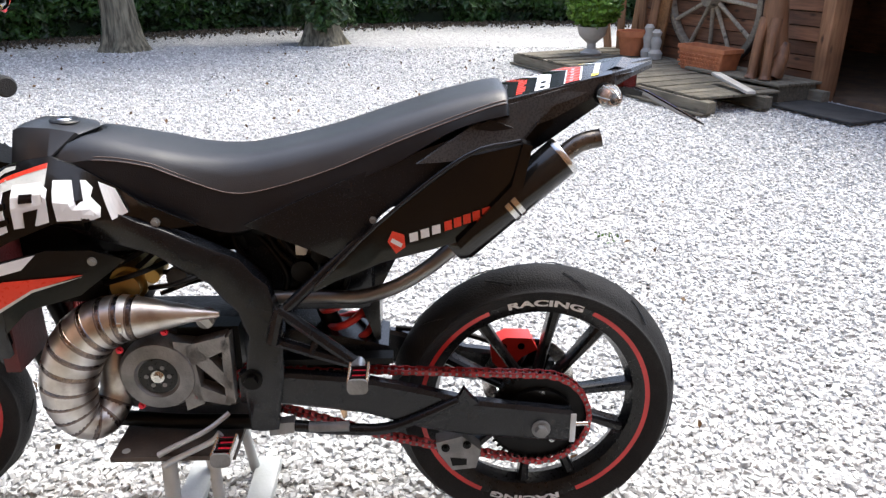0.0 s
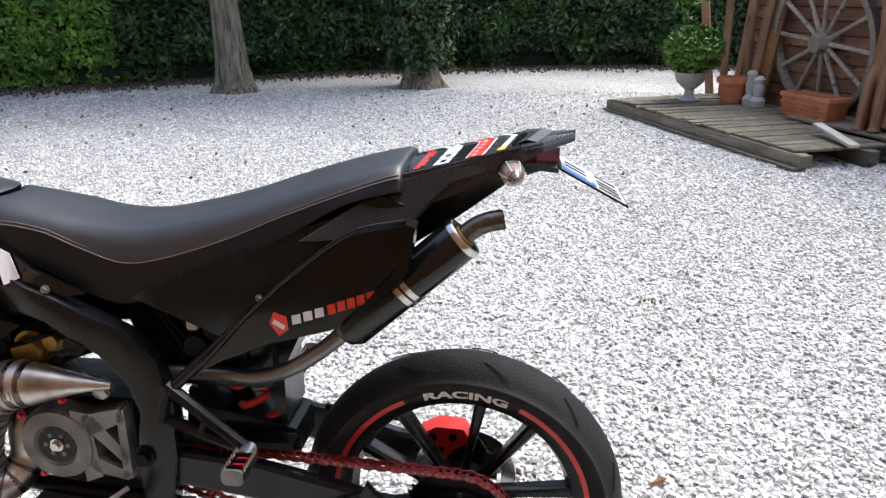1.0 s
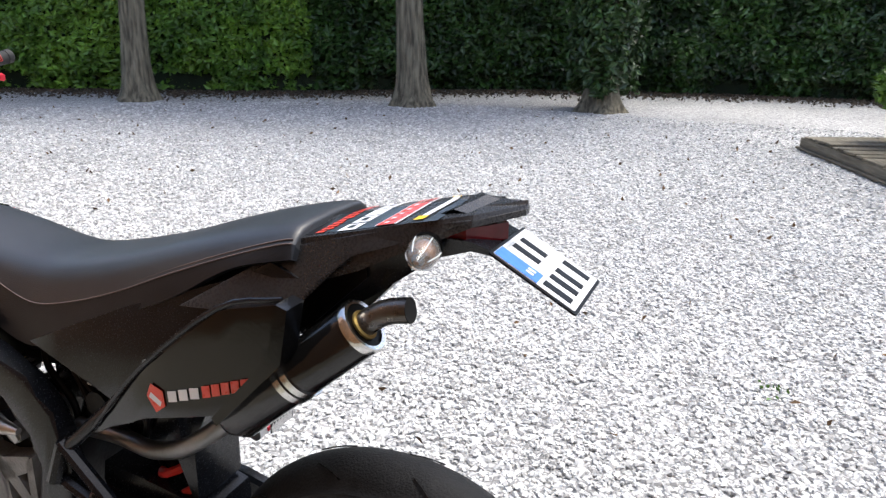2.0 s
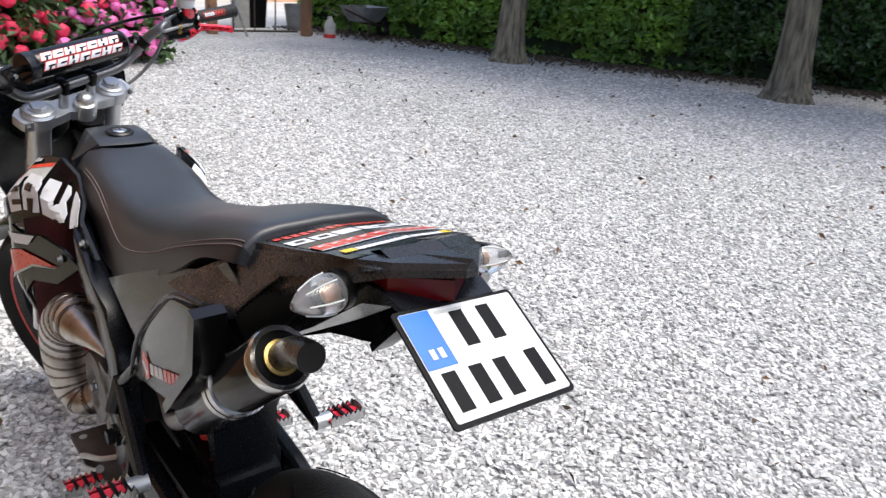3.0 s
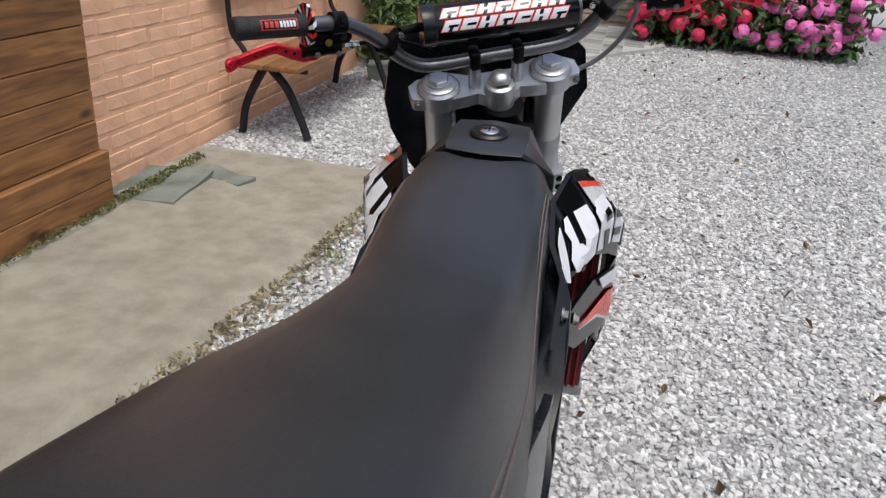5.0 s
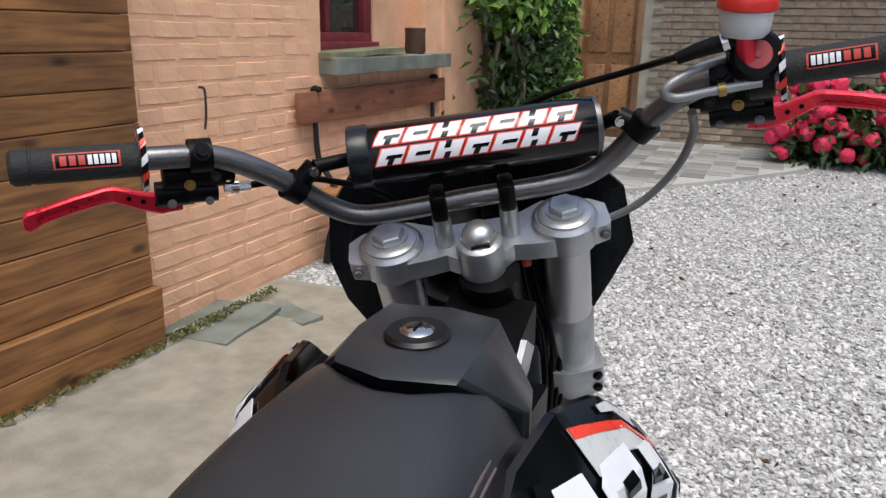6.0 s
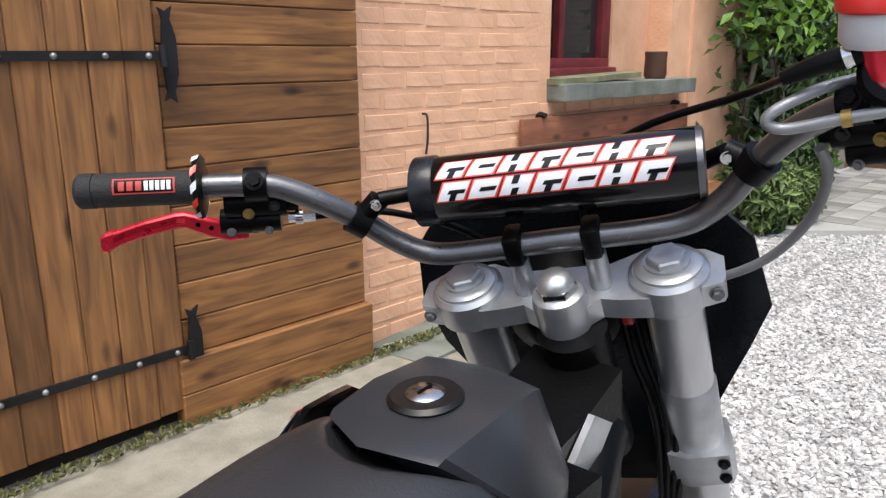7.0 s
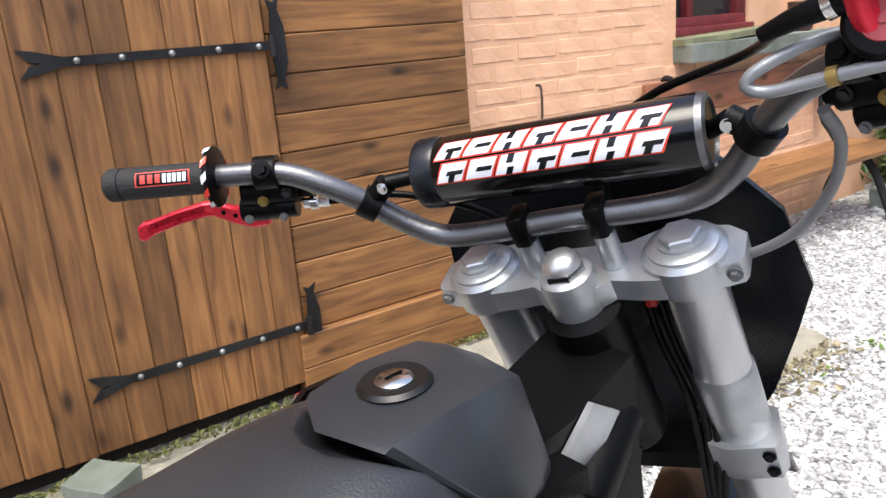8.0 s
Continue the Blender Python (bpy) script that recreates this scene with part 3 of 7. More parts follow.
for row in range(34):
    z = 0.045 + row * 0.079
    for col in range(14):
        y = 2.34 + 0.113 + col * 0.226 + (0.113 if row % 2 else 0)
        if y + 0.11 > 5.15 or (WY0 - 0.1 < y < WY1 + 0.1 and WZ0 - 0.13 < z < WZ1 + 0.05):
            continue
        m = pose(-0.0152 + RNG.normal(0, 0.0008), y + RNG.normal(0, 0.004), z + RNG.normal(0, 0.003), RNG.normal(0, 0.7), RNG.normal(0, 0.25), RNG.normal(0, 0.25))
        if row < 25:
            put("brick", brick_me, PAINTED, wall2, m)
        else:
            k = len(extra_v)
            extra_v += [tuple(m @ v.co) for v in brick_me.vertices]
            extra_f += [tuple(i + k for i in p.vertices) for p in brick_me.polygons]
tagged(mesh_from("brick_rest", extra_v, extra_f, PAINTED, wall2), kind="stuff")
bm = bmesh.new()
tube(bm, [(0.004, 2.77, 0.935), (0.03, 2.77, 0.925), (0.022, 2.78, 0.83), (0.012, 2.78, 0.77)], 0.005, 8)
link("wall_hook", bm, RUSTY, label="thin rusty iron hook on the painted wall", category="hook", m=pose(OX, 0, 0))
win = thing("window_1", pose(OX - 0.19, 0, 0), "small window with a dark red wooden frame", "window")
win["kind"] = "structure"
for y0, y1, z0, z1 in ((WY0, WY1, WZ0 - 0.01, WZ0 + 0.10), (WY0, WY1, WZ1 - 0.09, WZ1), (WY0, WY0 + 0.08, WZ0 + 0.1, WZ1 - 0.09), (WY1 - 0.5, WY1 - 0.42, WZ0 + 0.1, WZ1 - 0.09), (3.97, 4.02, WZ0 + 0.1, WZ1 - 0.09)):
    part("window_frame", boxed((-0.05, y0, z0), (0.02, y1, z1)), REDPAINT, win, bevel=0.006)
part("drip_rail", boxed((0.02, WY0 + 0.02, WZ0 + 0.0), (0.075, WY1 - 0.42, WZ0 + 0.05)), REDPAINT, win, bevel=0.008)
for y0, y1 in ((WY0 + 0.08, 3.97), (4.02, WY1 - 0.5)):
    part("pane", boxed((-0.03, y0, WZ0 + 0.1), (-0.022, y1, WZ1 - 0.09)), GLASS, win, smooth=False)
part("reveal", boxed((-0.2, WY1 - 0.42, WZ0 - 0.08), (0.032, WY1 - 0.003, WZ1)), RENDERED, win, smooth=False)
part("room_back", boxed((-0.6, WY0, WZ0), (-0.55, WY1, WZ1)), DARK, win, smooth=False)
bm = boxed((-0.2, WY0 - 0.02, WZ0 - 0.105), (0.10, WY1 + 0.16, WZ0 - 0.02))
bmesh.ops.subdivide_edges(bm, edges=bm.edges[:], cuts=6, use_grid_fill=True)
for v in bm.verts:
    v.co += 0.006 * Vector(noise.noise_vector(v.co * 9))
link("window_sill", bm, SLATE, label="thick grey stone sill under the window", category="sill", kind="structure", m=pose(OX, 0, 0), bevel=0.004)
bm = prism(bmesh.new(), [(-0.15, WY0 + 0.02), (0.06, WY0 + 0.0), (0.085, WY0 + 0.3), (0.05, WY0 + 0.55), (0.06, WY0 + 0.8), (-0.12, WY0 + 0.86)], WZ0 - 0.016, WZ0 + 0.012, "z", pose(0, 0, 0.0, 1.5, 0, 0))
link("broken_slate", bm, surface("mossy_slate", (0.24, 0.25, 0.14), (0.15, 0.15, 0.09), rough=0.9, scale=9, fine=80, bump=0.6), label="mossy broken slate lying on the window sill", category="slate", m=pose(OX, 0, -0.105), bevel=0.004)
bm = lathe(bmesh.new(), [(0.055, 0), (0.066, 0.02), (0.062, 0.12), (0.066, 0.15), (0.06, 0.155), (0.052, 0.148), (0.05, 0.03), (0.0, 0.03)], seg=20)
link("clay_pot", bm, surface("brown_clay", (0.10, 0.045, 0.028), (0.06, 0.028, 0.018), rough=0.6), label="small dark brown clay pot on the sill", category="pot", m=pose(OX + 0.01, 4.69, WZ0 - 0.02))
# stones at the foot of the wall
for k, (x, y, w, d, h, rz) in enumerate([(-1.74, 2.60, 0.15, 0.20, 0.035, 6), (-1.54, 2.82, 0.05, 0.12, 0.03, 70), (-1.66, 0.90, 0.08, 0.06, 0.07, 30), (-1.58, 0.77, 0.10, 0.12, 0.03, 10)]):
    bm = boxed((-w, -d, 0), (w, d, h))
    bmesh.ops.subdivide_edges(bm, edges=bm.edges[:], cuts=4, use_grid_fill=True)
    for v in bm.verts:
        v.co += 0.018 * Vector(noise.noise_vector(v.co * 6 + Vector((k * 3, 0, 0))))
        v.co.z = max(v.co.z, 0)
    link("flat_stone", bm, SLATE, label="flat grey stone lying at the foot of the wall", category="stone", m=pose(x, y, 0.012 if y > 2 else 0.035, 0, 0, rz))

bench = thing("garden_bench", pose(-1.87, 3.42, 0), "wooden garden bench with black iron legs against the wall", "bench")
for k in range(2):
    part("seat_board", boxed((0.03 + 0.19 * k, 0.0, 0.385), (0.215 + 0.19 * k, 1.66, 0.412)), WOOD_BENCH, bench, bevel=0.005)
part("backrest", boxed((-0.012, -0.02, 0.725), (0.018, 1.66, 0.875), pose(0, 0, 0, 0, -2, 0)), WOOD_RED, bench, "dark reddish backrest plank", bevel=0.005)
for y in (0.13, 1.50):
    bm = bmesh.new()
    tube(bm, [(0.02, y, 0.012, 0.022), (0.045, y, 0.15, 0.022), (0.10, y, 0.27, 0.023), (0.16, y, 0.37, 0.024)], 0.02, 8)
    tube(bm, [(0.40, y, 0.012, 0.022), (0.36, y, 0.12, 0.022), (0.29, y, 0.27, 0.023), (0.20, y, 0.37, 0.024)], 0.02, 8)
    tube(bm, [(0.02, y, 0.37, 0.016), (0.40, y, 0.375, 0.016)], 0.02, 8, 0)
    part("leg_frame", bm, IRON, bench, "curved cast-iron legs")
    bm = bmesh.new()
    tube(bm, [(0.10, y, 0.37, 0.016), (0.05, y, 0.45, 0.015), (-0.015, y, 0.55, 0.015), (-0.03, y, 0.73, 0.014), (-0.038, y, 0.875, 0.016), (0.005, y, 0.885, 0.012)], 0.02, 8)
    part("back_bracket", bm, IRON, bench)

# ---- planting by the wall ----
vine = thing("climbing_vine", pose(-1.8, 6.05, 0), "leafy climbing vine with woody stems on the wall", "vine")
for k in range(9):
    bm = bmesh.new()
    x, y = -0.08 + 0.18 * RNG.random(), RNG.uniform(-0.5, 1.5)
    tube(bm, [(x, y, 0, 0.028), (x + RNG.normal(0, 0.05), y + RNG.normal(0, 0.08), 0.8, 0.022), (x + RNG.normal(0, 0.07), y + RNG.normal(0, 0.15), 1.7, 0.017), (x + RNG.normal(0, 0.1), y + RNG.normal(0, 0.2), 2.8, 0.009)], 0.02, 8)
    part("stem", bm, BARK, vine)
n = 16000
c = np.stack([RNG.normal(0.12, 0.24, n), RNG.normal(0.55, 0.70, n), 1.15 + 2.7 * RNG.beta(1.5, 1.7, n)], 1)
c = c[(c[:, 0] > -0.11) & (c[:, 0] < 0.30 - 0.10 * c[:, 1]) & (c[:, 1] > -0.85)]
leaf_cloud("foliage", c, 0.06, LEAF_LIGHT, RNG, vine, normals=np.tile((0.5, -0.2, 0.6), (len(c), 1)))
n = 4200
c = np.stack([np.abs(RNG.normal(0.1, 0.28, n)) - 0.1, RNG.normal(0.40, 0.38, n), 0.05 + 1.4 * RNG.random(n)], 1)
leaf_cloud("low_foliage", c[(c[:, 0] > -0.11) & (c[:, 0] < 0.26)], 0.055, LEAF_DARK, RNG, vine)


def bush(name, x, y, r, h, count, size, mat, label, flowers=None, long=1.7):
    b = thing(name, pose(x, y, 0), label, "bush")
    for k in range(7):
        a = 2 * math.pi * k / 7
        bm = tube(bmesh.new(), [(0.02 * math.cos(a), 0.02 * math.sin(a), 0, 0.012), (0.3 * r * math.cos(a), 0.3 * r * math.sin(a), h * 0.4, 0.008), (0.7 * r * math.cos(a), 0.7 * r * math.sin(a), h * 0.8, 0.003)], 0.01, 6)
        part("branch", bm, BARK, b)
    d = RNG.normal(size=(count, 3))
    d /= np.linalg.norm(d, axis=1)[:, None]
    rad = RNG.random(count) ** 0.4
    lump = np.array([1 + 0.22 * noise.noise(Vector(v) * 2.2 + Vector((x, y, 0))) for v in d])
    c = d * (rad * lump)[:, None] * (r, r, h / 2) + (0, 0, h / 2)
    leaf_cloud("foliage", c[c[:, 2] > 0.01], size, mat, RNG, b, normals=d[c[:, 2] > 0.01] * 0.6 + (0, 0, 0.4), long=long)
    return b


bush("sage_bush", -1.60, 5.62, 0.25, 0.56, 2600, 0.03, LEAF_SAGE, "grey-green bushy herb at the wall", long=3.2)
bush("sage_bush", -1.50, 5.98, 0.20, 0.42, 2200, 0.03, LEAF_SAGE, "grey-green bushy herb at the wall", long=3.2)
rose = bush("rose_bush", -1.90, 7.55, 0.30, 1.8, 2200, 0.05, LEAF_LIGHT, "tall rose bush with a few pale flowers")
for k in range(14):
    bm = bmesh.new()
    bmesh.ops.create_icosphere(bm, subdivisions=2, radius=0.042, matrix=Matrix.Translation((RNG.normal(0, 0.12), -0.14 + RNG.normal(0, 0.06), 0.7 + RNG.random() * 0.8)))
    for v in bm.verts:
        v.co += Vector(noise.noise_vector(v.co * 45)) * 0.012
    part("bloom", bm, PETAL_WHITE, rose, "pale pink bloom")
bm = boxed((-0.11, -0.14, 0), (0.11, 0.14, 0.15))
bmesh.ops.subdivide_edges(bm, edges=bm.edges[:], cuts=3, use_grid_fill=True)
for v in bm.verts:
    v.co += 0.03 * Vector(noise.noise_vector(v.co * 5))
    v.co.z = max(v.co.z, 0)
link("stone_block", bm, SLATE, label="rough grey stone block by the bushes", category="stone", m=pose(-1.62, 5.25, 0, 0, 0, 20) @ Matrix.Scale(0.8, 4))

# ---- house across the yard ----
HY = 9.15
house = thing("brick_house", pose(0, HY, 0), "house front of old mixed brown brick", "house")
bm = bmesh.new()
box(bm, (-7, 0, 0), (-2.00, 0.35, 4.5))
box(bm, (-2.00, 0, 2.1), (-1.36, 0.35, 4.5))
box(bm, (-1.36, 0, 0), (2.35, 0.35, 4.5))
part("wall", bm, BRICK_BED, house, smooth=False)
bm = boxed((-0.10, -0.012, -0.03), (0.10, 0.012, 0.03))
hb_me = bpy.data.meshes.new("brick")
bm.to_mesh(hb_me)
bm.free()
ev, ef, count = [], [], 0
for row in range(30):
    z = 0.04 + row * 0.073
    for col in range(32):
        x = -4.2 + col * 0.213 + (0.106 if row % 2 else 0)
        if -2.15 < x < -1.21 and z < 2.15:
            continue
        m = pose(x, -0.006 + RNG.normal(0, 0.003), z, 0, RNG.normal(0, 0.8), 0)
        if row < 12 and -3.3 < x < 2.5 and count < 300:
            put("brick", hb_me, BRICK, house, m)
            count += 1
        elif x < 2.25:
            k = len(ev)
            ev += [tuple(m @ v.co) for v in hb_me.vertices]
            ef += [tuple(i + k for i in p.vertices) for p in hb_me.polygons]
tagged(mesh_from("brick_rest", ev, ef, BRICK, house), kind="stuff")
hd = part("door", boxed((-2.00, 0.08, 0), (-1.36, 0.13, 2.1)), WOOD_BENCH, house, "varnished wooden panelled door", bevel=0.004)
for x in (-1.82, -1.54):
    for z0, z1 in ((0.12, 0.85), (0.98, 1.9)):
        part("panel", boxed((x - 0.11, 0.06, z0), (x + 0.11, 0.085, z1)), WOOD_BENCH, hd, bevel=0.015)
for x0, x1 in ((-2.05, -1.98), (-1.38, -1.31)):
    part("door_post", boxed((x0, -0.01, 0), (x1, 0.13, 2.12)), WOOD_POST, hd, bevel=0.006)
part("roof", prism(bmesh.new(), [(-0.4, 4.4), (-0.35, 4.3), (3.5, 6.5), (3.5, 6.65)], -7.2, 2.9), SLATE, house, "grey roof")
part("side_wall", boxed((2.0, 0.35, 0), (2.35, 2.4, 4.5)), BRICK_BED, house, smooth=False)
# raised paving before the house
bm = prism(bmesh.new(), [(-2.0, 5.55), (-1.3, 5.75), (-0.75, 6.25), (-0.15, 7.0), (0.45, 7.9), (0.6, 9.15), (-2.0, 9.15)], -0.05, 0.035, "z")
terrace = link("terrace", bm, ROAD, label="pale paved strip before the house", category="pavement", kind="structure", smooth=False)
tile = boxed((-0.098, -0.098, 0), (0.098, 0.098, 0.012))
tile_me = bpy.data.meshes.new("tile")
tile.to_mesh(tile_me)
tile.free()
for i in range(14):
    for j in range(17):
        x, y = -1.85 + 0.203 * i, 5.8 + 0.203 * j
        if y > np.interp(x, [-2.0, -1.3, -0.75, -0.15, 0.45], [5.75, 5.95, 6.45, 7.2, 8.1]) and x < 0.45:
            put("tile", tile_me, PAVING, terrace, pose(x, y, 0.028 + RNG.normal(0, 0.001), 0, 0, 0))

# ---- hydrangeas ----
hyd = thing("hydrangea", pose(1.32, 8.62, 0), "hydrangea bushes in full crimson and pink bloom", "bush")
n = 5000
c = np.stack([RNG.uniform(-1.15, 1.05, n), RNG.normal(0, 0.28, n), 0.05 + 0.7 * RNG.random(n)], 1)
leaf_cloud("foliage", c, 0.07, LEAF_DARK, RNG, hyd)
for k in range(130):
    x = RNG.uniform(-1.2, 1.1)
    z = 0.1 + 0.85 * RNG.random()
    y = -0.42 * math.sqrt(max(0.05, 1 - (z / 1.15) ** 2)) + RNG.normal(0, 0.05)
    r = RNG.uniform(0.05, 0.085)
    bm = bmesh.new()
    bmesh.ops.create_icosphere(bm, subdivisions=2, radius=r, matrix=Matrix.Translation((x, y, z)))
    for v in bm.verts:
        v.co += Vector(noise.noise_vector(v.co * 55)) * 0.014
    part("bloom", bm, PETAL_RED if x < -0.1 + RNG.normal(0, 0.15) else PETAL_PINK, hyd, "" if k else "round flower heads", smooth=False)

# ---- gate ----
gate = thing("metal_gate", pose(2.85, 11.35, 0), "low rusty iron bar gate between wooden posts", "gate")
for x in np.arange(0.0, 2.5, 0.36):
    part("bar", rod(bmesh.new(), (x, 0, 0.03), (x, 0, 1.25), 0.013, seg=8), RUSTY, gate)
for z in (0.05, 0.65, 1.24):
    part("rail", rod(bmesh.new(), (-0.02, 0, z), (2.5, -0.1, z), 0.016, seg=8), RUSTY, gate)
for x, y in ((3.93, 11.33), (5.42, 11.06)):
    link("gate_post", boxed((-0.07, -0.07, 0), (0.07, 0.07, 1.35)), WOOD_POST, label="square brown wooden gate post", category="post", m=pose(x, y, 0, 0, 0, 8), bevel=0.008, group="gate posts")
bm = rod(bmesh.new(), (4.32, 10.85, 0.0), (4.05, 11.25, 1.1), 0.018, seg=8)
link("leaning_pole", bm, ZINC, label="grey metal pole leaning on the gate", category="pole")
link("road", boxed((2.6, 11.9, -0.02), (12, 26, 0.012)), ROAD, label="pale concrete drive beyond the gate", category="road", kind="structure", smooth=False)
link("boundary_wall", boxed((2.6, 19, 0), (16, 19.3, 2.2)), RENDERED, label="pale rendered wall beyond the drive", category="wall", kind="structure", smooth=False)
bm = prism(bmesh.new(), rounded(0.55, 0.55, 0.06), 0, 1.05, "z")
for v in bm.verts:
    if v.co.z < 0.5:
        v.co.x *= 0.8
        v.co.y *= 0.8
binb = link("wheelie_bin", bm, BLACKMETAL, label="dark plastic wheeled bin beyond the gate", category="bin", m=pose(5.0, 12.4, 0.012))
bm = lathe(bmesh.new(), [(0.2, 0), (0.24, 0.28), (0.26, 0.42), (0.25, 0.42), (0.22, 0.1), (0, 0.1)])
link("zinc_tub", bm, ZINC, label="grey zinc tub beside the gate", category="tub", m=pose(5.75, 12.0, 0.012))
link("gate_pillar", boxed((-0.12, -0.12, 0), (0.12, 0.12, 1.6)), PALE, label="pale painted pillar beyond the gate", category="pillar", m=pose(4.75, 12.2, 0.012), bevel=0.01)
barrow = thing("wheelbarrow", pose(6.35, 10.75, 0, 0, 0, 20), "grey metal wheelbarrow parked by the hedge", "wheelbarrow")
bm = bmesh.new()
rings_to_faces(bm, [[Vector((x * s, y * s2, z)) for x, y in rounded(0.8, 0.55, 0.08)] for s, s2, z in ((0.6, 0.6, 0.28), (1, 1, 0.52), (0.96, 0.94, 0.52), (0.57, 0.55, 0.3))])
part("tray", bm, ZINC, barrow)
bm = bmesh.new()
for s in (-1, 1):
    tube(bm, [(-0.75, 0.22 * s, 0.5), (0, 0.2 * s, 0.27), (0.5, 0.05 * s, 0.18)], 0.016, 8)
    tube(bm, [(-0.1, 0.2 * s, 0.27), (-0.2, 0.22 * s, 0.0)], 0.016, 8, 0)
part("frame", bm, RUSTY, barrow)
part("wheel", lathe(bmesh.new(), [(0.1, -0.035), (0.17, -0.03), (0.18, 0), (0.17, 0.03), (0.1, 0.035)], pose(0.52, 0, 0.18, 90, 0, 0), closed=True), TYRE, barrow)
bm = lathe(bmesh.new(), [(0.09, 0), (0.09, 0.22), (0.04, 0.3), (0.04, 0.34), (0, 0.34)], seg=16)
link("canister", bm, PALE, label="white canister with a red base by the gate post", category="canister", m=pose(5.75, 10.85, 0.0))
bm = lathe(bmesh.new(), [(0.1, 0), (0.1, 0.06), (0.095, 0.06), (0.095, 0)], closed=True, seg=16)
link("red_tray", bm, REDPAINTMETAL, label="shallow red ring round the canister foot", category="tray", m=pose(5.75, 10.85, 0.0))

# ---- hedge and trees ----
HEDGE = [(5.9, 12.6), (6.5, 11.4), (7.4, 9.4), (8.4, 7.4), (9.3, 6.0), (10.5, 4.4), (11.4, 2.8), (12.0, 1.0), (12.4, -1.0), (12.5, -4.0), (12.0, -7.0)]
hedge = thing("hedge", pose(0, 0, 0), "tall dense clipped green laurel hedge", "hedge")
path = smooth_path(HEDGE, 8)
# Near-black bulk behind the leaves: the hedge's inner shade as colour.
bm = bmesh.new()
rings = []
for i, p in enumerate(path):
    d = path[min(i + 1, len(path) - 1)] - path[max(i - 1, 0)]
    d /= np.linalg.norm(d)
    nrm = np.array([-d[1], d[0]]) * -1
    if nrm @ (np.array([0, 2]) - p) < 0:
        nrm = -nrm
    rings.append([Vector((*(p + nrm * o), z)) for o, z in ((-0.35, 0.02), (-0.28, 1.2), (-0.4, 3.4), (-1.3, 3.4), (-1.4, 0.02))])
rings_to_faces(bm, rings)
part("inner_bulk", bm, SHADE, hedge, "solid inside with shade put into its dark colour")
cs, ns = [], []
seglen = [np.linalg.norm(path[i + 1] - path[i]) for i in range(len(path) - 1)]
prob = np.array(seglen) / sum(seglen)
N = 52000
pick = RNG.choice(len(prob), N, p=prob)
tt = RNG.random(N)
zz = np.where(RNG.random(N) < 0.72, 1.7 * RNG.random(N), 3.5 * RNG.random(N))
P0, P1 = np.array(path)[pick], np.array(path)[pick + 1]
base = P0 + (P1 - P0) * tt[:, None]
dd = P1 - P0
dd /= np.linalg.norm(dd, axis=1)[:, None]
nn = np.stack([-dd[:, 1], dd[:, 0]], 1)
nn[((np.array([0, 2]) - base) * nn).sum(1) < 0] *= -1
bulge = np.array([0.22 * noise.noise(Vector((b[0] * 1.3, b[1] * 1.3, z * 1.6))) + 0.1 * noise.noise(Vector((b[0] * 4, b[1] * 4, z * 4))) for b, z in zip(base, zz)])
off = -0.12 + bulge - 0.22 * RNG.random(N) ** 2 + np.where(zz < 0.25, -0.12, 0)
cc = np.concatenate([base + nn * off[:, None], (0.04 + zz)[:, None]], 1)
# Beyond y 6.3 the leaf colour is lighter: sunlight painted in, tree shade elsewhere.
sel = base[:, 1] > 6.3
nrm3 = np.concatenate([nn * 0.9, np.full((N, 1), 0.55)], 1)
tagged(leaf_cloud("foliage", cc[~sel], 0.075, LEAF, RNG, hedge, normals=nrm3[~sel]), kind="stuff")
tagged(leaf_cloud("bright_foliage", cc[sel], 0.07, LEAF_LIGHT, RNG, hedge, "hedge leaves coloured lighter where sun falls", normals=nrm3[sel]), kind="stuff")

# dead leaves gathered under the hedge
N = 9000
pick, tt = RNG.choice(len(prob), N, p=prob), RNG.random(N)
P0, P1 = np.array(path)[pick], np.array(path)[pick + 1]
dd = P1 - P0
dd /= np.linalg.norm(dd, axis=1)[:, None]
nn = np.stack([-dd[:, 1], dd[:, 0]], 1)
base = P0 + (P1 - P0) * tt[:, None]
nn[((np.array([0, 2]) - base) * nn).sum(1) < 0] *= -1
cc = np.concatenate([base + nn * (-0.25 + 0.45 * np.abs(RNG.normal(0, 1, N)))[:, None], (0.02 + 0.012 * RNG.random(N))[:, None]], 1)
leaf_cloud("leaf_litter", cc, 0.035, surface("leaf_litter", (0.10, 0.075, 0.05), (0.045, 0.035, 0.024), rough=0.9, per="island", bump=0), RNG, label="dark dead leaves gathered along the hedge foot", category="leaves", kind="stuff")


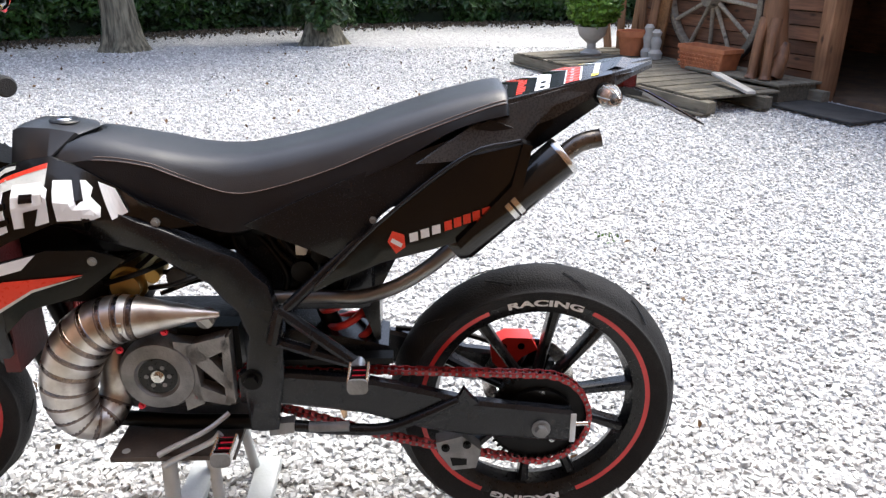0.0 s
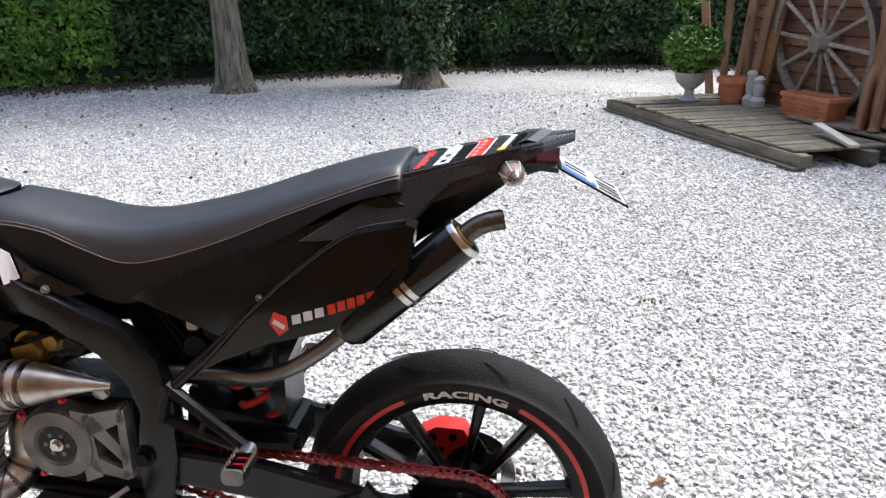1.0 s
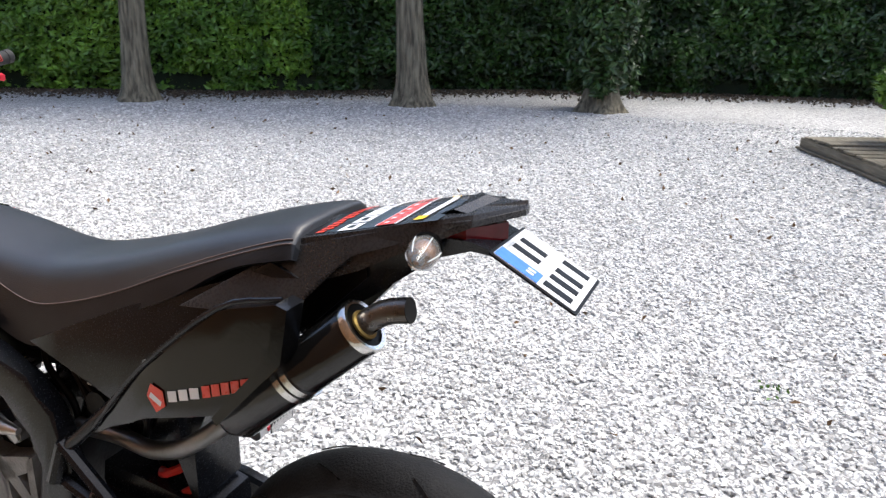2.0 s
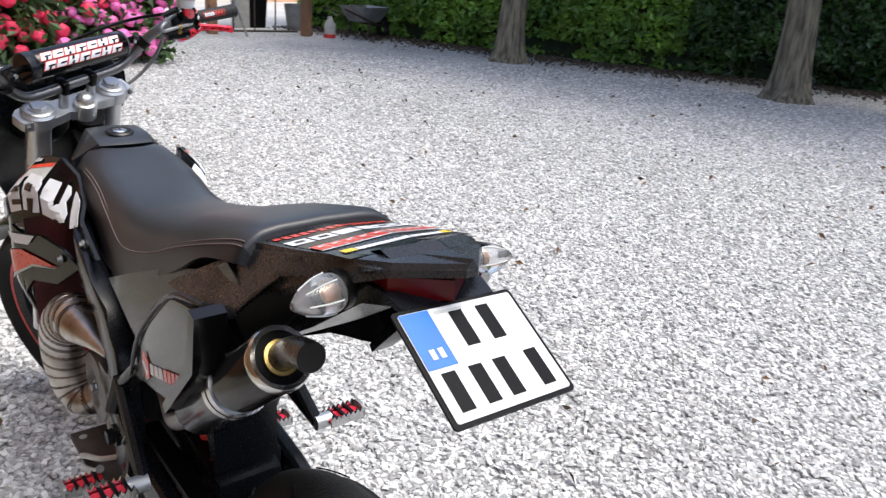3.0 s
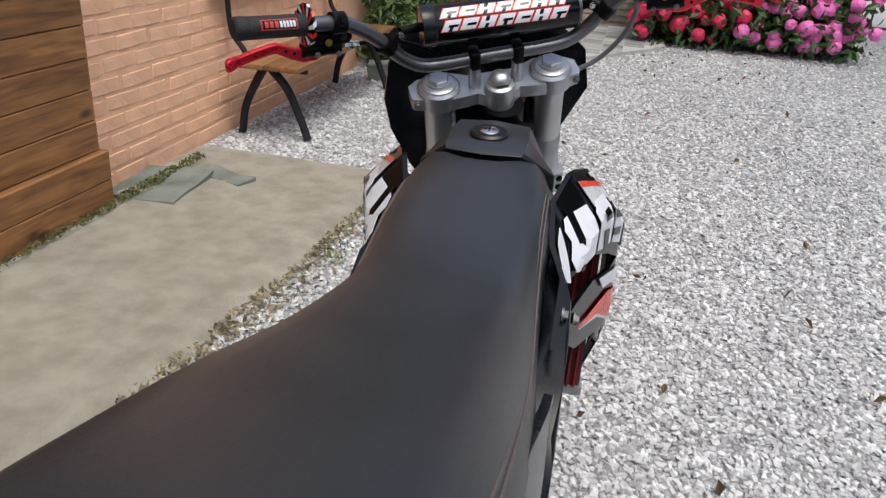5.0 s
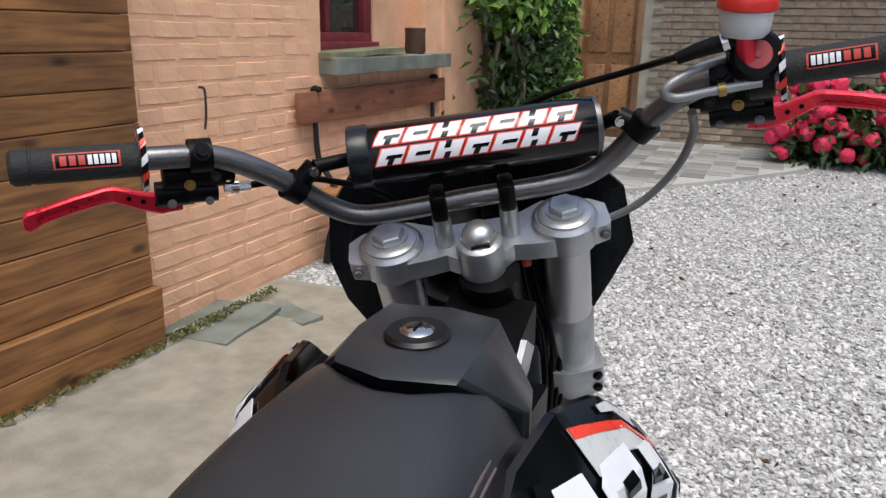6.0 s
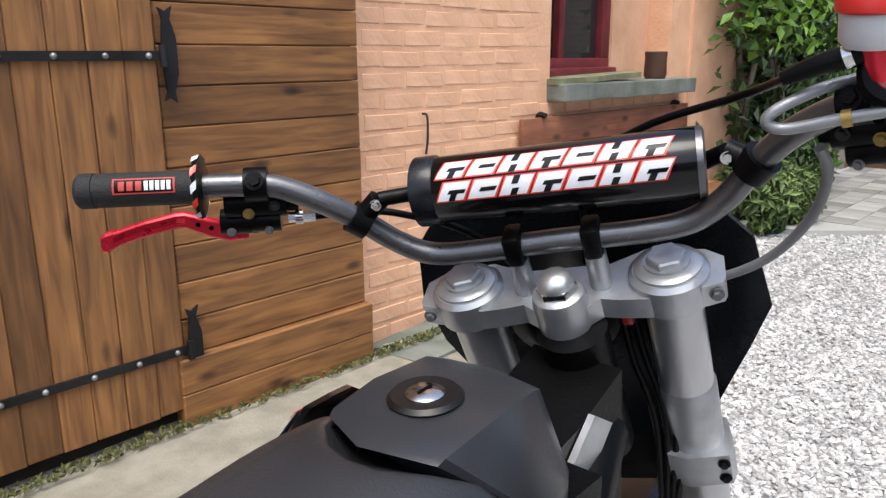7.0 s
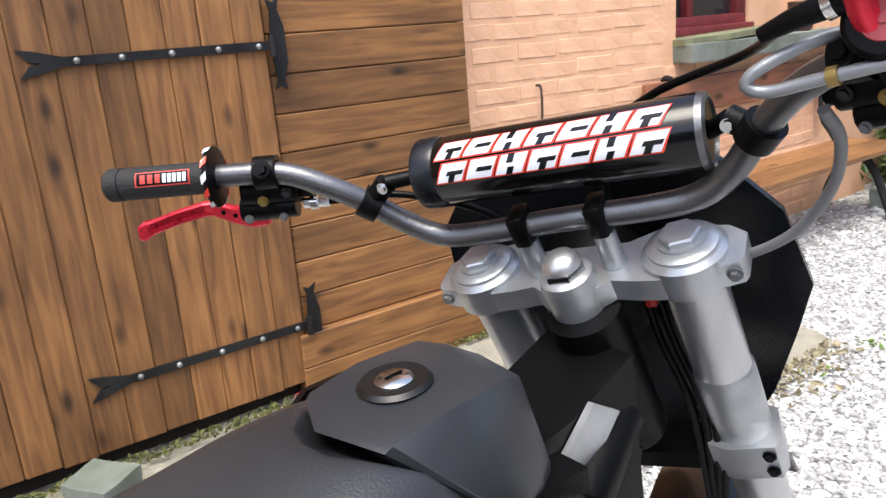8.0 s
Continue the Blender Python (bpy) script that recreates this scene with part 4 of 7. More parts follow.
def tree(x, y, r, h, lean, seed, label, ivy=False):
    t = thing("tree", pose(x, y, 0), label, "tree", "trees before the hedge")
    g = np.random.default_rng(seed)
    bm = bmesh.new()
    rings = []
    for k in range(40):
        s = k / 39
        z = h * s ** 1.4
        rad = r * (1 - 0.55 * s) * (1 + (0.75 if ivy else 0.42) * math.exp(-z * (4 if ivy else 6)))
        ring = []
        for j in range(64):
            a = 2 * math.pi * j / 64
            q = 1 + 0.10 * noise.noise(Vector((math.cos(a) * 2, math.sin(a) * 2, z * 0.9 + seed))) + 0.05 * noise.noise(Vector((math.cos(a) * 7, math.sin(a) * 7, z * 2 + seed))) - 0.075 * abs(noise.noise(Vector((math.cos(a) * 6, math.sin(a) * 6, z * 0.7 + seed)))) - 0.06 * abs(noise.noise(Vector((math.cos(a) * 15, math.sin(a) * 15, z * 1.6 + seed)))) + (0.14 if ivy else 0.09) * math.exp(-z * 5) * math.sin(5 * a + seed)
            ring.append(Vector((lean[0] * z + rad * q * math.cos(a), lean[1] * z + rad * q * math.sin(a), z)))
        rings.append(ring)
    rings_to_faces(bm, rings)
    part("trunk", bm, BARK, t)
    top = Vector((lean[0] * h, lean[1] * h, h))
    for k in range(7):
        a, e = 2 * math.pi * k / 7 + g.random(), g.uniform(0.5, 1.1)
        d = Vector((math.cos(a), math.sin(a), e))
        s = top * g.uniform(0.72, 0.98)
        bm = tube(bmesh.new(), [(*s, r * 0.4), (*(s + d * 0.9 + Vector((0, 0, 0.2))), r * 0.25), (*(s + d * 2.0), r * 0.1)], 0.1, 8)
        part("limb", bm, BARK, t)
    # Crown stays out of view; added and sized to shade the hedge.
    n = 3600
    d = g.normal(size=(n, 3))
    d /= np.linalg.norm(d, axis=1)[:, None]
    c = d * (g.random(n) ** 0.4)[:, None] * (2.5, 2.5, 1.6) + np.array(top) + (0, 0, 1.1)
    c += 0.4 * np.array([noise.noise_vector(Vector(v) * 0.9) for v in c])
    leaf_cloud("crown", c, 0.21, LEAF_DARK, g, t)
    if ivy:
        n = 6200
        a, z = g.uniform(0, 2 * math.pi, n), 0.34 + 2.2 * g.random(n)
        rr = r * 1.15 + 0.24 * g.random(n) + 0.14 * np.array([noise.noise(Vector((math.cos(q) * 2, math.sin(q) * 2, w * 2))) for q, w in zip(a, z)])
        z += 0.14 * np.sin(3 * a + 1)
        c = np.stack([rr * np.cos(a), rr * np.sin(a), z], 1)
        leaf_cloud("ivy", c, 0.065, LEAF_DARK, g, t, "dark green ivy round the trunk", normals=np.stack([np.cos(a), np.sin(a), 0.3 + 0 * a], 1))
    return t


tree(8.62, 4.33, 0.235, 4.6, (0.0, 0.04), 3, "bare grey-brown tree trunk standing in the gravel")
tree(7.15, 7.92, 0.225, 4.6, (0.01, -0.02), 5, "bare grey-brown tree trunk standing in the gravel")
tree(9.35, 1.86, 0.205, 4.4, (0.0, 0.0), 9, "thick flared tree trunk wrapped in ivy", ivy=True)

# ---- shed and deck ----
SH = Matrix(((0.922, -0.389, 0, 5.1), (0.389, 0.922, 0, -3.05), (0, 0, 1, 0), (0, 0, 0, 1)))
shed = thing("garden_shed", SH, "dark brown timber garden shed with an open doorway", "shed")
part("wall", boxed((0, -0.12, 0), (2.5, -0.03, 2.6)), DARK, shed, smooth=False)
sb = plank_mesh("board", (-1.25, -0.014, -0.058), (1.25, 0.014, 0.058))
for k in range(21):
    put("board", sb, WOOD_SHED, shed, pose(1.25, -0.015, 0.06 + 0.123 * k, RNG.normal(6, 0.7), 0, RNG.normal(0, 0.15)))
part("corner_post", boxed((-0.07, -0.14, 0), (0.05, 0.05, 2.4)), WOOD_POST, shed, bevel=0.006)
part("corner_post", boxed((2.44, -0.14, 0), (2.56, 0.03, 2.6)), WOOD_POST, shed, bevel=0.006)
part("door_post", boxed((-1.5, -0.14, 0), (-1.38, 0.03, 2.4)), WOOD_POST, shed, bevel=0.006)
part("lintel", boxed((-1.5, -0.14, 2.4), (0.05, 0.04, 2.62)), WOOD_POST, shed, bevel=0.006)
part("front_wall", boxed((-3.6, -0.14, 0), (-1.5, -0.03, 2.62)), WOOD_SHED, shed, smooth=False)
part("floor", boxed((-3.6, -3.0, 0), (2.5, -0.12, 0.05)), surface("shed_floor", (0.16, 0.10, 0.06), (0.09, 0.06, 0.04), rough=0.9), shed, smooth=False)
part("back_wall", boxed((-3.6, -3.1, 0), (2.5, -3.0, 2.62)), WOOD_SHED, shed, smooth=False)
part("end_wall", boxed((2.4, -3.0, 0), (2.5, -0.12, 2.62)), WOOD_SHED, shed, smooth=False)
part("end_wall", boxed((-3.6, -3.0, 0), (-3.5, -0.12, 2.62)), WOOD_SHED, shed, smooth=False)
part("roof", boxed((-3.9, -3.4, 2.62), (2.8, 0.1, 2.72)), SLATE, shed, smooth=False)
part("inner_shelf", boxed((-1.1, -2.9, 0.9), (-0.2, -2.6, 0.94)), WOOD_POST, shed, bevel=0.004)
deck = thing("pallet_deck", SH, "weathered grey timber pallet deck before the shed", "deck")
db = plank_mesh("deck_board", (-0.052, -0.66, -0.011), (0.052, 0.66, 0.011))
for k in range(27):
    x = -0.05 + 0.112 * k
    s = 1.0 if k > 6 else 0.62
    m = pose(x, 0.72 if k > 6 else 0.95, 0.138 + RNG.normal(0, 0.004), RNG.normal(0, 0.5), RNG.normal(0, 0.8), RNG.normal(0, 0.7)) @ Matrix.Diagonal((1, s, 1, 1))
    put("deck_board", db, WOOD_GREY, deck, m)
rail = plank_mesh("bearer", (-1.6, -0.045, -0.045), (1.6, 0.045, 0.045))
for y in (0.12, 0.75, 1.33):
    put("bearer", rail, WOOD_GREY, deck, pose(1.4, y, 0.08))
low = plank_mesh("low_board", (-1.6, -0.05, -0.01), (1.6, 0.05, 0.01))
for y in (0.14, 0.75, 1.36):
    put("low_board", low, WOOD_GREY, deck, pose(1.42, y, 0.024))
step = thing("deck_step", SH @ pose(0.55, 0.28, 0), "raised weathered timber platform by the shed wall", "platform")
for k in range(4):
    part("step_board", boxed((-0.62, -0.24 + 0.125 * k, 0.165), (0.55, -0.125 + 0.125 * k, 0.188)), WOOD_GREY, step, bevel=0.003)
part("step_bearer", boxed((-0.6, -0.2, 0.0), (-0.5, 0.22, 0.165)), WOOD_GREY, step)
link("loose_board", boxed((-0.30, -0.04, 0), (0.30, 0.04, 0.025)), PALE, label="pale loose board lying across the deck", category="board", m=pose(4.86, -2.215, 0.19, 0, -6, 9), bevel=0.003)
cw = thing("cart_wheel", SH @ pose(1.30, 0.10, 0.80, 82, 0, 0), "old grey wooden cart wheel leaning on the shed", "cart wheel")
part("felloe", lathe(bmesh.new(), [(0.60, -0.035), (0.66, -0.035), (0.66, 0.035), (0.60, 0.035)], closed=True, seg=56), WOOD_OLD, cw, bevel=0.006)
part("iron_tyre", lathe(bmesh.new(), [(0.661, -0.03), (0.672, -0.03), (0.672, 0.03), (0.661, 0.03)], closed=True, seg=56), RUSTY, cw)
part("hub", lathe(bmesh.new(), [(0.04, -0.10), (0.075, -0.1), (0.10, -0.04), (0.10, 0.04), (0.08, 0.12), (0.045, 0.12), (0.04, 0.08)], seg=24), WOOD_OLD, cw)
for k in range(12):
    a = 2 * math.pi * k / 12 + 0.1
    part("spoke", tube(bmesh.new(), [(0.09 * math.cos(a), 0.09 * math.sin(a), 0, 0.024), (0.3 * math.cos(a), 0.3 * math.sin(a), 0, 0.019), (0.61 * math.cos(a), 0.61 * math.sin(a), 0, 0.022)], 0.02, 8, 3), WOOD_OLD, cw)
pl = thing("planter_box", SH @ pose(0.98, 0.36, 0.15), "rectangular terracotta planter with woven relief", "planter")
bm = rings_to_faces(bmesh.new(), [[Vector((x * s, y * s, z)) for x, y in rounded(0.62, 0.24, 0.02, 3)] for s, z in ((0.86, 0), (0.98, 0.19), (1.04, 0.195), (1.04, 0.23), (0.96, 0.23), (0.9, 0.12))])
part("trough", bm, TERRACOTTA, pl)
for k in range(14):
    for j in range(4):
        part("relief", boxed((-0.28 + 0.041 * k + 0.02 * (j % 2), 0.105 + 0.003 * j, 0.03 + 0.036 * j), (-0.252 + 0.041 * k + 0.02 * (j % 2), 0.117 + 0.003 * j, 0.052 + 0.036 * j)), TERRACOTTA, pl, bevel=0.003)
part("soil", boxed((-0.28, -0.1, 0.12), (0.28, 0.1, 0.18)), DARK, pl)
# carved seated animal figure as one plain shape
bm = bmesh.new()
tube(bm, [(0, -0.02, 0.0, 0.11), (0, -0.02, 0.2, 0.12), (0, 0.01, 0.42, 0.105), (0, 0.04, 0.60, 0.10), (0, 0.06, 0.78, 0.075), (0, 0.07, 0.95, 0.085), (0, 0.09, 1.06, 0.10), (0, 0.08, 1.15, 0.05)], 0.1, 16)
for s in (-1, 1):
    tube(bm, [(0.07 * s, 0.16, 0.0, 0.055), (0.065 * s, 0.15, 0.06, 0.042), (0.06 * s, 0.13, 0.3, 0.042), (0.05 * s, 0.08, 0.5, 0.05)], 0.04, 10)
    tube(bm, [(0.10 * s, 0.09, 0.02, 0.05), (0.105 * s, 0.03, 0.15, 0.065), (0.09 * s, -0.02, 0.3, 0.05)], 0.05, 10)
link("carved_figure", bm, WOOD_STATUE, label="carved brown wooden seated figure on the deck", category="statue", m=SH @ pose(0.26, 0.32, 0.19, 0, 0, 12))
pot = thing("potted_shrub", pose(7.1, -1.45, 0.15), "round leafy shrub in a weathered stone urn", "potted plant")
part("urn", lathe(bmesh.new(), [(0.11, 0), (0.12, 0.02), (0.05, 0.06), (0.05, 0.12), (0.14, 0.2), (0.17, 0.3), (0.15, 0.3), (0.1, 0.24), (0, 0.24)], seg=24), PALE, pot)
part("stem", tube(bmesh.new(), [(0, 0, 0.22, 0.03), (0.02, 0, 0.4, 0.025), (0, 0.02, 0.6, 0.015)], 0.02, 8), BARK, pot)
n = 2400
d = RNG.normal(size=(n, 3))
d /= np.linalg.norm(d, axis=1)[:, None]
leaf_cloud("foliage", d * (RNG.random(n) ** 0.4)[:, None] * (0.31, 0.31, 0.25) + (0, 0, 0.53), 0.045, LEAF_LIGHT, RNG, pot)
c = np.stack([RNG.normal(0, 0.07, 120), RNG.normal(0.05, 0.07, 120), 0.8 + 0.9 * RNG.random(120)], 1)
tagged(leaf_cloud("tall_shoot", c, 0.05, LEAF_LIGHT, RNG, pot), kind="stuff")
bm = lathe(bmesh.new(), [(0.11, 0), (0.15, 0.2), (0.17, 0.2), (0.17, 0.26), (0.155, 0.26), (0.14, 0.2), (0, 0.19)], seg=28)
link("terracotta_pot", bm, TERRACOTTA, label="round terracotta flower pot on the deck", category="pot", m=pose(7.05, -1.88, 0.15))
for k, (x, y, h) in enumerate([(6.88, -2.02, 0.34), (6.72, -2.06, 0.3)]):
    bm = lathe(bmesh.new(), [(0.07, 0), (0.075, 0.06), (0.045, 0.1), (0.06, h * 0.6), (0.04, h * 0.75), (0.055, h * 0.9), (0.03, h), (0, h)], seg=16)
    link("stone_ornament", bm, PALE, label="small pale stone ornament by the shed post", category="ornament", m=pose(x, y, 0.15))
for k in range(3):
    link("leaning_plank", boxed((-0.05, -0.012, 0), (0.05, 0.012, 1.9)), WOOD_POST, label="brown plank leaning against the shed corner", category="plank", m=SH @ pose(2.62 + 0.13 * k, 0.06 + 0.05 * k, 0.02, 4, 8 * k - 3, 10 * k), bevel=0.003)
link("door_mat", boxed((-0.42, -0.25, 0.0), (0.42, 0.25, 0.02)), RUBBER_MAT, label="dark rubber mat on the gravel", category="mat", m=SH @ pose(-0.45, 0.35, 0.02), bevel=0.004)

# planks propped between the pots and the shed corner
for x, y, h, w, mat in ((6.86, -2.10, 1.9, 0.075, WOOD_BENCH), (6.95, -2.02, 1.75, 0.055, WOOD_POST)):
    link("leaning_plank", boxed((-w, -0.014, 0), (w, 0.014, h)), mat, label="bare timber plank propped against the shed corner", category="plank", m=pose(x, y, 0.15, 5, -4, 24), bevel=0.003)

# ---- motorcycle ----
bike = thing("motorcycle", pose(-0.031, 0, 0, 0, 0, 2.07), "black supermoto motorcycle with red trim on a lift stand", "motorcycle")


def skin(poly, side, shape, thick=0.006, off=0.0, cuts=3):
    """A panel of the outline (y, z) that follows x = side * shape(y, z)."""
    bm = bmesh.new()
    bm.faces.new([bm.verts.new((0, y, z)) for y, z in poly])
    bmesh.ops.triangulate(bm, faces=bm.faces[:])
    bmesh.ops.subdivide_edges(bm, edges=bm.edges[:], cuts=cuts, use_grid_fill=True)
    for v in bm.verts:
        v.co.x = side * (shape(v.co.y, v.co.z) + off)
    bmesh.ops.recalc_face_normals(bm, faces=bm.faces)
    ext = bmesh.ops.extrude_face_region(bm, geom=bm.faces[:])
    for v in [g for g in ext["geom"] if isinstance(g, bmesh.types.BMVert)]:
        v.co.x -= side * thick
    return bm


def wheel_parts(name, m, R, width, parent, rim_r, label):
    """Rim as the wheel's mesh, with tyre, tape, hub and spokes under it; the axle is the local z axis."""
    w = width / 2
    rim = part(name, lathe(bmesh.new(), [(rim_r, -w * 0.62), (rim_r + 0.004, -w * 0.55), (rim_r - 0.018, -w * 0.4), (rim_r - 0.03, 0), (rim_r - 0.018, w * 0.4), (rim_r + 0.004, w * 0.55), (rim_r, w * 0.62), (rim_r - 0.012, w * 0.58), (rim_r - 0.034, w * 0.40), (rim_r - 0.045, 0), (rim_r - 0.034, -w * 0.40), (rim_r - 0.012, -w * 0.58)], m, 72, closed=True), RIMBLACK, parent, label)
    prof = [(rim_r - 0.004, -w * 0.60), (rim_r + 0.012, -w * 0.82), (rim_r + (R - rim_r) * 0.45, -w), (R - 0.028, -w * 0.86), (R - 0.010, -w * 0.52), (R, 0), (R - 0.010, w * 0.52), (R - 0.028, w * 0.86), (rim_r + (R - rim_r) * 0.45, w), (rim_r + 0.012, w * 0.82), (rim_r - 0.004, w * 0.60)]
    sm = [tuple(p) for p in smooth_path(prof, 4)]
    part("tyre", lathe(bmesh.new(), sm, m, 96, closed=True), TYRE, rim, "worn black road tyre")
    for k in range(12):
        a = 2 * math.pi * k / 12
        for s in (-1, 1):
            pts = []
            for q in range(4):
                h = s * w * (0.38 + 0.13 * q)
                rr = R - 0.026 * (abs(h) / w) ** 2.2 * 1.25 + 0.0005
                b = a + (0.06 if s > 0 else 0.15) + q * 0.055
                pts.append((rr * math.cos(b), rr * math.sin(b), h, 0.0014))
            part("tread_groove", tube(bmesh.new(), pts, 0.002, 4, 0, m), RIMBLACK, rim)
    for s in (-1, 1):
        for a0, a1 in ((27, 155), (207, 335)):
            bm = bmesh.new()
            rows = []
            for q in range(31):
                a = radians(a0 + (a1 - a0) * q / 30)
                rows.append([m @ Vector((r * math.cos(a), r * math.sin(a), s * h)) for r, h in ((rim_r + 0.002, w * 0.635), (rim_r - 0.012, w * 0.60))])
            rings_to_faces(bm, rows, closed=False, cap=False)
            part("rim_tape", bm, REDTAPE, rim, "red rim tape", smooth=False)
    part("hub", lathe(bmesh.new(), [(0.02, -w * 0.9), (0.045, -w * 0.9), (0.05, -w * 0.6), (0.034, -w * 0.3), (0.034, w * 0.3), (0.05, w * 0.6), (0.045, w * 0.9), (0.02, w * 0.9)], m, 32), RIMBLACK, rim)
    for k in range(10):
        a = 2 * math.pi * k / 10 + 0.12
        d = 0.10 if k % 2 else -0.10
        pts = [(0.042 * math.cos(a), 0.042 * math.sin(a), 0.010), (0.12 * math.cos(a + d * 0.4), 0.12 * math.sin(a + d * 0.4), 0.008), ((rim_r - 0.034) * math.cos(a + d * 0.6), (rim_r - 0.034) * math.sin(a + d * 0.6), 0.012)]
        b = bmesh.new()
        rr = []
        for x, y, t in pts:
            n = Vector((-math.sin(a), math.cos(a), 0))
            c = Vector((x, y, 0))
            rr.append([m @ (c + n * t * sx + Vector((0, 0, w * 0.3 * sz))) for sx, sz in ((-1, -0.7), (-0.5, -1), (0.5, -1), (1, -0.7), (1, 0.7), (0.5, 1), (-0.5, 1), (-1, 0.7))])
        rings_to_faces(b, rr)
        part("spoke", b, RIMBLACK, rim)
    return rim


AX = Matrix.Translation((0, 0, 0.315)) @ pose(0, 0, 0, 0, 90, 0)
rear = wheel_parts("rear_wheel", AX, 0.312, 0.130, bike, 0.252, "black ten-spoke rim with red tape")


def rim_word(word, ang, R, x):
    """White word laid along the rim, seen from the left."""
    cu = bpy.data.curves.new("rim_word", "FONT")
    cu.body, cu.size, cu.extrude, cu.offset = word, 0.031, 0.0006, 0.0011
    cu.align_x = "CENTER"
    tmp = bpy.data.objects.new("rim_word", cu)
    scene.collection.objects.link(tmp)
    dg = bpy.context.evaluated_depsgraph_get()
    me = bpy.data.meshes.new_from_object(tmp.evaluated_get(dg))
    bpy.data.objects.remove(tmp)
    for v in me.vertices:
        a = ang - v.co.x / R * 1.35
        r = R + v.co.y * 0.62
        v.co = Vector((x - v.co.z, -r * math.cos(a), 0.315 + r * math.sin(a)))
    me.materials.clear()
    me.materials.append(WHITE)
    ob = new("rim_lettering", me)
    ob.parent = rear
    return ob


rim_word("RACING", math.pi / 2 - 0.05, 0.2395, -0.0428)
rim_word("RACING", -math.pi / 2 - 0.05, 0.2395, -0.0428)
part("sprocket", lathe(bmesh.new(), [(0.062, -0.003), (0.105, -0.003), (0.105, 0.003), (0.062, 0.003)], Matrix.Translation((-0.078, 0, 0.315)) @ pose(0, 0, 0, 0, 90, 0), 60, closed=True), BLACKMETAL, rear, "black chain sprocket")
b = bmesh.new()
for k in range(44):
    a = 2 * math.pi * k / 44
    rod(b, (-0.081, 0.100 * math.cos(a), 0.315 + 0.100 * math.sin(a)), (-0.081, 0.111 * math.cos(a), 0.315 + 0.111 * math.sin(a)), 0.005, 0.002, 6)
part("toothed_rim", b, BLACKMETAL, rear)
part("sprocket_carrier", lathe(bmesh.new(), [(0.02, -0.02), (0.070, -0.02), (0.074, 0.0), (0.064, 0.012), (0.02, 0.012)], Matrix.Translation((-0.070, 0, 0.315)) @ pose(0, 0, 0, 0, 90, 0), 40), BLACKMETAL, rear)
for k in range(5):
    a = 2 * math.pi * k / 5 + 0.4
    part("sprocket_bolt", hexbolt(bmesh.new(), (-0.082, 0.062 * math.cos(a), 0.315 + 0.062 * math.sin(a)), (-1, 0, 0), 0.007), POLISHED, rear)
part("brake_disc", lathe(bmesh.new(), [(0.075, -0.002), (0.105, -0.002), (0.105, 0.002), (0.075, 0.002)], Matrix.Translation((0.070, 0, 0.315)) @ pose(0, 0, 0, 0, 90, 0), 48, closed=True), POLISHED, rear)

# chain
def chain_path():
    out = []
    c0, r0, c1, r1 = (0.0, 0.315), 0.106, (0.585, 0.415), 0.036
    d = np.subtract(c1, c0)
    L, ang = np.hypot(*d), math.atan2(d[1], d[0])
    off = math.acos((r0 - r1) / L)
    a0, a1 = ang + off, ang - off
    for k in range(60):
        out.append((c0[0] + r0 * math.cos(a0 + (2 * math.pi - 2 * off) * k / 60), c0[1] + r0 * math.sin(a0 + (2 * math.pi - 2 * off) * k / 60)))
    s, e = (c0[0] + r0 * math.cos(a1), c0[1] + r0 * math.sin(a1)), (c1[0] + r1 * math.cos(a1), c1[1] + r1 * math.sin(a1))
    out += [(s[0] + (e[0] - s[0]) * k / 60, s[1] + (e[1] - s[1]) * k / 60 - 0.018 * math.sin(math.pi * k / 60)) for k in range(60)]
    out += [(c1[0] + r1 * math.cos(a1 + 2 * off * k / 20), c1[1] + r1 * math.sin(a1 + 2 * off * k / 20)) for k in range(20)]
    s, e = (c1[0] + r1 * math.cos(a0), c1[1] + r1 * math.sin(a0)), (c0[0] + r0 * math.cos(a0), c0[1] + r0 * math.sin(a0))
    out += [(s[0] + (e[0] - s[0]) * k / 60, s[1] + (e[1] - s[1]) * k / 60) for k in range(61)]
    return np.array(out)


cp = chain_path()
seg = np.r_[0, np.cumsum(np.hypot(*np.diff(cp, axis=0).T))]
N = 120
ps = np.stack([np.interp(np.linspace(0, seg[-1], N + 1), seg, cp[:, k]) for k in (0, 1)], 1)
outer, rollers = bmesh.new(), bmesh.new()
for k in range(N):
    p, q = ps[k], ps[k + 1]
    a = math.atan2(q[1] - p[1], q[0] - p[0])
    L = np.hypot(*(q - p))
    M = Matrix.Translation((-0.086, (p[0] + q[0]) / 2, (p[1] + q[1]) / 2)) @ Matrix.Rotation(a, 4, "X")
    wv = 0.0095 if k % 2 else 0.0065
    for s in (-1, 1):
        prism(outer, [(y, z) for y, z in rounded(L * 1.55, 0.0115, 0.0052, 2)], s * wv - 0.001, s * wv + 0.001, "x", M)
    rod(rollers, (-0.086 - 0.0115, p[0], p[1]), (-0.086 + 0.0115, p[0], p[1]), 0.0032, seg=6)
ch = part("chain", outer, REDCHAIN, bike, "red drive chain", smooth=False)
tagged(part("chain_roller", rollers, TUBE_GREY, ch, smooth=False), kind="stuff")

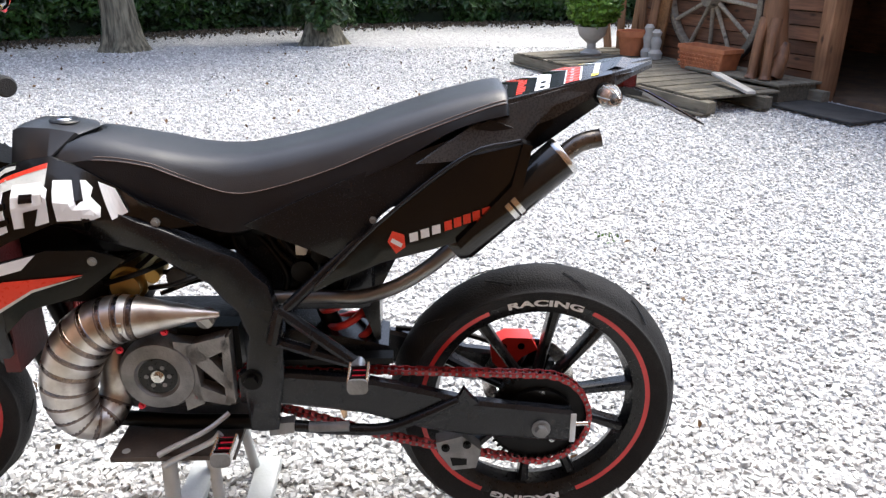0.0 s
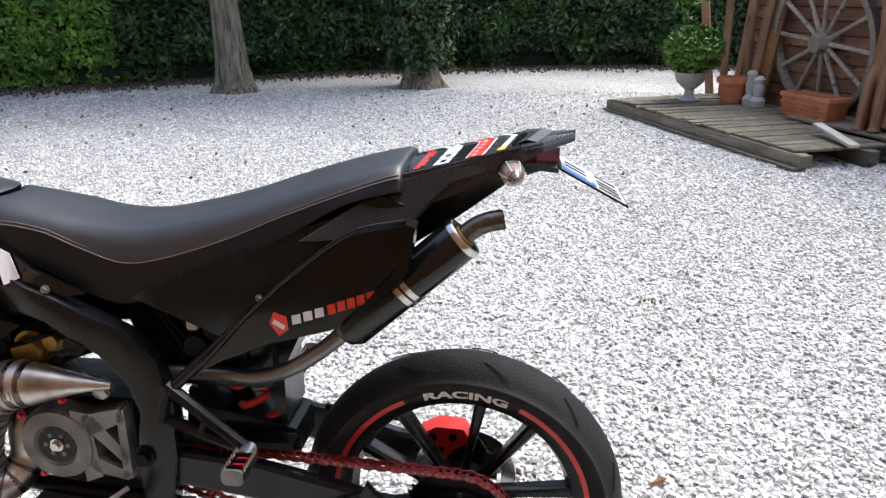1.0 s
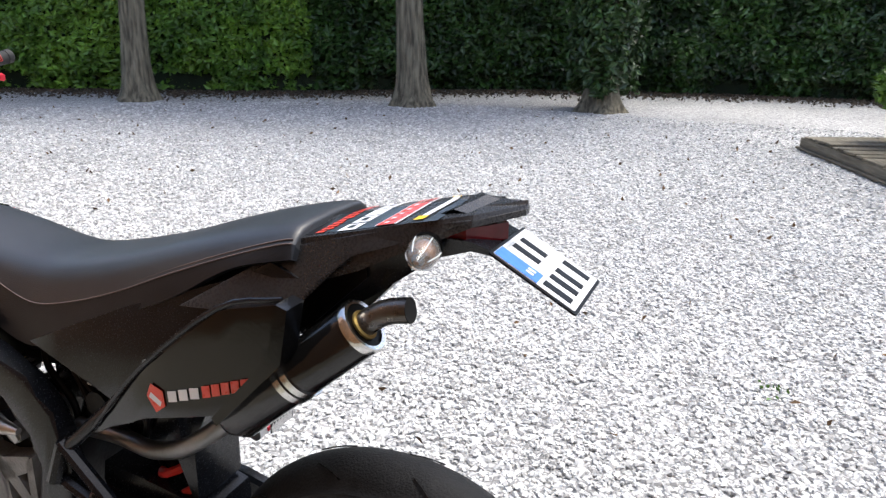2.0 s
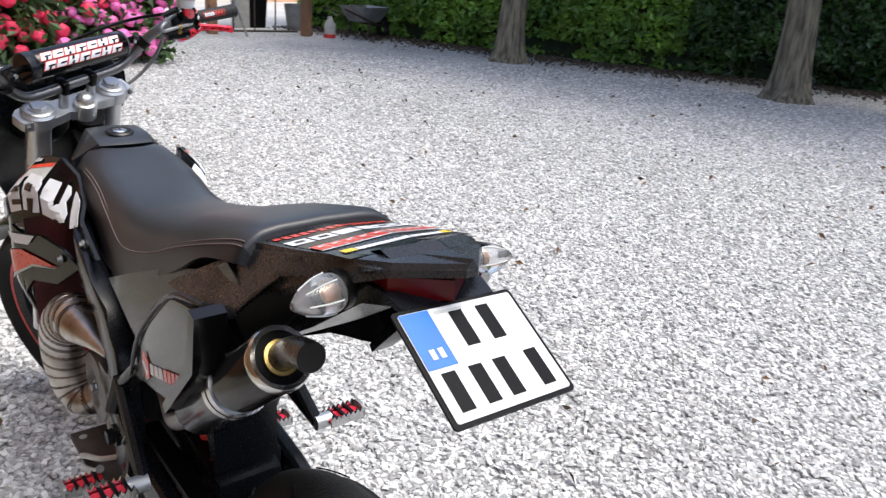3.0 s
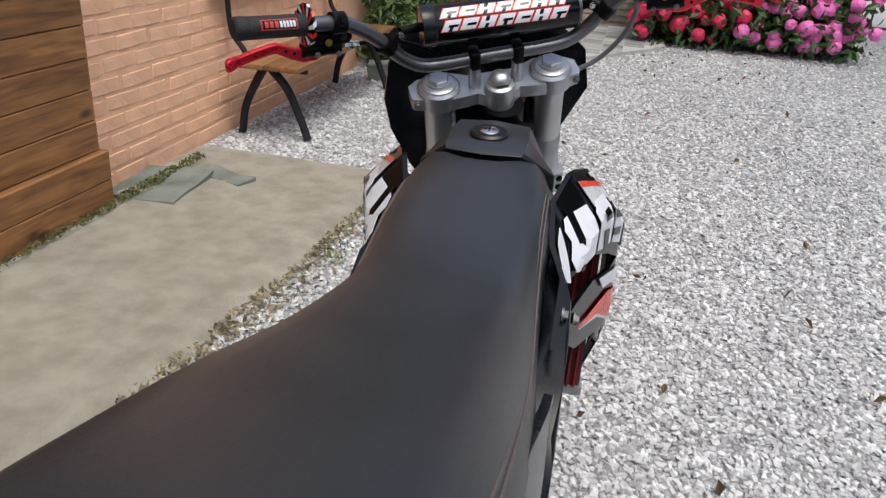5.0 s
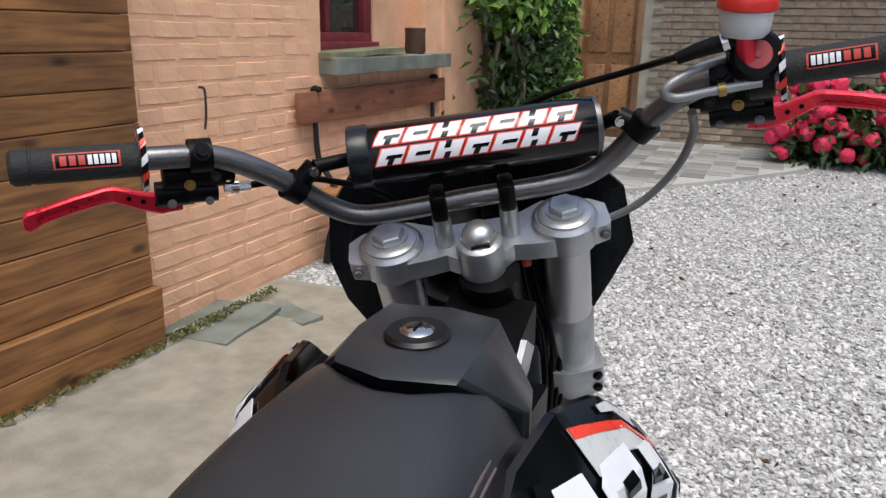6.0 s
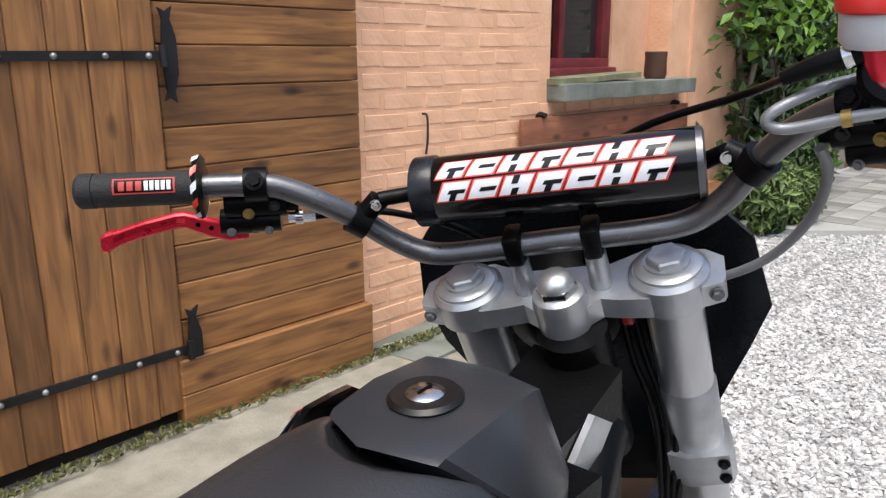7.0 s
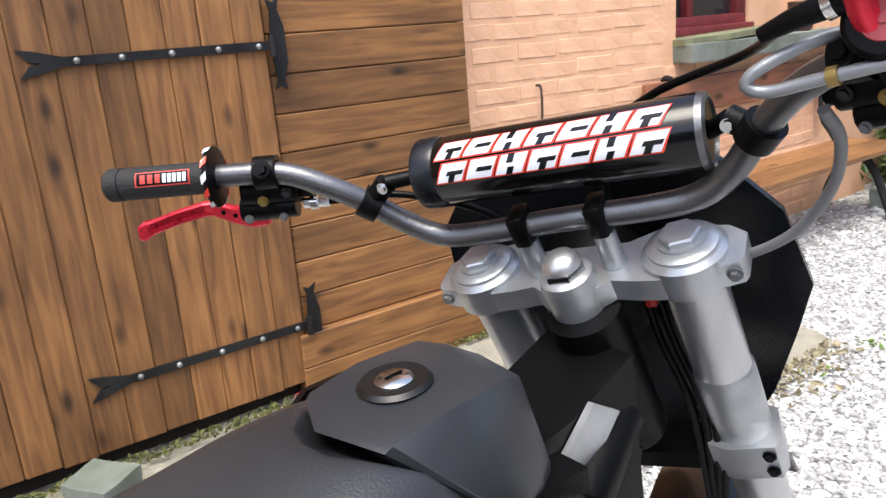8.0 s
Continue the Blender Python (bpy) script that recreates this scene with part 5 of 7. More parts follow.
# swingarm
for s in (-1, 1):
    b = bmesh.new()
    rings = []
    for y, zc, hh, xc, ww in ((0.60, 0.425, 0.034, 0.116, 0.016), (0.50, 0.42, 0.036, 0.115, 0.016), (0.36, 0.400, 0.040, 0.113, 0.014), (0.24, 0.365, 0.046, 0.111, 0.014), (0.14, 0.340, 0.042, 0.110, 0.014), (-0.065, 0.315, 0.037, 0.109, 0.014)):
        rings.append([Vector((s * (xc + dx * ww), y, zc + dz * hh)) for dx, dz in ((-1, -0.8), (-0.6, -1), (0.6, -1), (1, -0.8), (1, 0.8), (0.6, 1), (-0.6, 1), (-1, 0.8))])
    rings_to_faces(b, rings)
    arm = part("swingarm", b, PLASTIC, bike, "satin black box-section swingarm", smooth=False, bevel=0.003)
    part("end_plate", boxed((s * 0.124 - 0.002, -0.072, 0.281), (s * 0.124 + 0.002, -0.060, 0.349)), ALLOY, arm, bevel=0.0015)
    part("axle_nut", hexbolt(bmesh.new(), (s * 0.1225, 0, 0.315), (s, 0, 0), 0.013, 0.018), GREYALLOY, arm)
    part("adjuster", rod(bmesh.new(), (s * 0.109, -0.075, 0.315), (s * 0.109, -0.10, 0.315), 0.005), POLISHED, arm)
part("swingarm_bridge", boxed((-0.10, 0.39, 0.37), (0.10, 0.48, 0.45)), PLASTIC, bike, bevel=0.012)
b = prism(bmesh.new(), [(0.21, 0.245), (0.215, 0.27), (0.16, 0.285), (0.12, 0.25), (0.13, 0.205), (0.18, 0.20)], -0.104, -0.070)
cg = part("chain_guide", b, GREYALLOY, bike, "grey alloy chain guide", bevel=0.003)
part("guide_window", prism(bmesh.new(), [(0.185, 0.232), (0.15, 0.228), (0.15, 0.214), (0.18, 0.212)], -0.1055, -0.1035), BLACKMETAL, cg)
for y, z in ((0.195, 0.258), (0.15, 0.265)):
    part("guide_bolt", hexbolt(bmesh.new(), (-0.104, y, z), (-1, 0, 0), 0.006), BLACKMETAL, cg)
part("chain_slider", boxed((-0.105, 0.30, 0.462), (-0.072, 0.55, 0.475)), BLACKMETAL, bike)
b = bmesh.new()
rings_to_faces(b, [[Vector((x * w, y, z)) for x, z in ((-1, zl - 0.03), (-0.9, zl), (0.9, zl), (1, zl - 0.03), (0.9, zl - 0.06), (-0.9, zl - 0.06))] for y, zl, w in ((0.52, 0.52, 0.065), (0.4, 0.50, 0.065), (0.31, 0.475, 0.06))])
part("mud_flap", b, PLASTIC, bike)
# passenger pegs brackets and footrests
for s in (-1, 1):
    sh = bmesh.new()
    for p0, p1, r in (((0.51, 0.605), (0.368, 0.495), 0.012), ((0.525, 0.54), (0.368, 0.492), 0.011), ((0.508, 0.605), (0.524, 0.54), 0.012), ((0.44, 0.548), (0.452, 0.515), 0.008)):
        rod(sh, (s * 0.142, *p0), (s * 0.155, *p1), r, seg=8)
    br = part("peg_bracket", sh, PLASTIC, bike, "open triangular black peg bracket")
    part("peg_pivot", rod(bmesh.new(), (s * 0.150, 0.365, 0.493), (s * 0.182, 0.365, 0.493), 0.014, seg=14), ALLOY, br)
    part("bracket_tube", rod(bmesh.new(), (s * 0.140, 0.50, 0.60), (s * 0.120, 0.33, 0.76), 0.011, seg=10), PLASTIC, br)
    for y0, z0, x0, nm in ((0.36, 0.498, 0.172, "passenger_peg"), (0.625, 0.335, 0.160, "footrest")):
        b = prism(bmesh.new(), [(s * x, y) for x, y in ((x0, y0 - 0.012), (x0 + 0.062, y0 - 0.012), (x0 + 0.066, y0), (x0 + 0.062, y0 + 0.012), (x0, y0 + 0.012))], z0 - 0.006, z0 + 0.001, "z")
        pg = part(nm, b, REDMETAL, bike, "red anodised folding footpeg", bevel=0.002)
        for k in range(3):
            part("peg_bar", boxed((s * (x0 + 0.012 + 0.018 * k) - 0.003, y0 - 0.017, z0 - 0.002), (s * (x0 + 0.012 + 0.018 * k) + 0.003, y0 + 0.017, z0 + 0.006)), BLACKMETAL, pg)
        part("peg_end", prism(bmesh.new(), rounded(0.038, 0.030, 0.010, 3), s * (x0 + 0.067), s * (x0 + 0.072), "x", Matrix.Translation((0, y0, z0 - 0.002))), GREYALLOY, pg, bevel=0.001)
        for yy in (-0.017, 0.017):
            t = bmesh.new()
            prism(t, [(s * (x0 + 0.005 * k), z0 + (0.012 if k % 2 else 0.003)) for k in range(15)] + [(s * (x0 + 0.07), z0 - 0.01), (s * x0, z0 - 0.01)], y0 + yy - 0.002, y0 + yy + 0.002, "y")
            part("peg_teeth", t, POLISHED, pg, smooth=False)
# side stand folded under the swingarm
b = tube(bmesh.new(), [(-0.120, 0.53, 0.335, 0.012), (-0.125, 0.40, 0.325, 0.013), (-0.128, 0.30, 0.33, 0.012), (-0.128, 0.17, 0.39, 0.010)], 0.012, 10)
ss = part("side_stand", b, PLASTIC, bike, "folded black side stand")
part("stand_foot", prism(bmesh.new(), [(0.20, 0.365), (0.13, 0.385), (0.145, 0.40), (0.16, 0.42), (0.17, 0.40)], -0.136, -0.120), PLASTIC, ss, bevel=0.002)
part("stand_spring", rod(bmesh.new(), (-0.135, 0.47, 0.338), (-0.135, 0.39, 0.338), 0.010, seg=12), GREYALLOY, ss)
part("stand_lug", prism(bmesh.new(), [(0.55, 0.345), (0.50, 0.35), (0.50, 0.325), (0.55, 0.318)], -0.135, -0.110), GREYALLOY, ss, bevel=0.003)

# frame
FRAME = [(0.90, 0.800), (0.80, 0.800), (0.70, 0.762), (0.575, 0.704), (0.527, 0.650), (0.505, 0.560), (0.512, 0.45), (0.530, 0.335), (0.585, 0.335), (0.588, 0.435), (0.570, 0.545), (0.586, 0.598), (0.632, 0.655), (0.723, 0.715), (0.90, 0.752)]
for s in (-1, 1):
    b = skin(FRAME, s, lambda y, z: 0.142 - 0.28 * max(0, y - 0.74), 0.036, cuts=1)
    fr = part("frame_spar", b, PLASTIC, bike, "matt black perimeter frame spar", bevel=0.006)
    part("pivot_bolt", hexbolt(bmesh.new(), (s * 0.140, 0.572, 0.455), (s, 0, 0), 0.014, 0.018), BLACKMETAL, fr)
    part("pivot_ring", lathe(bmesh.new(), [(0.012, 0), (0.0165, 0), (0.0165, 0.003), (0.012, 0.003)], Matrix.Translation((s * 0.143, 0.572, 0.455)) @ pose(0, 0, 0, 0, 90 * s, 0), 20, closed=True), GREYALLOY, fr)
    part("subframe_rail", tube(bmesh.new(), [(s * 0.075, 0.62, 0.73, 0.013), (s * 0.075, 0.35, 0.80, 0.012), (s * 0.055, 0.05, 0.93, 0.011)], 0.012, 10), BLACKMETAL, bike)
b = rod(bmesh.new(), (-0.006, 1.165, 0.79), (-0.006, 1.10, 0.925), 0.032, seg=24)
part("steering_head", b, BLACKMETAL, bike)
part("head_gusset", prism(bmesh.new(), [(1.10, 0.90), (1.03, 0.87), (0.93, 0.85), (0.93, 0.70), (1.04, 0.62), (1.12, 0.70)], -0.045, 0.045), BLACKMETAL, bike, bevel=0.01)
part("frame_plate", prism(bmesh.new(), [(1.045, 0.880), (1.075, 0.862), (1.0, 0.775), (0.965, 0.80)], 0.046, 0.052), ALLOY, bike, "bright alloy frame plate", bevel=0.002)
for s in (-1, 1):
    part("top_rail", tube(bmesh.new(), [(s * 0.03, 1.10, 0.84, 0.022), (s * 0.07, 0.98, 0.79, 0.022), (s * 0.105, 0.84, 0.77, 0.020)], 0.02, 10), BLACKMETAL, bike)
    part("down_tube", tube(bmesh.new(), [(s * 0.02, 1.12, 0.80, 0.016), (s * 0.05, 1.04, 0.60, 0.016), (s * 0.06, 0.96, 0.36, 0.016), (s * 0.07, 0.80, 0.32, 0.016), (s * 0.10, 0.58, 0.33, 0.016)], 0.02, 10), BLACKMETAL, bike)

# engine
eng = part("engine", boxed((-0.09, 0.60, 0.35), (0.09, 0.86, 0.54)), DARKALLOY, bike, "grey alloy two-stroke engine", bevel=0.03)
b = lathe(bmesh.new(), [(0.0, 0.0), (0.077, 0.0), (0.077, 0.03), (0.070, 0.042), (0.044, 0.046), (0.040, 0.038), (0.0, 0.034)], Matrix.Translation((-0.085, 0.757, 0.455)) @ pose(0, 0, 0, 0, -90, 0), 48)
part("clutch_cover", b, GREYALLOY, eng, "grey cast flywheel cover")
part("flywheel", lathe(bmesh.new(), [(0, 0), (0.038, 0), (0.038, 0.004), (0, 0.004)], Matrix.Translation((-0.121, 0.757, 0.455)) @ pose(0, 0, 0, 0, -90, 0), 32), RIMBLACK, eng)
for k in range(6):
    a = math.pi * k / 3
    part("flywheel_hole", rod(bmesh.new(), (-0.123, 0.757 + 0.022 * math.cos(a), 0.455 + 0.022 * math.sin(a)), (-0.1265, 0.757 + 0.022 * math.cos(a), 0.455 + 0.022 * math.sin(a)), 0.0045, seg=10), GREYALLOY, eng)
part("flywheel_nut", hexbolt(bmesh.new(), (-0.123, 0.757, 0.455), (-1, 0, 0), 0.009, 0.012), POLISHED, eng)
b = bmesh.new()
for poly in ([(0.70, 0.52), (0.62, 0.54), (0.612, 0.515), (0.69, 0.475)], [(0.70, 0.43), (0.69, 0.40), (0.625, 0.385), (0.615, 0.40), (0.69, 0.435)], [(0.628, 0.53), (0.612, 0.54), (0.614, 0.39), (0.632, 0.388)], [(0.70, 0.50), (0.675, 0.52), (0.615, 0.44), (0.62, 0.415)], [(0.72, 0.53), (0.685, 0.525), (0.675, 0.39), (0.71, 0.375)]):
    prism(b, poly, -0.124, -0.085)
part("sprocket_cover", b, GREYALLOY, eng, "open cast sprocket cover", bevel=0.004)
part("cover_back", boxed((-0.092, 0.60, 0.385), (-0.05, 0.72, 0.545)), BLACKMETAL, eng)
for y, z in ((0.735, 0.548), (0.69, 0.405), (0.80, 0.385), (0.825, 0.51)):
    part("cover_bolt", hexbolt(bmesh.new(), (-0.115, y, z), (-1, 0, 0), 0.0048, 0.009), REDMETAL, eng, "red anodised bolt")
part("cylinder", lathe(bmesh.new(), [(0.055, 0), (0.055, 0.05), (0.065, 0.055), (0.065, 0.07), (0.055, 0.075), (0.055, 0.13), (0.06, 0.135), (0.06, 0.165), (0.0, 0.165)], aim((0, 0.83, 0.50), (0, 0.35, 1)), 32), DARKALLOY, eng)
b = rod(bmesh.new(), (-0.085, 0.80, 0.635), (0.02, 0.80, 0.635), 0.036, seg=24)
rod(b, (-0.105, 0.80, 0.635), (-0.085, 0.80, 0.635), 0.028, seg=24)
part("carburettor", b, BRASS, eng, "brass-coloured carburettor body")
part("float_bowl", rod(bmesh.new(), (-0.09, 0.80, 0.60), (-0.09, 0.80, 0.57), 0.025, seg=20), GREYALLOY, eng)
for k in range(9):
    p0 = Vector((-0.08 + RNG.normal(0, 0.02), 0.80 + RNG.normal(0, 0.06), 0.66 + RNG.normal(0, 0.02)))
    tube(b := bmesh.new(), [p0, p0 + Vector((RNG.normal(0, 0.02), -0.08, 0.03 + RNG.normal(0, 0.02))), p0 + Vector((0.03, -0.18 + RNG.normal(0, 0.04), 0.05 + RNG.normal(0, 0.03)))], 0.005, 8)
    part("cable", b, BLACKMETAL, bike)
for y, z, r, mt in ((0.70, 0.655, 0.020, DARKALLOY), (0.745, 0.66, 0.014, BRASS), (0.62, 0.64, 0.016, BLACKMETAL), (0.66, 0.675, 0.012, ALLOY), (0.465, 0.665, 0.022, BLACKMETAL), (0.43, 0.70, 0.018, BLACKMETAL)):
    part("fitting", rod(bmesh.new(), (-0.108, y, z), (-0.05, y, z), r, seg=14), mt, bike)
for k in range(6):
    y0 = 0.40 + 0.028 * k
    part("loom", tube(bmesh.new(), [(-0.080, y0, 0.60), (-0.090, y0 - 0.01 + RNG.normal(0, 0.012), 0.65), (-0.088, y0 + 0.02 + RNG.normal(0, 0.015), 0.70), (-0.075, y0 + 0.06, 0.755)], 0.006, 8), BLACKMETAL, bike)
part("connector", boxed((-0.112, 0.455, 0.70), (-0.09, 0.475, 0.735)), PALE, bike, bevel=0.003)
part("oil_pump_cap", rod(bmesh.new(), (-0.095, 0.655, 0.572), (-0.118, 0.655, 0.572), 0.018, seg=20), GREYALLOY, eng)
part("pump_arm", prism(bmesh.new(), [(0.672, 0.58), (0.69, 0.60), (0.682, 0.61), (0.655, 0.592), (0.64, 0.565), (0.65, 0.556)], -0.122, -0.117), ALLOY, eng, bevel=0.001)
# Added block that keeps the gap under the seat dark.
part("dark_filler", boxed((-0.085, 0.56, 0.695), (0.085, 0.90, 0.79)), BLACKMETAL, bike, "added dark block filling the gap below the seat", bevel=0.02)
part("airbox", boxed((-0.078, 0.33, 0.56), (0.078, 0.60, 0.76)), PLASTIC, bike, bevel=0.03)
part("rear_shock", rod(bmesh.new(), (0.0, 0.40, 0.42), (0.0, 0.50, 0.72), 0.02, seg=16), BLACKMETAL, bike)
b = tube(bmesh.new(), [(0.043 * math.cos(w), 0.36 + 0.10 * t + 0.043 * math.sin(w) * 0.95, 0.42 + 0.28 * t - 0.012 * math.sin(w)) for t, w in ((k / 90, 2 * math.pi * 7 * k / 90) for k in range(91))], 0.008, 8, 0)
part("shock_spring", b, REDPAINTMETAL, bike, "red coil spring")
# kick start lever
b = tube(bmesh.new(), [(-0.12, 0.63, 0.365, 0.005), (-0.15, 0.67, 0.345, 0.0055), (-0.16, 0.74, 0.312, 0.006), (-0.165, 0.765, 0.300, 0.006)], 0.012, 8)
part("gear_lever", b, ALLOY, bike, "bright alloy lever")
# expansion chamber
PP = [(-0.131, 0.622, 0.592, 0.006), (-0.134, 0.69, 0.594, 0.020), (-0.138, 0.767, 0.592, 0.039), (-0.138, 0.812, 0.587, 0.047), (-0.138, 0.862, 0.562, 0.053), (-0.138, 0.903, 0.508, 0.055), (-0.136, 0.925, 0.436, 0.051), (-0.131, 0.915, 0.378, 0.044), (-0.116, 0.885, 0.356, 0.038), (-0.078, 0.862, 0.39, 0.034), (-0.07, 0.857, 0.46, 0.032), (-0.03, 0.866, 0.55, 0.026)]
pipe = part("expansion_chamber", tube(bmesh.new(), PP, 0.05, 28, 8), PIPE, bike, "heat-tinted bare steel expansion chamber")
sp = smooth_path(PP, 8)
for i in range(18, 74, 4):
    d = Vector(sp[i + 1][:3]) - Vector(sp[i - 1][:3])
    M = aim(Vector(sp[i][:3]), d)
    r = sp[i][3]
    part("heat_band", lathe(bmesh.new(), [(r - 0.002, -0.0105), (r + 0.0004, -0.009), (r + 0.0006, 0.0), (r + 0.0004, 0.002), (r - 0.002, 0.0035)], M, 28, closed=True), HEAT, pipe)
    part("weld_seam", lathe(bmesh.new(), [(r - 0.001, -0.0028), (r + 0.0009, -0.0014), (r + 0.0009, 0.0014), (r - 0.001, 0.0028)], M, 28, closed=True), WELD, pipe)
part("pipe_badge", boxed((-0.183, 0.785, 0.580), (-0.1795, 0.822, 0.600)), POLISHED, pipe, bevel=0.002)
# silencer
E0, E1 = Vector((-0.128, 0.185, 0.718)), Vector((-0.108, -0.012, 0.884))
ed = (E1 - E0).normalized()
sil = part("silencer", tube(bmesh.new(), [(*E0, 0.026), (*(E0 + ed * 0.018), 0.037), (*(E1 - ed * 0.004), 0.037), (*E1, 0.035)], 0.03, 36, 0), CARBON, bike, "black silencer with a steel clamp")
tl = (E1 - E0).length
for t, w in ((0.50, 0.005), (0.555, 0.005)):
    c = E0 + (E1 - E0) * t
    part("silencer_band", lathe(bmesh.new(), [(0.036, -w), (0.0395, -w), (0.0395, w), (0.036, w)], aim(c, ed), 36, closed=True), POLISHED, sil, "bright steel band")
part("end_cap", lathe(bmesh.new(), [(0.0305, 0.004), (0.036, 0.005), (0.0385, 0.001), (0.0385, -0.006), (0.0305, -0.006)], aim(E1 + ed * 0.002, ed), 36, closed=True), POLISHED, sil)
part("end_disc", lathe(bmesh.new(), [(0.0, 0.0), (0.0305, 0.001), (0.0305, -0.004), (0, -0.004)], aim(E1 + ed * 0.002, ed), 36), BLACKMETAL, sil)
part("outlet_ring", lathe(bmesh.new(), [(0.0165, 0.002), (0.0205, 0.004), (0.0205, 0.007), (0.0165, 0.008)], aim(E1, ed), 30, closed=True), BRASS, sil)
TP = [(*(E1 - ed * 0.01), 0.0165), (*(E1 + ed * 0.025), 0.0165), (-0.106, -0.052, 0.911, 0.0165), (-0.106, -0.079, 0.917, 0.0165)]
b = tube(bmesh.new(), TP, 0.0165, 24, 5, cap=False)
part("outlet", b, surface("sooty_steel", (0.16, 0.145, 0.13), (0.08, 0.072, 0.066), rough=0.3, metal=0.9), sil)
# Disc across the outlet: soot and the hole's shade in one near-black colour.
b = tube(bmesh.new(), [(-0.106, -0.076, 0.9162), (-0.106, -0.0792, 0.917)], 0.0158, 20, 0)
part("outlet_dark", b, plain("sooty_hole_shade", (0.004, 0.004, 0.004), 0.95), sil)
b = tube(bmesh.new(), [(*(E0 + ed * 0.01), 0.015), (-0.130, 0.23, 0.680, 0.014), (-0.124, 0.29, 0.640, 0.014), (-0.108, 0.36, 0.612, 0.014), (-0.092, 0.44, 0.607, 0.014), (-0.09, 0.53, 0.605, 0.014)], 0.014, 16)
part("link_pipe", b, surface("grey_pipe", (0.22, 0.22, 0.22), (0.14, 0.14, 0.14), rough=0.35, metal=0.85), bike)
part("silencer_bracket", prism(bmesh.new(), [(0.10, 0.80), (0.13, 0.84), (0.11, 0.88), (0.08, 0.86)], -0.115, -0.105), BLACKMETAL, bike)
# splash guard ahead of the tyre
part("splash_guard", prism(bmesh.new(), [(0.30, 0.72), (0.40, 0.66), (0.36, 0.56), (0.335, 0.49), (0.325, 0.49), (0.325, 0.6), (0.28, 0.69)], -0.055, 0.055), PLASTIC, bike, bevel=0.004)

# seat
ST_ = [(0.084, 0.984, 0.968, 0.952, 0.086), (0.097, 0.999, 0.978, 0.954, 0.094), (0.18, 0.982, 0.952, 0.932, 0.098), (0.286, 0.951, 0.912, 0.873, 0.100), (0.394, 0.916, 0.867, 0.826, 0.100), (0.502, 0.890, 0.832, 0.776, 0.098), (0.58, 0.878, 0.820, 0.744, 0.095), (0.66, 0.882, 0.843, 0.762, 0.090), (0.735, 0.897, 0.872, 0.802, 0.086), (0.785, 0.910, 0.880, 0.828, 0.084), (0.822, 0.917, 0.868, 0.846, 0.081), (0.833, 0.911, 0.862, 0.846, 0.077)]
dense = smooth_path(ST_, 5)


def nose(x, y, w):
    """The sides of the seat run further forward than its middle, round the cover."""
    return y + 0.062 * min(1, max(0, (y - 0.72) / 0.11)) * min(1.2, abs(x) / w) ** 2


def ring_top(y, zt, zp, zb, w):
    side = [(-w * 1.10, zp), (-w * 1.0, zp + (zt - zp) * 0.45), (-w * 0.86, zp + (zt - zp) * 0.80), (-w * 0.62, zp + (zt - zp) * 0.97), (-w * 0.3, zt), (0, zt + 0.001)]
    full = side + [(-x, z) for x, z in side[-2::-1]]
    return [Vector((x, nose(x, y, w), z)) for x, z in full + [(w * 0.9, zp - 0.01), (-w * 0.9, zp - 0.01)]]


seat = part("seat", rings_to_faces(bmesh.new(), [ring_top(*d) for d in dense]), SEATING, bike, "black grained seat with grey stitching")


def ring_side(y, zt, zp, zb, w):
    z2 = min(zb, zp - 0.012)
    out = [(-w * 1.10, zp + 0.0), (-w * 1.16, zp - (zp - z2) * 0.4), (-w * 1.20, z2 + 0.004), (-w * 1.12, z2), (w * 1.12, z2), (w * 1.20, z2 + 0.004), (w * 1.16, zp - (zp - z2) * 0.4), (w * 1.10, zp)]
    return [Vector((x, nose(x, y, w), z)) for x, z in out]


part("seat_side", rings_to_faces(bmesh.new(), [ring_side(*d) for d in dense]), SEAT_SIDE, seat, "smooth black seat flanks")
for s in (-1, 1):
    for dz in (0.0, 0.005):
        pts = [(s * (d[4] * 1.10 - dz * 0.8 + 0.0005), nose(d[4], d[0], d[4]), d[2] + dz, 0.0011) for d in dense[4:-10]]
        end = pts[-1]
        pts += [(end[0] - s * 0.006, end[1] + 0.02, end[2] - 0.004, 0.0011), (end[0] + s * 0.004, end[1] + 0.04, end[2] - 0.02, 0.0011)]
        part("stitching", tube(bmesh.new(), pts, 0.0016, 5, 0), THREAD, seat)
b = bmesh.new()
rings_to_faces(b, [[Vector((x, y, z)) for x, z in ((-w, z0), (w, z0), (w * 0.9, z0 - 0.05), (-w * 0.9, z0 - 0.05))] for y, z0, w in ((0.12, 0.962, 0.075), (0.3, 0.87, 0.09), (0.55, 0.755, 0.09), (0.72, 0.80, 0.08), (0.83, 0.845, 0.07))])
part("seat_base", b, BLACKMETAL, seat)

# cover with the lock ahead of the seat
b = bmesh.new()
rings = []
for y, zt, wt, zs, ws in ((0.838, 0.917, 0.050, 0.882, 0.088), (0.846, 0.921, 0.052, 0.884, 0.092), (0.905, 0.929, 0.054, 0.882, 0.094), (0.958, 0.931, 0.050, 0.874, 0.082), (0.978, 0.924, 0.043, 0.868, 0.070)):
    rings.append([Vector((x, y + max(0, 0.90 - y) * min(1, abs(x) / ws) ** 2, z)) for x, z in ((-ws, zs - 0.03), (-ws, zs), (-wt, zt), (0, zt + 0.004), (wt, zt), (ws, zs), (ws, zs - 0.03))])
rings_to_faces(b, rings)
cap = part("tank_cover", b, COVER, bike, "matt black cover with a key lock", bevel=0.003)
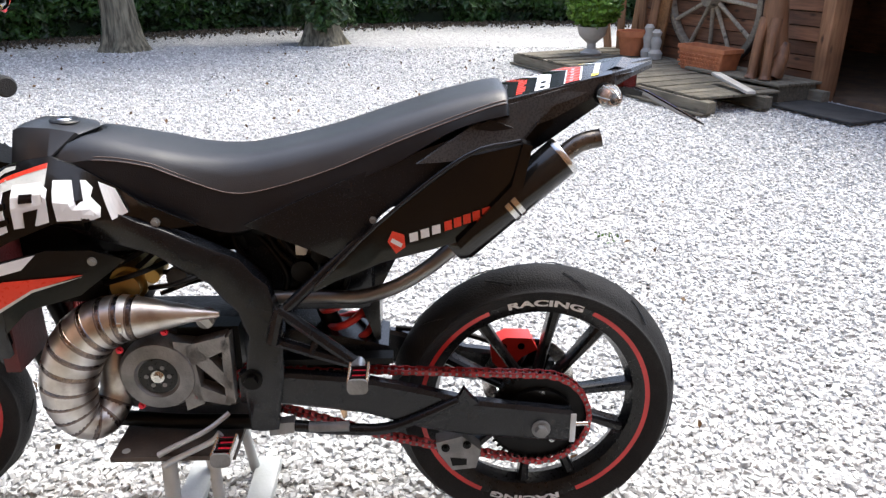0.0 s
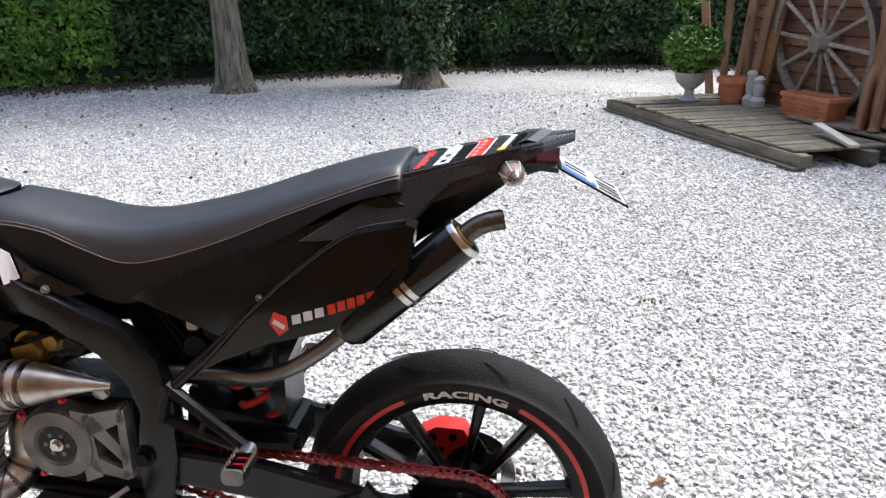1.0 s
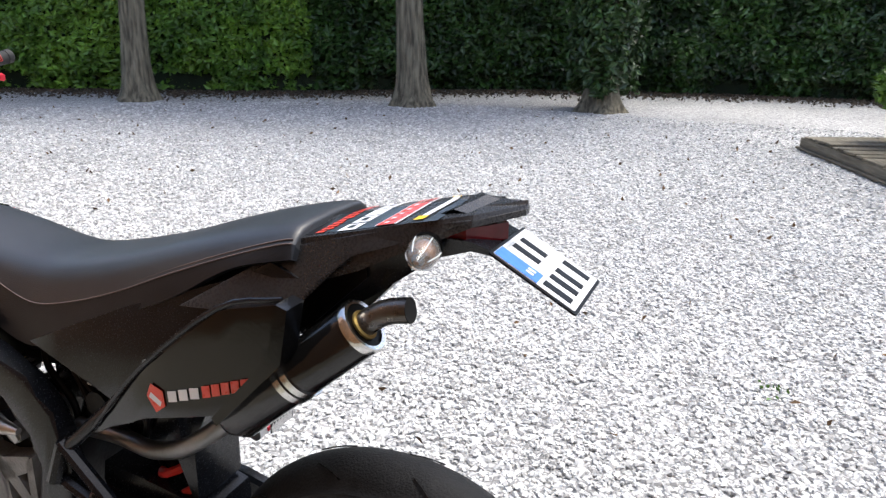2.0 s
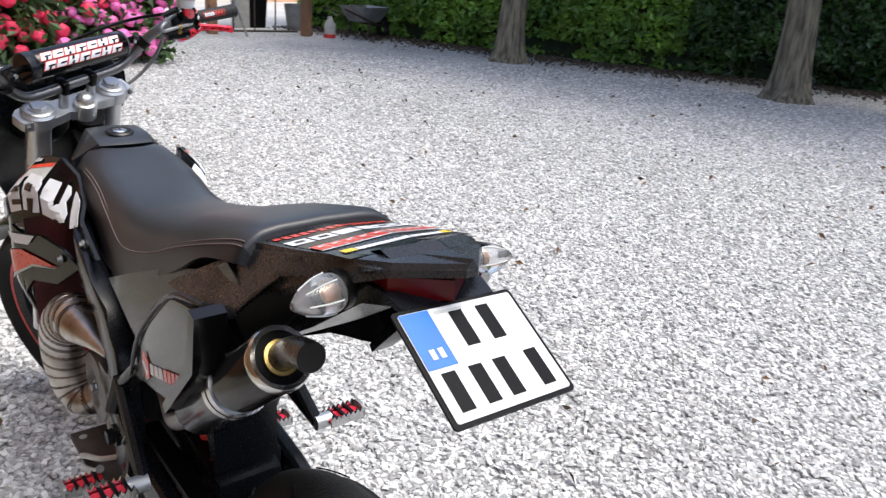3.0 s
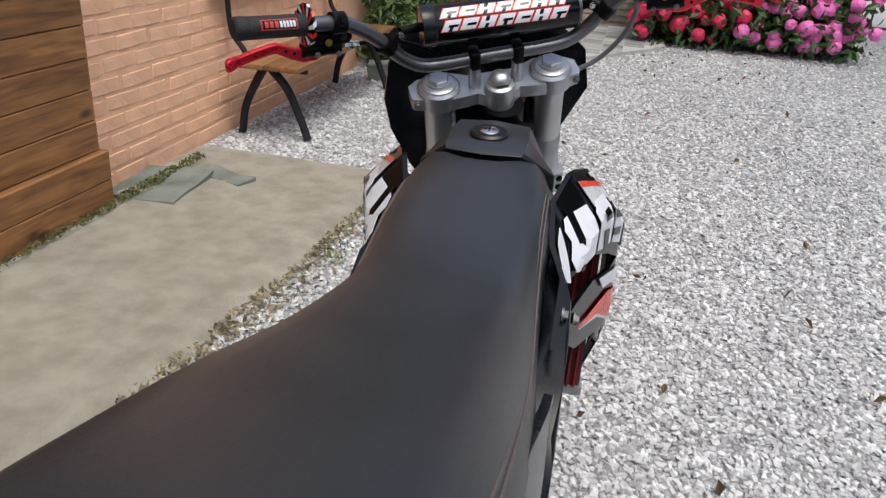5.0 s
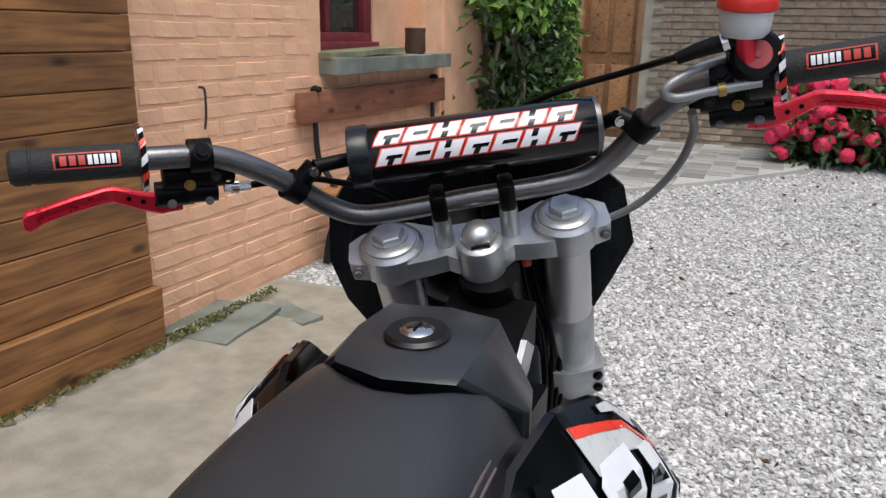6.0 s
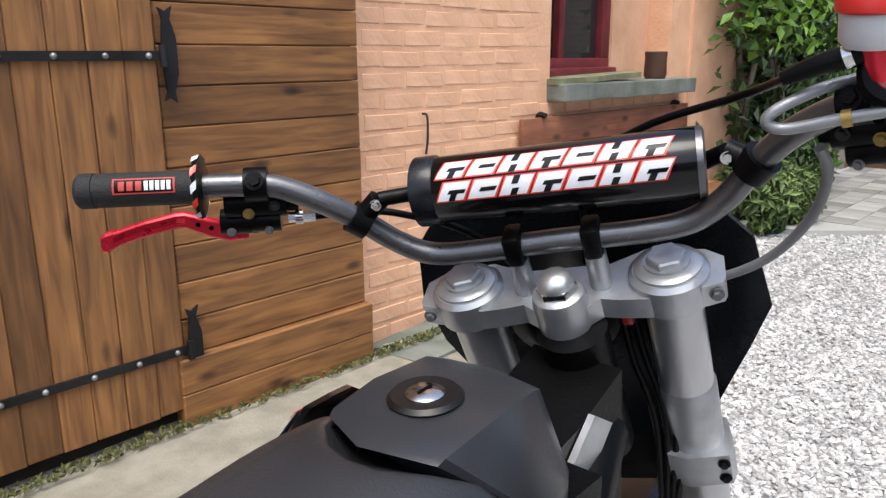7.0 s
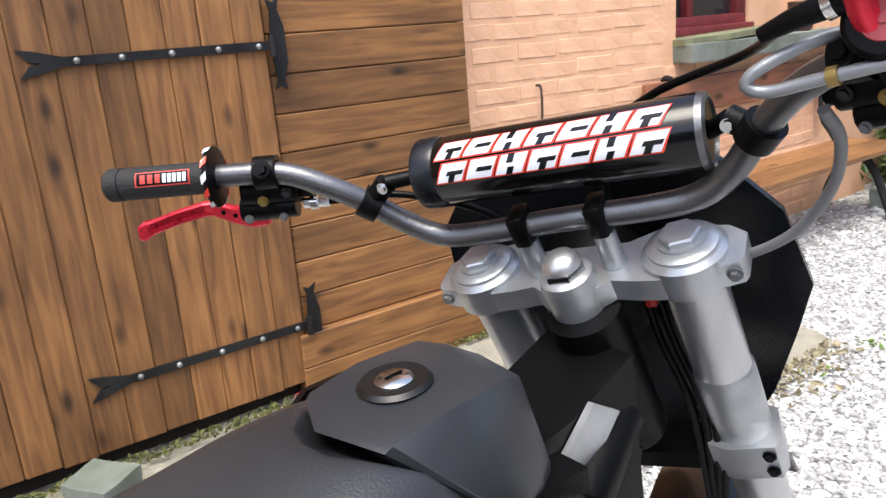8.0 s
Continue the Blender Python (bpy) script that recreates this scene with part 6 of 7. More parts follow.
LK = aim((0.0, 0.902, 0.9325), (0, -0.08, 1))
part("lock_recess", lathe(bmesh.new(), [(0.013, 0.002), (0.024, 0.003), (0.027, 0.0), (0.024, -0.004), (0.013, -0.004)], LK, 32, closed=True), plain("lock_black", (0.004, 0.004, 0.004), 0.4), cap)
part("lock", lathe(bmesh.new(), [(0.014, -0.002), (0.014, 0.003), (0.011, 0.005), (0, 0.0055)], LK, 28), POLISHED, cap, "bright steel lock barrel")
part("key_slot", boxed((-0.007, -0.001, 0.0055), (0.007, 0.001, 0.0062), LK), BLACKMETAL, cap)

# side panels
UP = [(0.56, 0.768), (0.36, 0.855), (0.166, 0.925), (0.12, 0.952), (0.07, 0.935), (0.066, 0.922), (0.16, 0.90), (0.312, 0.785), (0.397, 0.697), (0.476, 0.737), (0.526, 0.756)]
LOW = [(0.40, 0.690), (0.312, 0.781), (0.165, 0.898), (0.066, 0.922), (0.062, 0.90), (0.078, 0.848), (0.178, 0.742), (0.314, 0.702), (0.40, 0.66), (0.455, 0.628), (0.47, 0.632)]


def low_x(y, z):
    return 0.160 + 0.03 * max(0, 0.30 - y) - 0.17 * max(0, y - 0.30)


for s in (-1, 1):
    up = part("side_panel", skin(UP, s, lambda y, z: 0.106 + 0.026 * min(1, max(0, (0.94 - z) / 0.16)) + 0.02 * max(0, 0.3 - y), 0.01, cuts=2), PLASTIC, bike, "matt black side panel", bevel=0.003)
    lo = part("number_panel", skin(LOW, s, low_x, 0.012, cuts=2), GLOSS, bike, "gloss black lower side panel", bevel=0.003)
    part("panel_ridge", tube(bmesh.new(), [(s * 0.142, 0.44, 0.648, 0.003), (s * 0.160, 0.312, 0.783, 0.0035), (s * 0.164, 0.165, 0.9, 0.004), (s * 0.158, 0.07, 0.925, 0.0035)], 0.0035, 8, 4), PLASTIC, lo)
    part("panel_fin", prism(bmesh.new(), [(0.068, 0.925), (0.052, 0.92), (0.066, 0.845), (0.172, 0.735), (0.18, 0.745), (0.085, 0.85)], s * 0.138, s * 0.176), GLOSS, lo, bevel=0.006)
    part("panel_bolt", hexbolt(bmesh.new(), (s * 0.130, 0.328, 0.775), (s, 0, 0), 0.0045, 0.006), ZINC, up)
    # badge drawn as plain shapes
    f = low_x
    part("emblem", skin([(0.302, 0.745), (0.293, 0.765), (0.272, 0.758), (0.270, 0.735), (0.287, 0.722)], s, f, 0.001, 0.0022, 1), REDPRINT, lo, "red and white badge shapes", smooth=False)
    part("emblem_slash", skin([(0.297, 0.745), (0.293, 0.752), (0.275, 0.741), (0.278, 0.734)], s, f, 0.001, 0.0032, 1), WHITE, lo, smooth=False)
    for k in range(3):
        y = 0.262 - 0.020 * k
        z = 0.752 + 0.007 * k
        part("badge_block", skin([(y, z - 0.008), (y + 0.001, z + 0.008), (y - 0.014, z + 0.012), (y - 0.015, z - 0.004)], s, f, 0.001, 0.0024, 1), WHITE, lo, smooth=False)
    for k in range(5):
        y = 0.200 - 0.0165 * k
        z = 0.773 + 0.0062 * k
        part("badge_block", skin([(y, z - 0.008), (y + 0.001, z + 0.009), (y - 0.012, z + 0.013), (y - 0.013, z - 0.004)], s, f, 0.001, 0.0024, 1), REDPRINT, lo, smooth=False)

part("inner_mudguard", prism(bmesh.new(), [(0.34, 0.78), (0.34, 0.88), (0.15, 0.93), (0.0, 0.96), (0.0, 0.935), (0.08, 0.86), (0.2, 0.78)], -0.07, 0.07), BLACKMETAL, bike, bevel=0.006)
# tail
TS = [(0.145, 0.972, 0.088, 0.912, 0.102), (0.07, 0.990, 0.086, 0.926, 0.100), (0.0, 1.006, 0.082, 0.952, 0.094), (-0.06, 1.021, 0.077, 0.982, 0.084), (-0.105, 1.030, 0.070, 1.002, 0.076), (-0.138, 1.035, 0.054, 1.016, 0.058), (-0.190, 1.038, 0.006, 1.025, 0.007)]
b = bmesh.new()
rings_to_faces(b, [[Vector((x, y, z)) for x, z in ((-ws, zb), (-ws, zb + 0.008), (-wt, zt - 0.004), (-wt * 0.5, zt + 0.0005), (0, zt + 0.005), (wt * 0.5, zt + 0.0005), (wt, zt - 0.004), (ws, zb + 0.008), (ws, zb))] for y, zt, wt, zb, ws in TS])
tail = part("tail_cover", b, TAILBLACK, bike, "gloss black pointed tail cover with sponsor strips", smooth=False, bevel=0.002)
TD = np.array(TS)


def tail_top(x, y):
    o = TD[::-1]
    zt, wt = np.interp(y, o[:, 0], o[:, 1]), np.interp(y, o[:, 0], o[:, 2])
    r = min(1.0, abs(x) / max(wt, 1e-3))
    return zt + 0.005 - 0.009 * r


def tail_strip(name, y0, depth, x0, x1, mat, drop=0.35, lift=0.0012, crest=0.0):
    """A chevron band across the tail, following its surface."""
    rows = []
    for k in range(9):
        x = 0.87 * (x0 + (x1 - x0) * k / 8)
        yy = y0 + drop * abs(x)
        rows.append([Vector((x, yy + d, tail_top(x, yy + d) + lift + h)) for d, h in ((0, 0), (-depth * 0.5, crest), (-depth, 0))])
    part(name, rings_to_faces(bmesh.new(), rows, closed=False, cap=False), mat, tail, smooth=False)


tail_strip("black_band", 0.076, 0.188, -0.088, 0.088, GLOSS, 0.16, 0.0006)
for k in range(15):
    x = -0.087 + 0.0118 * k
    tail_strip("red_mark", 0.056, 0.016 if k % 4 else 0.012, x, x + 0.0085, REDPRINT, 0.20)
for s in (-1, 1):
    for k, (w, cutmark) in enumerate(((0.027, 0), (0.026, 1), (0.027, 1))):
        x = s * (0.002 + 0.030 * k)
        tail_strip("white_mark", 0.021, 0.026, x, x + s * w, WHITE, 0.22)
        if cutmark:
            tail_strip("dark_mark", 0.012, 0.009, x + s * 0.007, x + s * 0.019, GLOSS, 0.22, 0.0018)
    tail_strip("white_mark", -0.032, 0.031, s * 0.001, s * 0.086, WHITE, 0.24)
    for k in range(5):
        x = s * (0.003 + 0.0172 * k)
        tail_strip("red_mark", -0.0345, 0.025, x, x + s * 0.0148, REDPRINT, 0.24, 0.0018)
        tail_strip("white_mark", -0.042, 0.006, x + s * 0.004, x + s * 0.010, WHITE, 0.24, 0.0024)
    tail_strip("white_mark", -0.086, 0.010, s * 0.001, s * 0.062, WHITE, 0.30)
    tail_strip("yellow_mark", -0.084, 0.013, s * 0.063, s * 0.078, YELLOWPRINT, 0.30)
    tail_strip("tail_ridge", -0.118, 0.036, s * 0.0005, s * 0.058, TAILBLACK, 0.50, 0.0002, 0.005)
# side of the tail
for s in (-1, 1):
    part("tail_side", skin([(0.25, 0.880), (0.16, 0.935), (0.115, 0.966), (0.0, 0.998), (-0.09, 1.018), (-0.14, 1.028), (-0.10, 1.008), (-0.047, 0.990), (0.007, 0.971), (0.05, 0.937), (0.073, 0.900), (0.16, 0.886)], s, lambda y, z: np.interp(y, [-0.1, 0, 0.15], [0.072, 0.085, 0.091]) + 0.52 * max(0, np.interp(y, [-0.1, 0, 0.12], [1.012, 0.995, 0.972]) - z), 0.008, cuts=3), TAILBLACK, bike, "matt black tail side", bevel=0.002)
b = prism(bmesh.new(), [(-0.056, -0.09), (0.056, -0.09), (0.052, -0.128), (0, -0.166), (-0.052, -0.128)], 0.990, 1.012, "z")
part("tail_lamp", b, REDLENS, bike, "dark red wedge tail lamp", bevel=0.003)
b = rings_to_faces(bmesh.new(), [[Vector((x * w, y, z + h)) for x, h in ((-1, 0), (1, 0), (0.9, -t), (-0.9, -t))] for y, z, w, t in ((0.10, 0.94, 0.07, 0.10), (0.0, 0.975, 0.066, 0.07), (-0.09, 1.0, 0.062, 0.03), (-0.135, 0.998, 0.058, 0.014), (-0.164, 0.988, 0.054, 0.008))])
part("under_tail", b, PLASTIC, bike, "black plate carrier under the tail")
# plate
pc = Vector((-0.002, -0.2195, 0.960))
px_, py_ = Vector((0.149, 0.002, -0.008)).normalized(), Vector((0.006, 0.108, 0.058)).normalized()
pn = px_.cross(py_).normalized()
PM = Matrix.Translation(pc) @ Matrix((px_, py_, pn)).transposed().to_4x4() @ Matrix.Scale(0.825, 4)
b = prism(bmesh.new(), rounded(0.182, 0.153, 0.006), -0.003, 0.0, "z", PM)
plate = part("registration_plate", b, BLACKMETAL, bike, "white plate with a blue band and dark marks")
part("plate_face", prism(bmesh.new(), rounded(0.171, 0.142, 0.004), 0.0004, 0.0014, "z", PM), PLATEWHITE, plate, smooth=False)
part("blue_band", prism(bmesh.new(), [(-0.0845, -0.005), (-0.0435, -0.005), (-0.0435, 0.070), (-0.0845, 0.070)], 0.0016, 0.0022, "z", PM), BLUEPRINT, plate, smooth=False)
for x in (-0.072, -0.060):
    part("band_mark", boxed((x, 0.006, 0.0024), (x + 0.007, 0.019, 0.003), PM), WHITE, plate, smooth=False)
for x, y in ((-0.008, 0.037), (0.033, 0.037), (-0.063, -0.036), (-0.025, -0.036), (0.011, -0.036), (0.060, -0.036)):
    part("plate_bar", boxed((x - 0.0095, y - 0.0245, 0.0017), (x + 0.0095, y + 0.0245, 0.0024), PM), BLACKMETAL, plate, "dark plain bar", smooth=False)
part("plate_note", boxed((-0.036, 0.062, 0.0017), (0.004, 0.066, 0.0022), PM), SILVERPRINT, plate, smooth=False)
for s in (-1, 1):
    ind = part("indicator", rod(bmesh.new(), (s * 0.045, -0.07, 0.988), (s * 0.082, -0.088, 0.990), 0.011, seg=14), BLACKMETAL, bike, "clear-lensed indicator on a black stalk")
    d = Vector((s, -0.20, -0.02))
    part("lens", lathe(bmesh.new(), [(0.018, 0.0), (0.0205, 0.010), (0.0185, 0.026), (0.012, 0.045), (0.004, 0.056), (0, 0.057)], aim(Vector((s * 0.083, -0.0885, 0.990)), d), 28), CLEARLENS, ind, "clear pointed lens")
    part("bulb", lathe(bmesh.new(), [(0, 0.004), (0.005, 0.006), (0.006, 0.016), (0.004, 0.022), (0, 0.024)], aim(Vector((s * 0.083, -0.0885, 0.990)), d), 20), AMBER, ind, "amber bulb")
    part("reflector", lathe(bmesh.new(), [(0.004, 0.001), (0.012, 0.002), (0.017, 0.012), (0.0165, 0.012), (0.011, 0.003)], aim(Vector((s * 0.083, -0.0885, 0.990)), d), 24), POLISHED, ind)
    part("lens_rim", lathe(bmesh.new(), [(0.016, -0.012), (0.0205, -0.006), (0.0205, 0.003), (0.016, 0.003)], aim(Vector((s * 0.083, -0.0885, 0.990)), d), 28, closed=True), BLACKMETAL, ind)
    for k in range(6):
        a = 2 * math.pi * k / 6
        M = aim(Vector((s * 0.083, -0.0885, 0.990)), d)
        part("lens_rib", tube(bmesh.new(), [M @ Vector((r * math.cos(a), r * math.sin(a), h)) for r, h in ((0.0208, 0.010), (0.0189, 0.026), (0.0125, 0.045))], 0.0009, 5, 2), SILVERPRINT, ind)
part("tail_bolt", hexbolt(bmesh.new(), (0.062, -0.13, 0.992), (0, -1, 0), 0.008, 0.012), POLISHED, bike)

# ---- shrouds and radiator ----
def shroud_top(y):
    return np.interp(y, [0.645, 0.76, 0.813, 0.887, 0.95, 1.01, 1.06], [0.768, 0.822, 0.851, 0.893, 0.884, 0.842, 0.79])


def shroud_x(y, z):
    d = shroud_top(y) - z
    return 0.128 + 0.072 * min(1, max(0, (y - 0.78) / 0.22)) - 0.85 * max(0, 0.055 - d) * min(1, max(0, (y - 0.74) / 0.1)) - 0.35 * max(0, 0.6 - z) - 0.5 * max(0, y - 1.03)


SU = [(0.645, 0.768), (0.76, 0.822), (0.813, 0.851), (0.887, 0.893), (0.92, 0.890), (0.95, 0.884), (0.98, 0.864), (1.01, 0.842), (1.06, 0.79), (1.055, 0.72), (1.0, 0.735), (0.95, 0.76), (0.88, 0.785), (0.80, 0.783), (0.72, 0.757)]
SL = [(0.78, 0.703), (0.83, 0.727), (0.90, 0.737), (0.97, 0.725), (1.0, 0.735), (1.055, 0.72), (1.05, 0.62), (1.01, 0.49), (0.995, 0.49), (0.988, 0.585), (0.945, 0.628), (0.86, 0.645)]


# large white print as blocks with dark gaps
PRINT = [
    ([(0.812, 0.846), (0.784, 0.834), (0.762, 0.794), (0.789, 0.782)], []),
    ([(0.876, 0.858), (0.832, 0.850), (0.820, 0.838), (0.822, 0.824), (0.806, 0.806), (0.806, 0.790), (0.818, 0.786), (0.872, 0.790)], [[(0.852, 0.860), (0.842, 0.860), (0.822, 0.784), (0.834, 0.784)]]),
    ([(0.935, 0.856), (0.892, 0.858), (0.882, 0.846), (0.884, 0.790), (0.900, 0.786), (0.936, 0.784)], [[(0.922, 0.842), (0.902, 0.842), (0.902, 0.828), (0.922, 0.828)], [(0.918, 0.812), (0.896, 0.816), (0.906, 0.782), (0.920, 0.782)]]),
    ([(0.992, 0.832), (0.948, 0.848), (0.946, 0.780), (0.984, 0.766)], [[(0.975, 0.822), (0.944, 0.832), (0.944, 0.820), (0.974, 0.811)], [(0.973, 0.796), (0.942, 0.804), (0.942, 0.793), (0.972, 0.785)]]),
    ([(1.040, 0.790), (1.004, 0.822), (1.000, 0.756), (1.036, 0.738)], [[(1.024, 0.785), (1.012, 0.796), (1.012, 0.776), (1.024, 0.766)]]),
]


def band(y0, y1, a0, b0, a1, b1, n=9):
    """A strip between depths below the shroud's top edge, a0..b0 at y0 and a1..b1 at y1."""
    yy = np.linspace(y0, y1, n)
    t = (yy - y0) / (y1 - y0)
    top = [(y, shroud_top(y) - (a0 + (a1 - a0) * k)) for y, k in zip(yy, t)]
    return top + [(y, shroud_top(y) - (b0 + (b1 - b0) * k)) for y, k in zip(yy[::-1], t[::-1])]


for s in (-1, 1):
    up = part("shroud", skin(SU, s, shroud_x, 0.007, cuts=4), GLOSS, bike, "gloss black radiator shroud with white and red graphics")
    lo = part("lower_shroud", skin(SL, s, shroud_x, 0.007, cuts=3), GLOSS, bike, "gloss black lower shroud with a red flash")
    for poly, marks in PRINT:
        part("white_block", skin(poly, s, shroud_x, 0.001, 0.0046, 3), WHITE, up, "white printed block", smooth=False)
        for mark in marks:
            part("dark_mark", skin(mark, s, shroud_x, 0.001, 0.0062, 1), GLOSS, up, smooth=False)
    for nm, poly, mat, o in (("grey_flash", band(0.886, 0.985, 0.008, 0.040, 0.028, 0.032), SILVERPRINT, 0.0042), ("red_flash", band(0.886, 1.02, 0.007, 0.0145, 0.026, 0.029), REDPRINT, 0.0050), ("pale_flash", band(0.935, 1.055, 0.003, 0.008, 0.004, 0.026), SILVERPRINT, 0.0042)):
        part(nm, skin(poly, s, shroud_x, 0.001, o, 1), mat, up, smooth=False)
    for k in range(3):
        part("dark_mark", skin(band(0.985 + 0.022 * k, 0.997 + 0.022 * k, 0.008, 0.017, 0.007, 0.015, 3), s, shroud_x, 0.001, 0.0052, 1), GLOSS, up, smooth=False)
    part("red_flash", skin([(0.85, 0.685), (0.93, 0.668), (1.035, 0.612), (1.045, 0.668), (0.97, 0.690)], s, shroud_x, 0.001, 0.0044, 3), REDPRINT, lo, smooth=False)
    part("grey_edge", skin([(0.85, 0.682), (0.93, 0.664), (1.032, 0.606), (1.035, 0.611), (0.93, 0.669)], s, shroud_x, 0.001, 0.0052, 3), SILVERPRINT, lo, smooth=False)
    part("white_block", skin([(0.915, 0.733), (0.975, 0.722), (1.02, 0.716), (0.985, 0.700), (0.94, 0.708)], s, shroud_x, 0.001, 0.0044, 3), WHITE, lo, smooth=False)
    for y, z in ((0.716, 0.775), (0.832, 0.708)):
        part("shroud_bolt", hexbolt(bmesh.new(), (s * (shroud_x(y, z) + 0.001), y, z), (s, 0, 0), 0.0055, 0.008), ZINC, up)
    part("inner_side", boxed((s * 0.07 - 0.015, 0.84, 0.60), (s * 0.07 + 0.015, 1.0, 0.86)), BLACKMETAL, bike)
rad = part("radiator", boxed((0.06, 0.985, 0.50), (0.175, 1.012, 0.80)), RADIATOR, bike, "radiator core with a dull red glow put into its colour")
for k in range(10):
    part("radiator_fin", boxed((0.064 + 0.0112 * k, 0.978, 0.50), (0.067 + 0.0112 * k, 0.986, 0.80)), REDCHAIN, rad)
part("radiator_tank", boxed((0.055, 0.98, 0.485), (0.18, 1.015, 0.50)), ALLOY, rad)
part("radiator", boxed((-0.175, 0.985, 0.50), (-0.06, 1.012, 0.80)), RADIATOR, bike)
part("coolant_hose", tube(bmesh.new(), [(0.095, 0.95, 0.78), (0.105, 0.895, 0.74), (0.110, 0.88, 0.66), (0.110, 0.89, 0.57), (0.10, 0.91, 0.50)], 0.012, 14), HOSE, bike, "pale green braided coolant hose")

# ---- front end, turned with the steering ----
RAKE, STEER = radians(26), radians(24.5)
UPV = Vector((0, -math.sin(RAKE), math.cos(RAKE)))
U = Vector((math.cos(STEER), math.sin(STEER) * math.cos(RAKE), math.sin(STEER) * math.sin(RAKE)))
FV = UPV.cross(U)
SR = Matrix.Translation((-0.0199, 1.101, 0.9615)) @ Matrix((U, FV, UPV)).transposed().to_4x4()
SM = SR @ Matrix.Scale(0.82, 4)
b = bmesh.new()
half = [(0.0, -0.034), (0.016, -0.033), (0.030, -0.024), (0.042, -0.014), (0.065, -0.018), (0.09, -0.020), (0.12, -0.014), (0.15, -0.007), (0.165, -0.002), (0.168, 0.006), (0.168, 0.04), (0.15, 0.055), (0.09, 0.066), (0.05, 0.045), (0.0, 0.045)]
outline = half + [(-x, y) for x, y in half[-2:0:-1]]
prism(b, outline, -0.038, -0.012, "z", SM)
clamp = part("top_clamp", b, ALLOY, bike, "cast alloy top fork clamp", bevel=0.005)
part("clamp_boss", lathe(bmesh.new(), [(0.022, -0.066), (0.029, -0.058), (0.030, -0.006), (0.028, 0.004), (0.024, 0.007), (0, 0.007)], SM @ Matrix.Translation((0, -0.016, 0)), 32), ALLOY, clamp)
part("stem_nut", lathe(bmesh.new(), [(0.023, 0.005), (0.023, 0.014), (0.0215, 0.016), (0, 0.016)], SM @ Matrix.Translation((0, -0.016, 0)), 6), POLISHED, clamp, "bright steel stem nut")
part("nut_dome", lathe(bmesh.new(), [(0.0205, 0.0155), (0.0195, 0.021), (0.0155, 0.0265), (0.008, 0.030), (0, 0.031)], SM @ Matrix.Translation((0, -0.016, 0)), 28), FORKALLOY, clamp)
for s in (-1, 1):
    C = SM @ Matrix.Translation((s * 0.112, 0.018, 0))
    part("clamp_ring", lathe(bmesh.new(), [(0.028, -0.042), (0.041, -0.04), (0.042, -0.006), (0.037, -0.001), (0.028, -0.001)], C, 40, closed=True), ALLOY, clamp)
    part("fork_cap", lathe(bmesh.new(), [(0.0, -0.01), (0.035, -0.002), (0.035, 0.002), (0.030, 0.005), (0.024, 0.005), (0.024, 0.008), (0, 0.008)], C, 36), ALLOY, clamp, "machined fork top cap")
    part("cap_hex", lathe(bmesh.new(), [(0, 0.006), (0.021, 0.008), (0.021, 0.014), (0.019, 0.016), (0, 0.016)], C @ pose(0, 0, 0, 0, 0, 12), 6), ALLOY, clamp)
    part("pinch_bolt", hexbolt(bmesh.new(), (s * 0.158, -0.005, -0.024), (0, -1, 0), 0.005, 0.007, m=SM), GREYALLOY, clamp)
    fork = part("fork_leg", rod(bmesh.new(), (s * 0.112, 0.018, -0.04), (s * 0.112, 0.018, -0.46), 0.031, seg=32, m=SM), FORKALLOY, bike, "bright upside-down fork leg")
    part("lower_leg", rod(bmesh.new(), (s * 0.112, 0.018, -0.46), (s * 0.112, 0.018, -0.87), 0.0205, seg=20, m=SM), POLISHED, fork)
    part("axle_lug", rod(bmesh.new(), (s * 0.10, 0.012, -0.80), (s * 0.10, -0.03, -0.90), 0.027, seg=20, m=SM), ALLOY, fork)
    part("tube_step", lathe(bmesh.new(), [(0.031, -0.17), (0.0335, -0.175), (0.0335, -0.30), (0.031, -0.305)], C, 28, closed=True), ALLOY, fork)
    part("clamp_post", rod(bmesh.new(), (s * 0.042, 0.012, -0.012), (s * 0.042, 0.014, 0.030), 0.0125, 0.0115, 20, SM), ALLOY, clamp)
    part("post_cap", boxed((s * 0.042 - 0.010, 0.0, 0.028), (s * 0.042 + 0.010, 0.034, 0.066), SM), BLACKMETAL, clamp, "black bar clamp", bevel=0.004)
b = bmesh.new()
prism(b, [(-0.10, -0.012), (0.10, -0.012), (0.10, 0.034), (-0.10, 0.034)], -0.318, -0.29, "z", SM)
lower = part("lower_clamp", b, BLACKMETAL, bike, "black lower clamp bridge with alloy rings", bevel=0.006)
for s in (-1, 1):
    part("clamp_jaw", prism(bmesh.new(), [(s * x, y) for x, y in ((0.078, -0.014), (0.10, -0.022), (0.150, -0.016), (0.156, 0.0), (0.150, 0.04), (0.11, 0.054), (0.078, 0.04))], -0.322, -0.268, "z", SM), ALLOY, lower, "cast alloy jaw round the fork leg", bevel=0.005)
    for z in (-0.282, -0.308):
        part("jaw_bolt", hexbolt(bmesh.new(), (s * 0.142, -0.017, z), (0, -1, 0), 0.005, 0.006, m=SM), BLACKMETAL, lower)
part("stem_seal", lathe(bmesh.new(), [(0.03, -0.085), (0.034, -0.082), (0.034, -0.074), (0.03, -0.07), (0.033, -0.066), (0.03, -0.06)], SM @ Matrix.Translation((0, -0.012, 0)), 32), BLACKMETAL, bike)
FW = SR @ Matrix.Translation((0, -0.02, -0.735)) @ pose(0, 0, 0, 0, 90, 0)
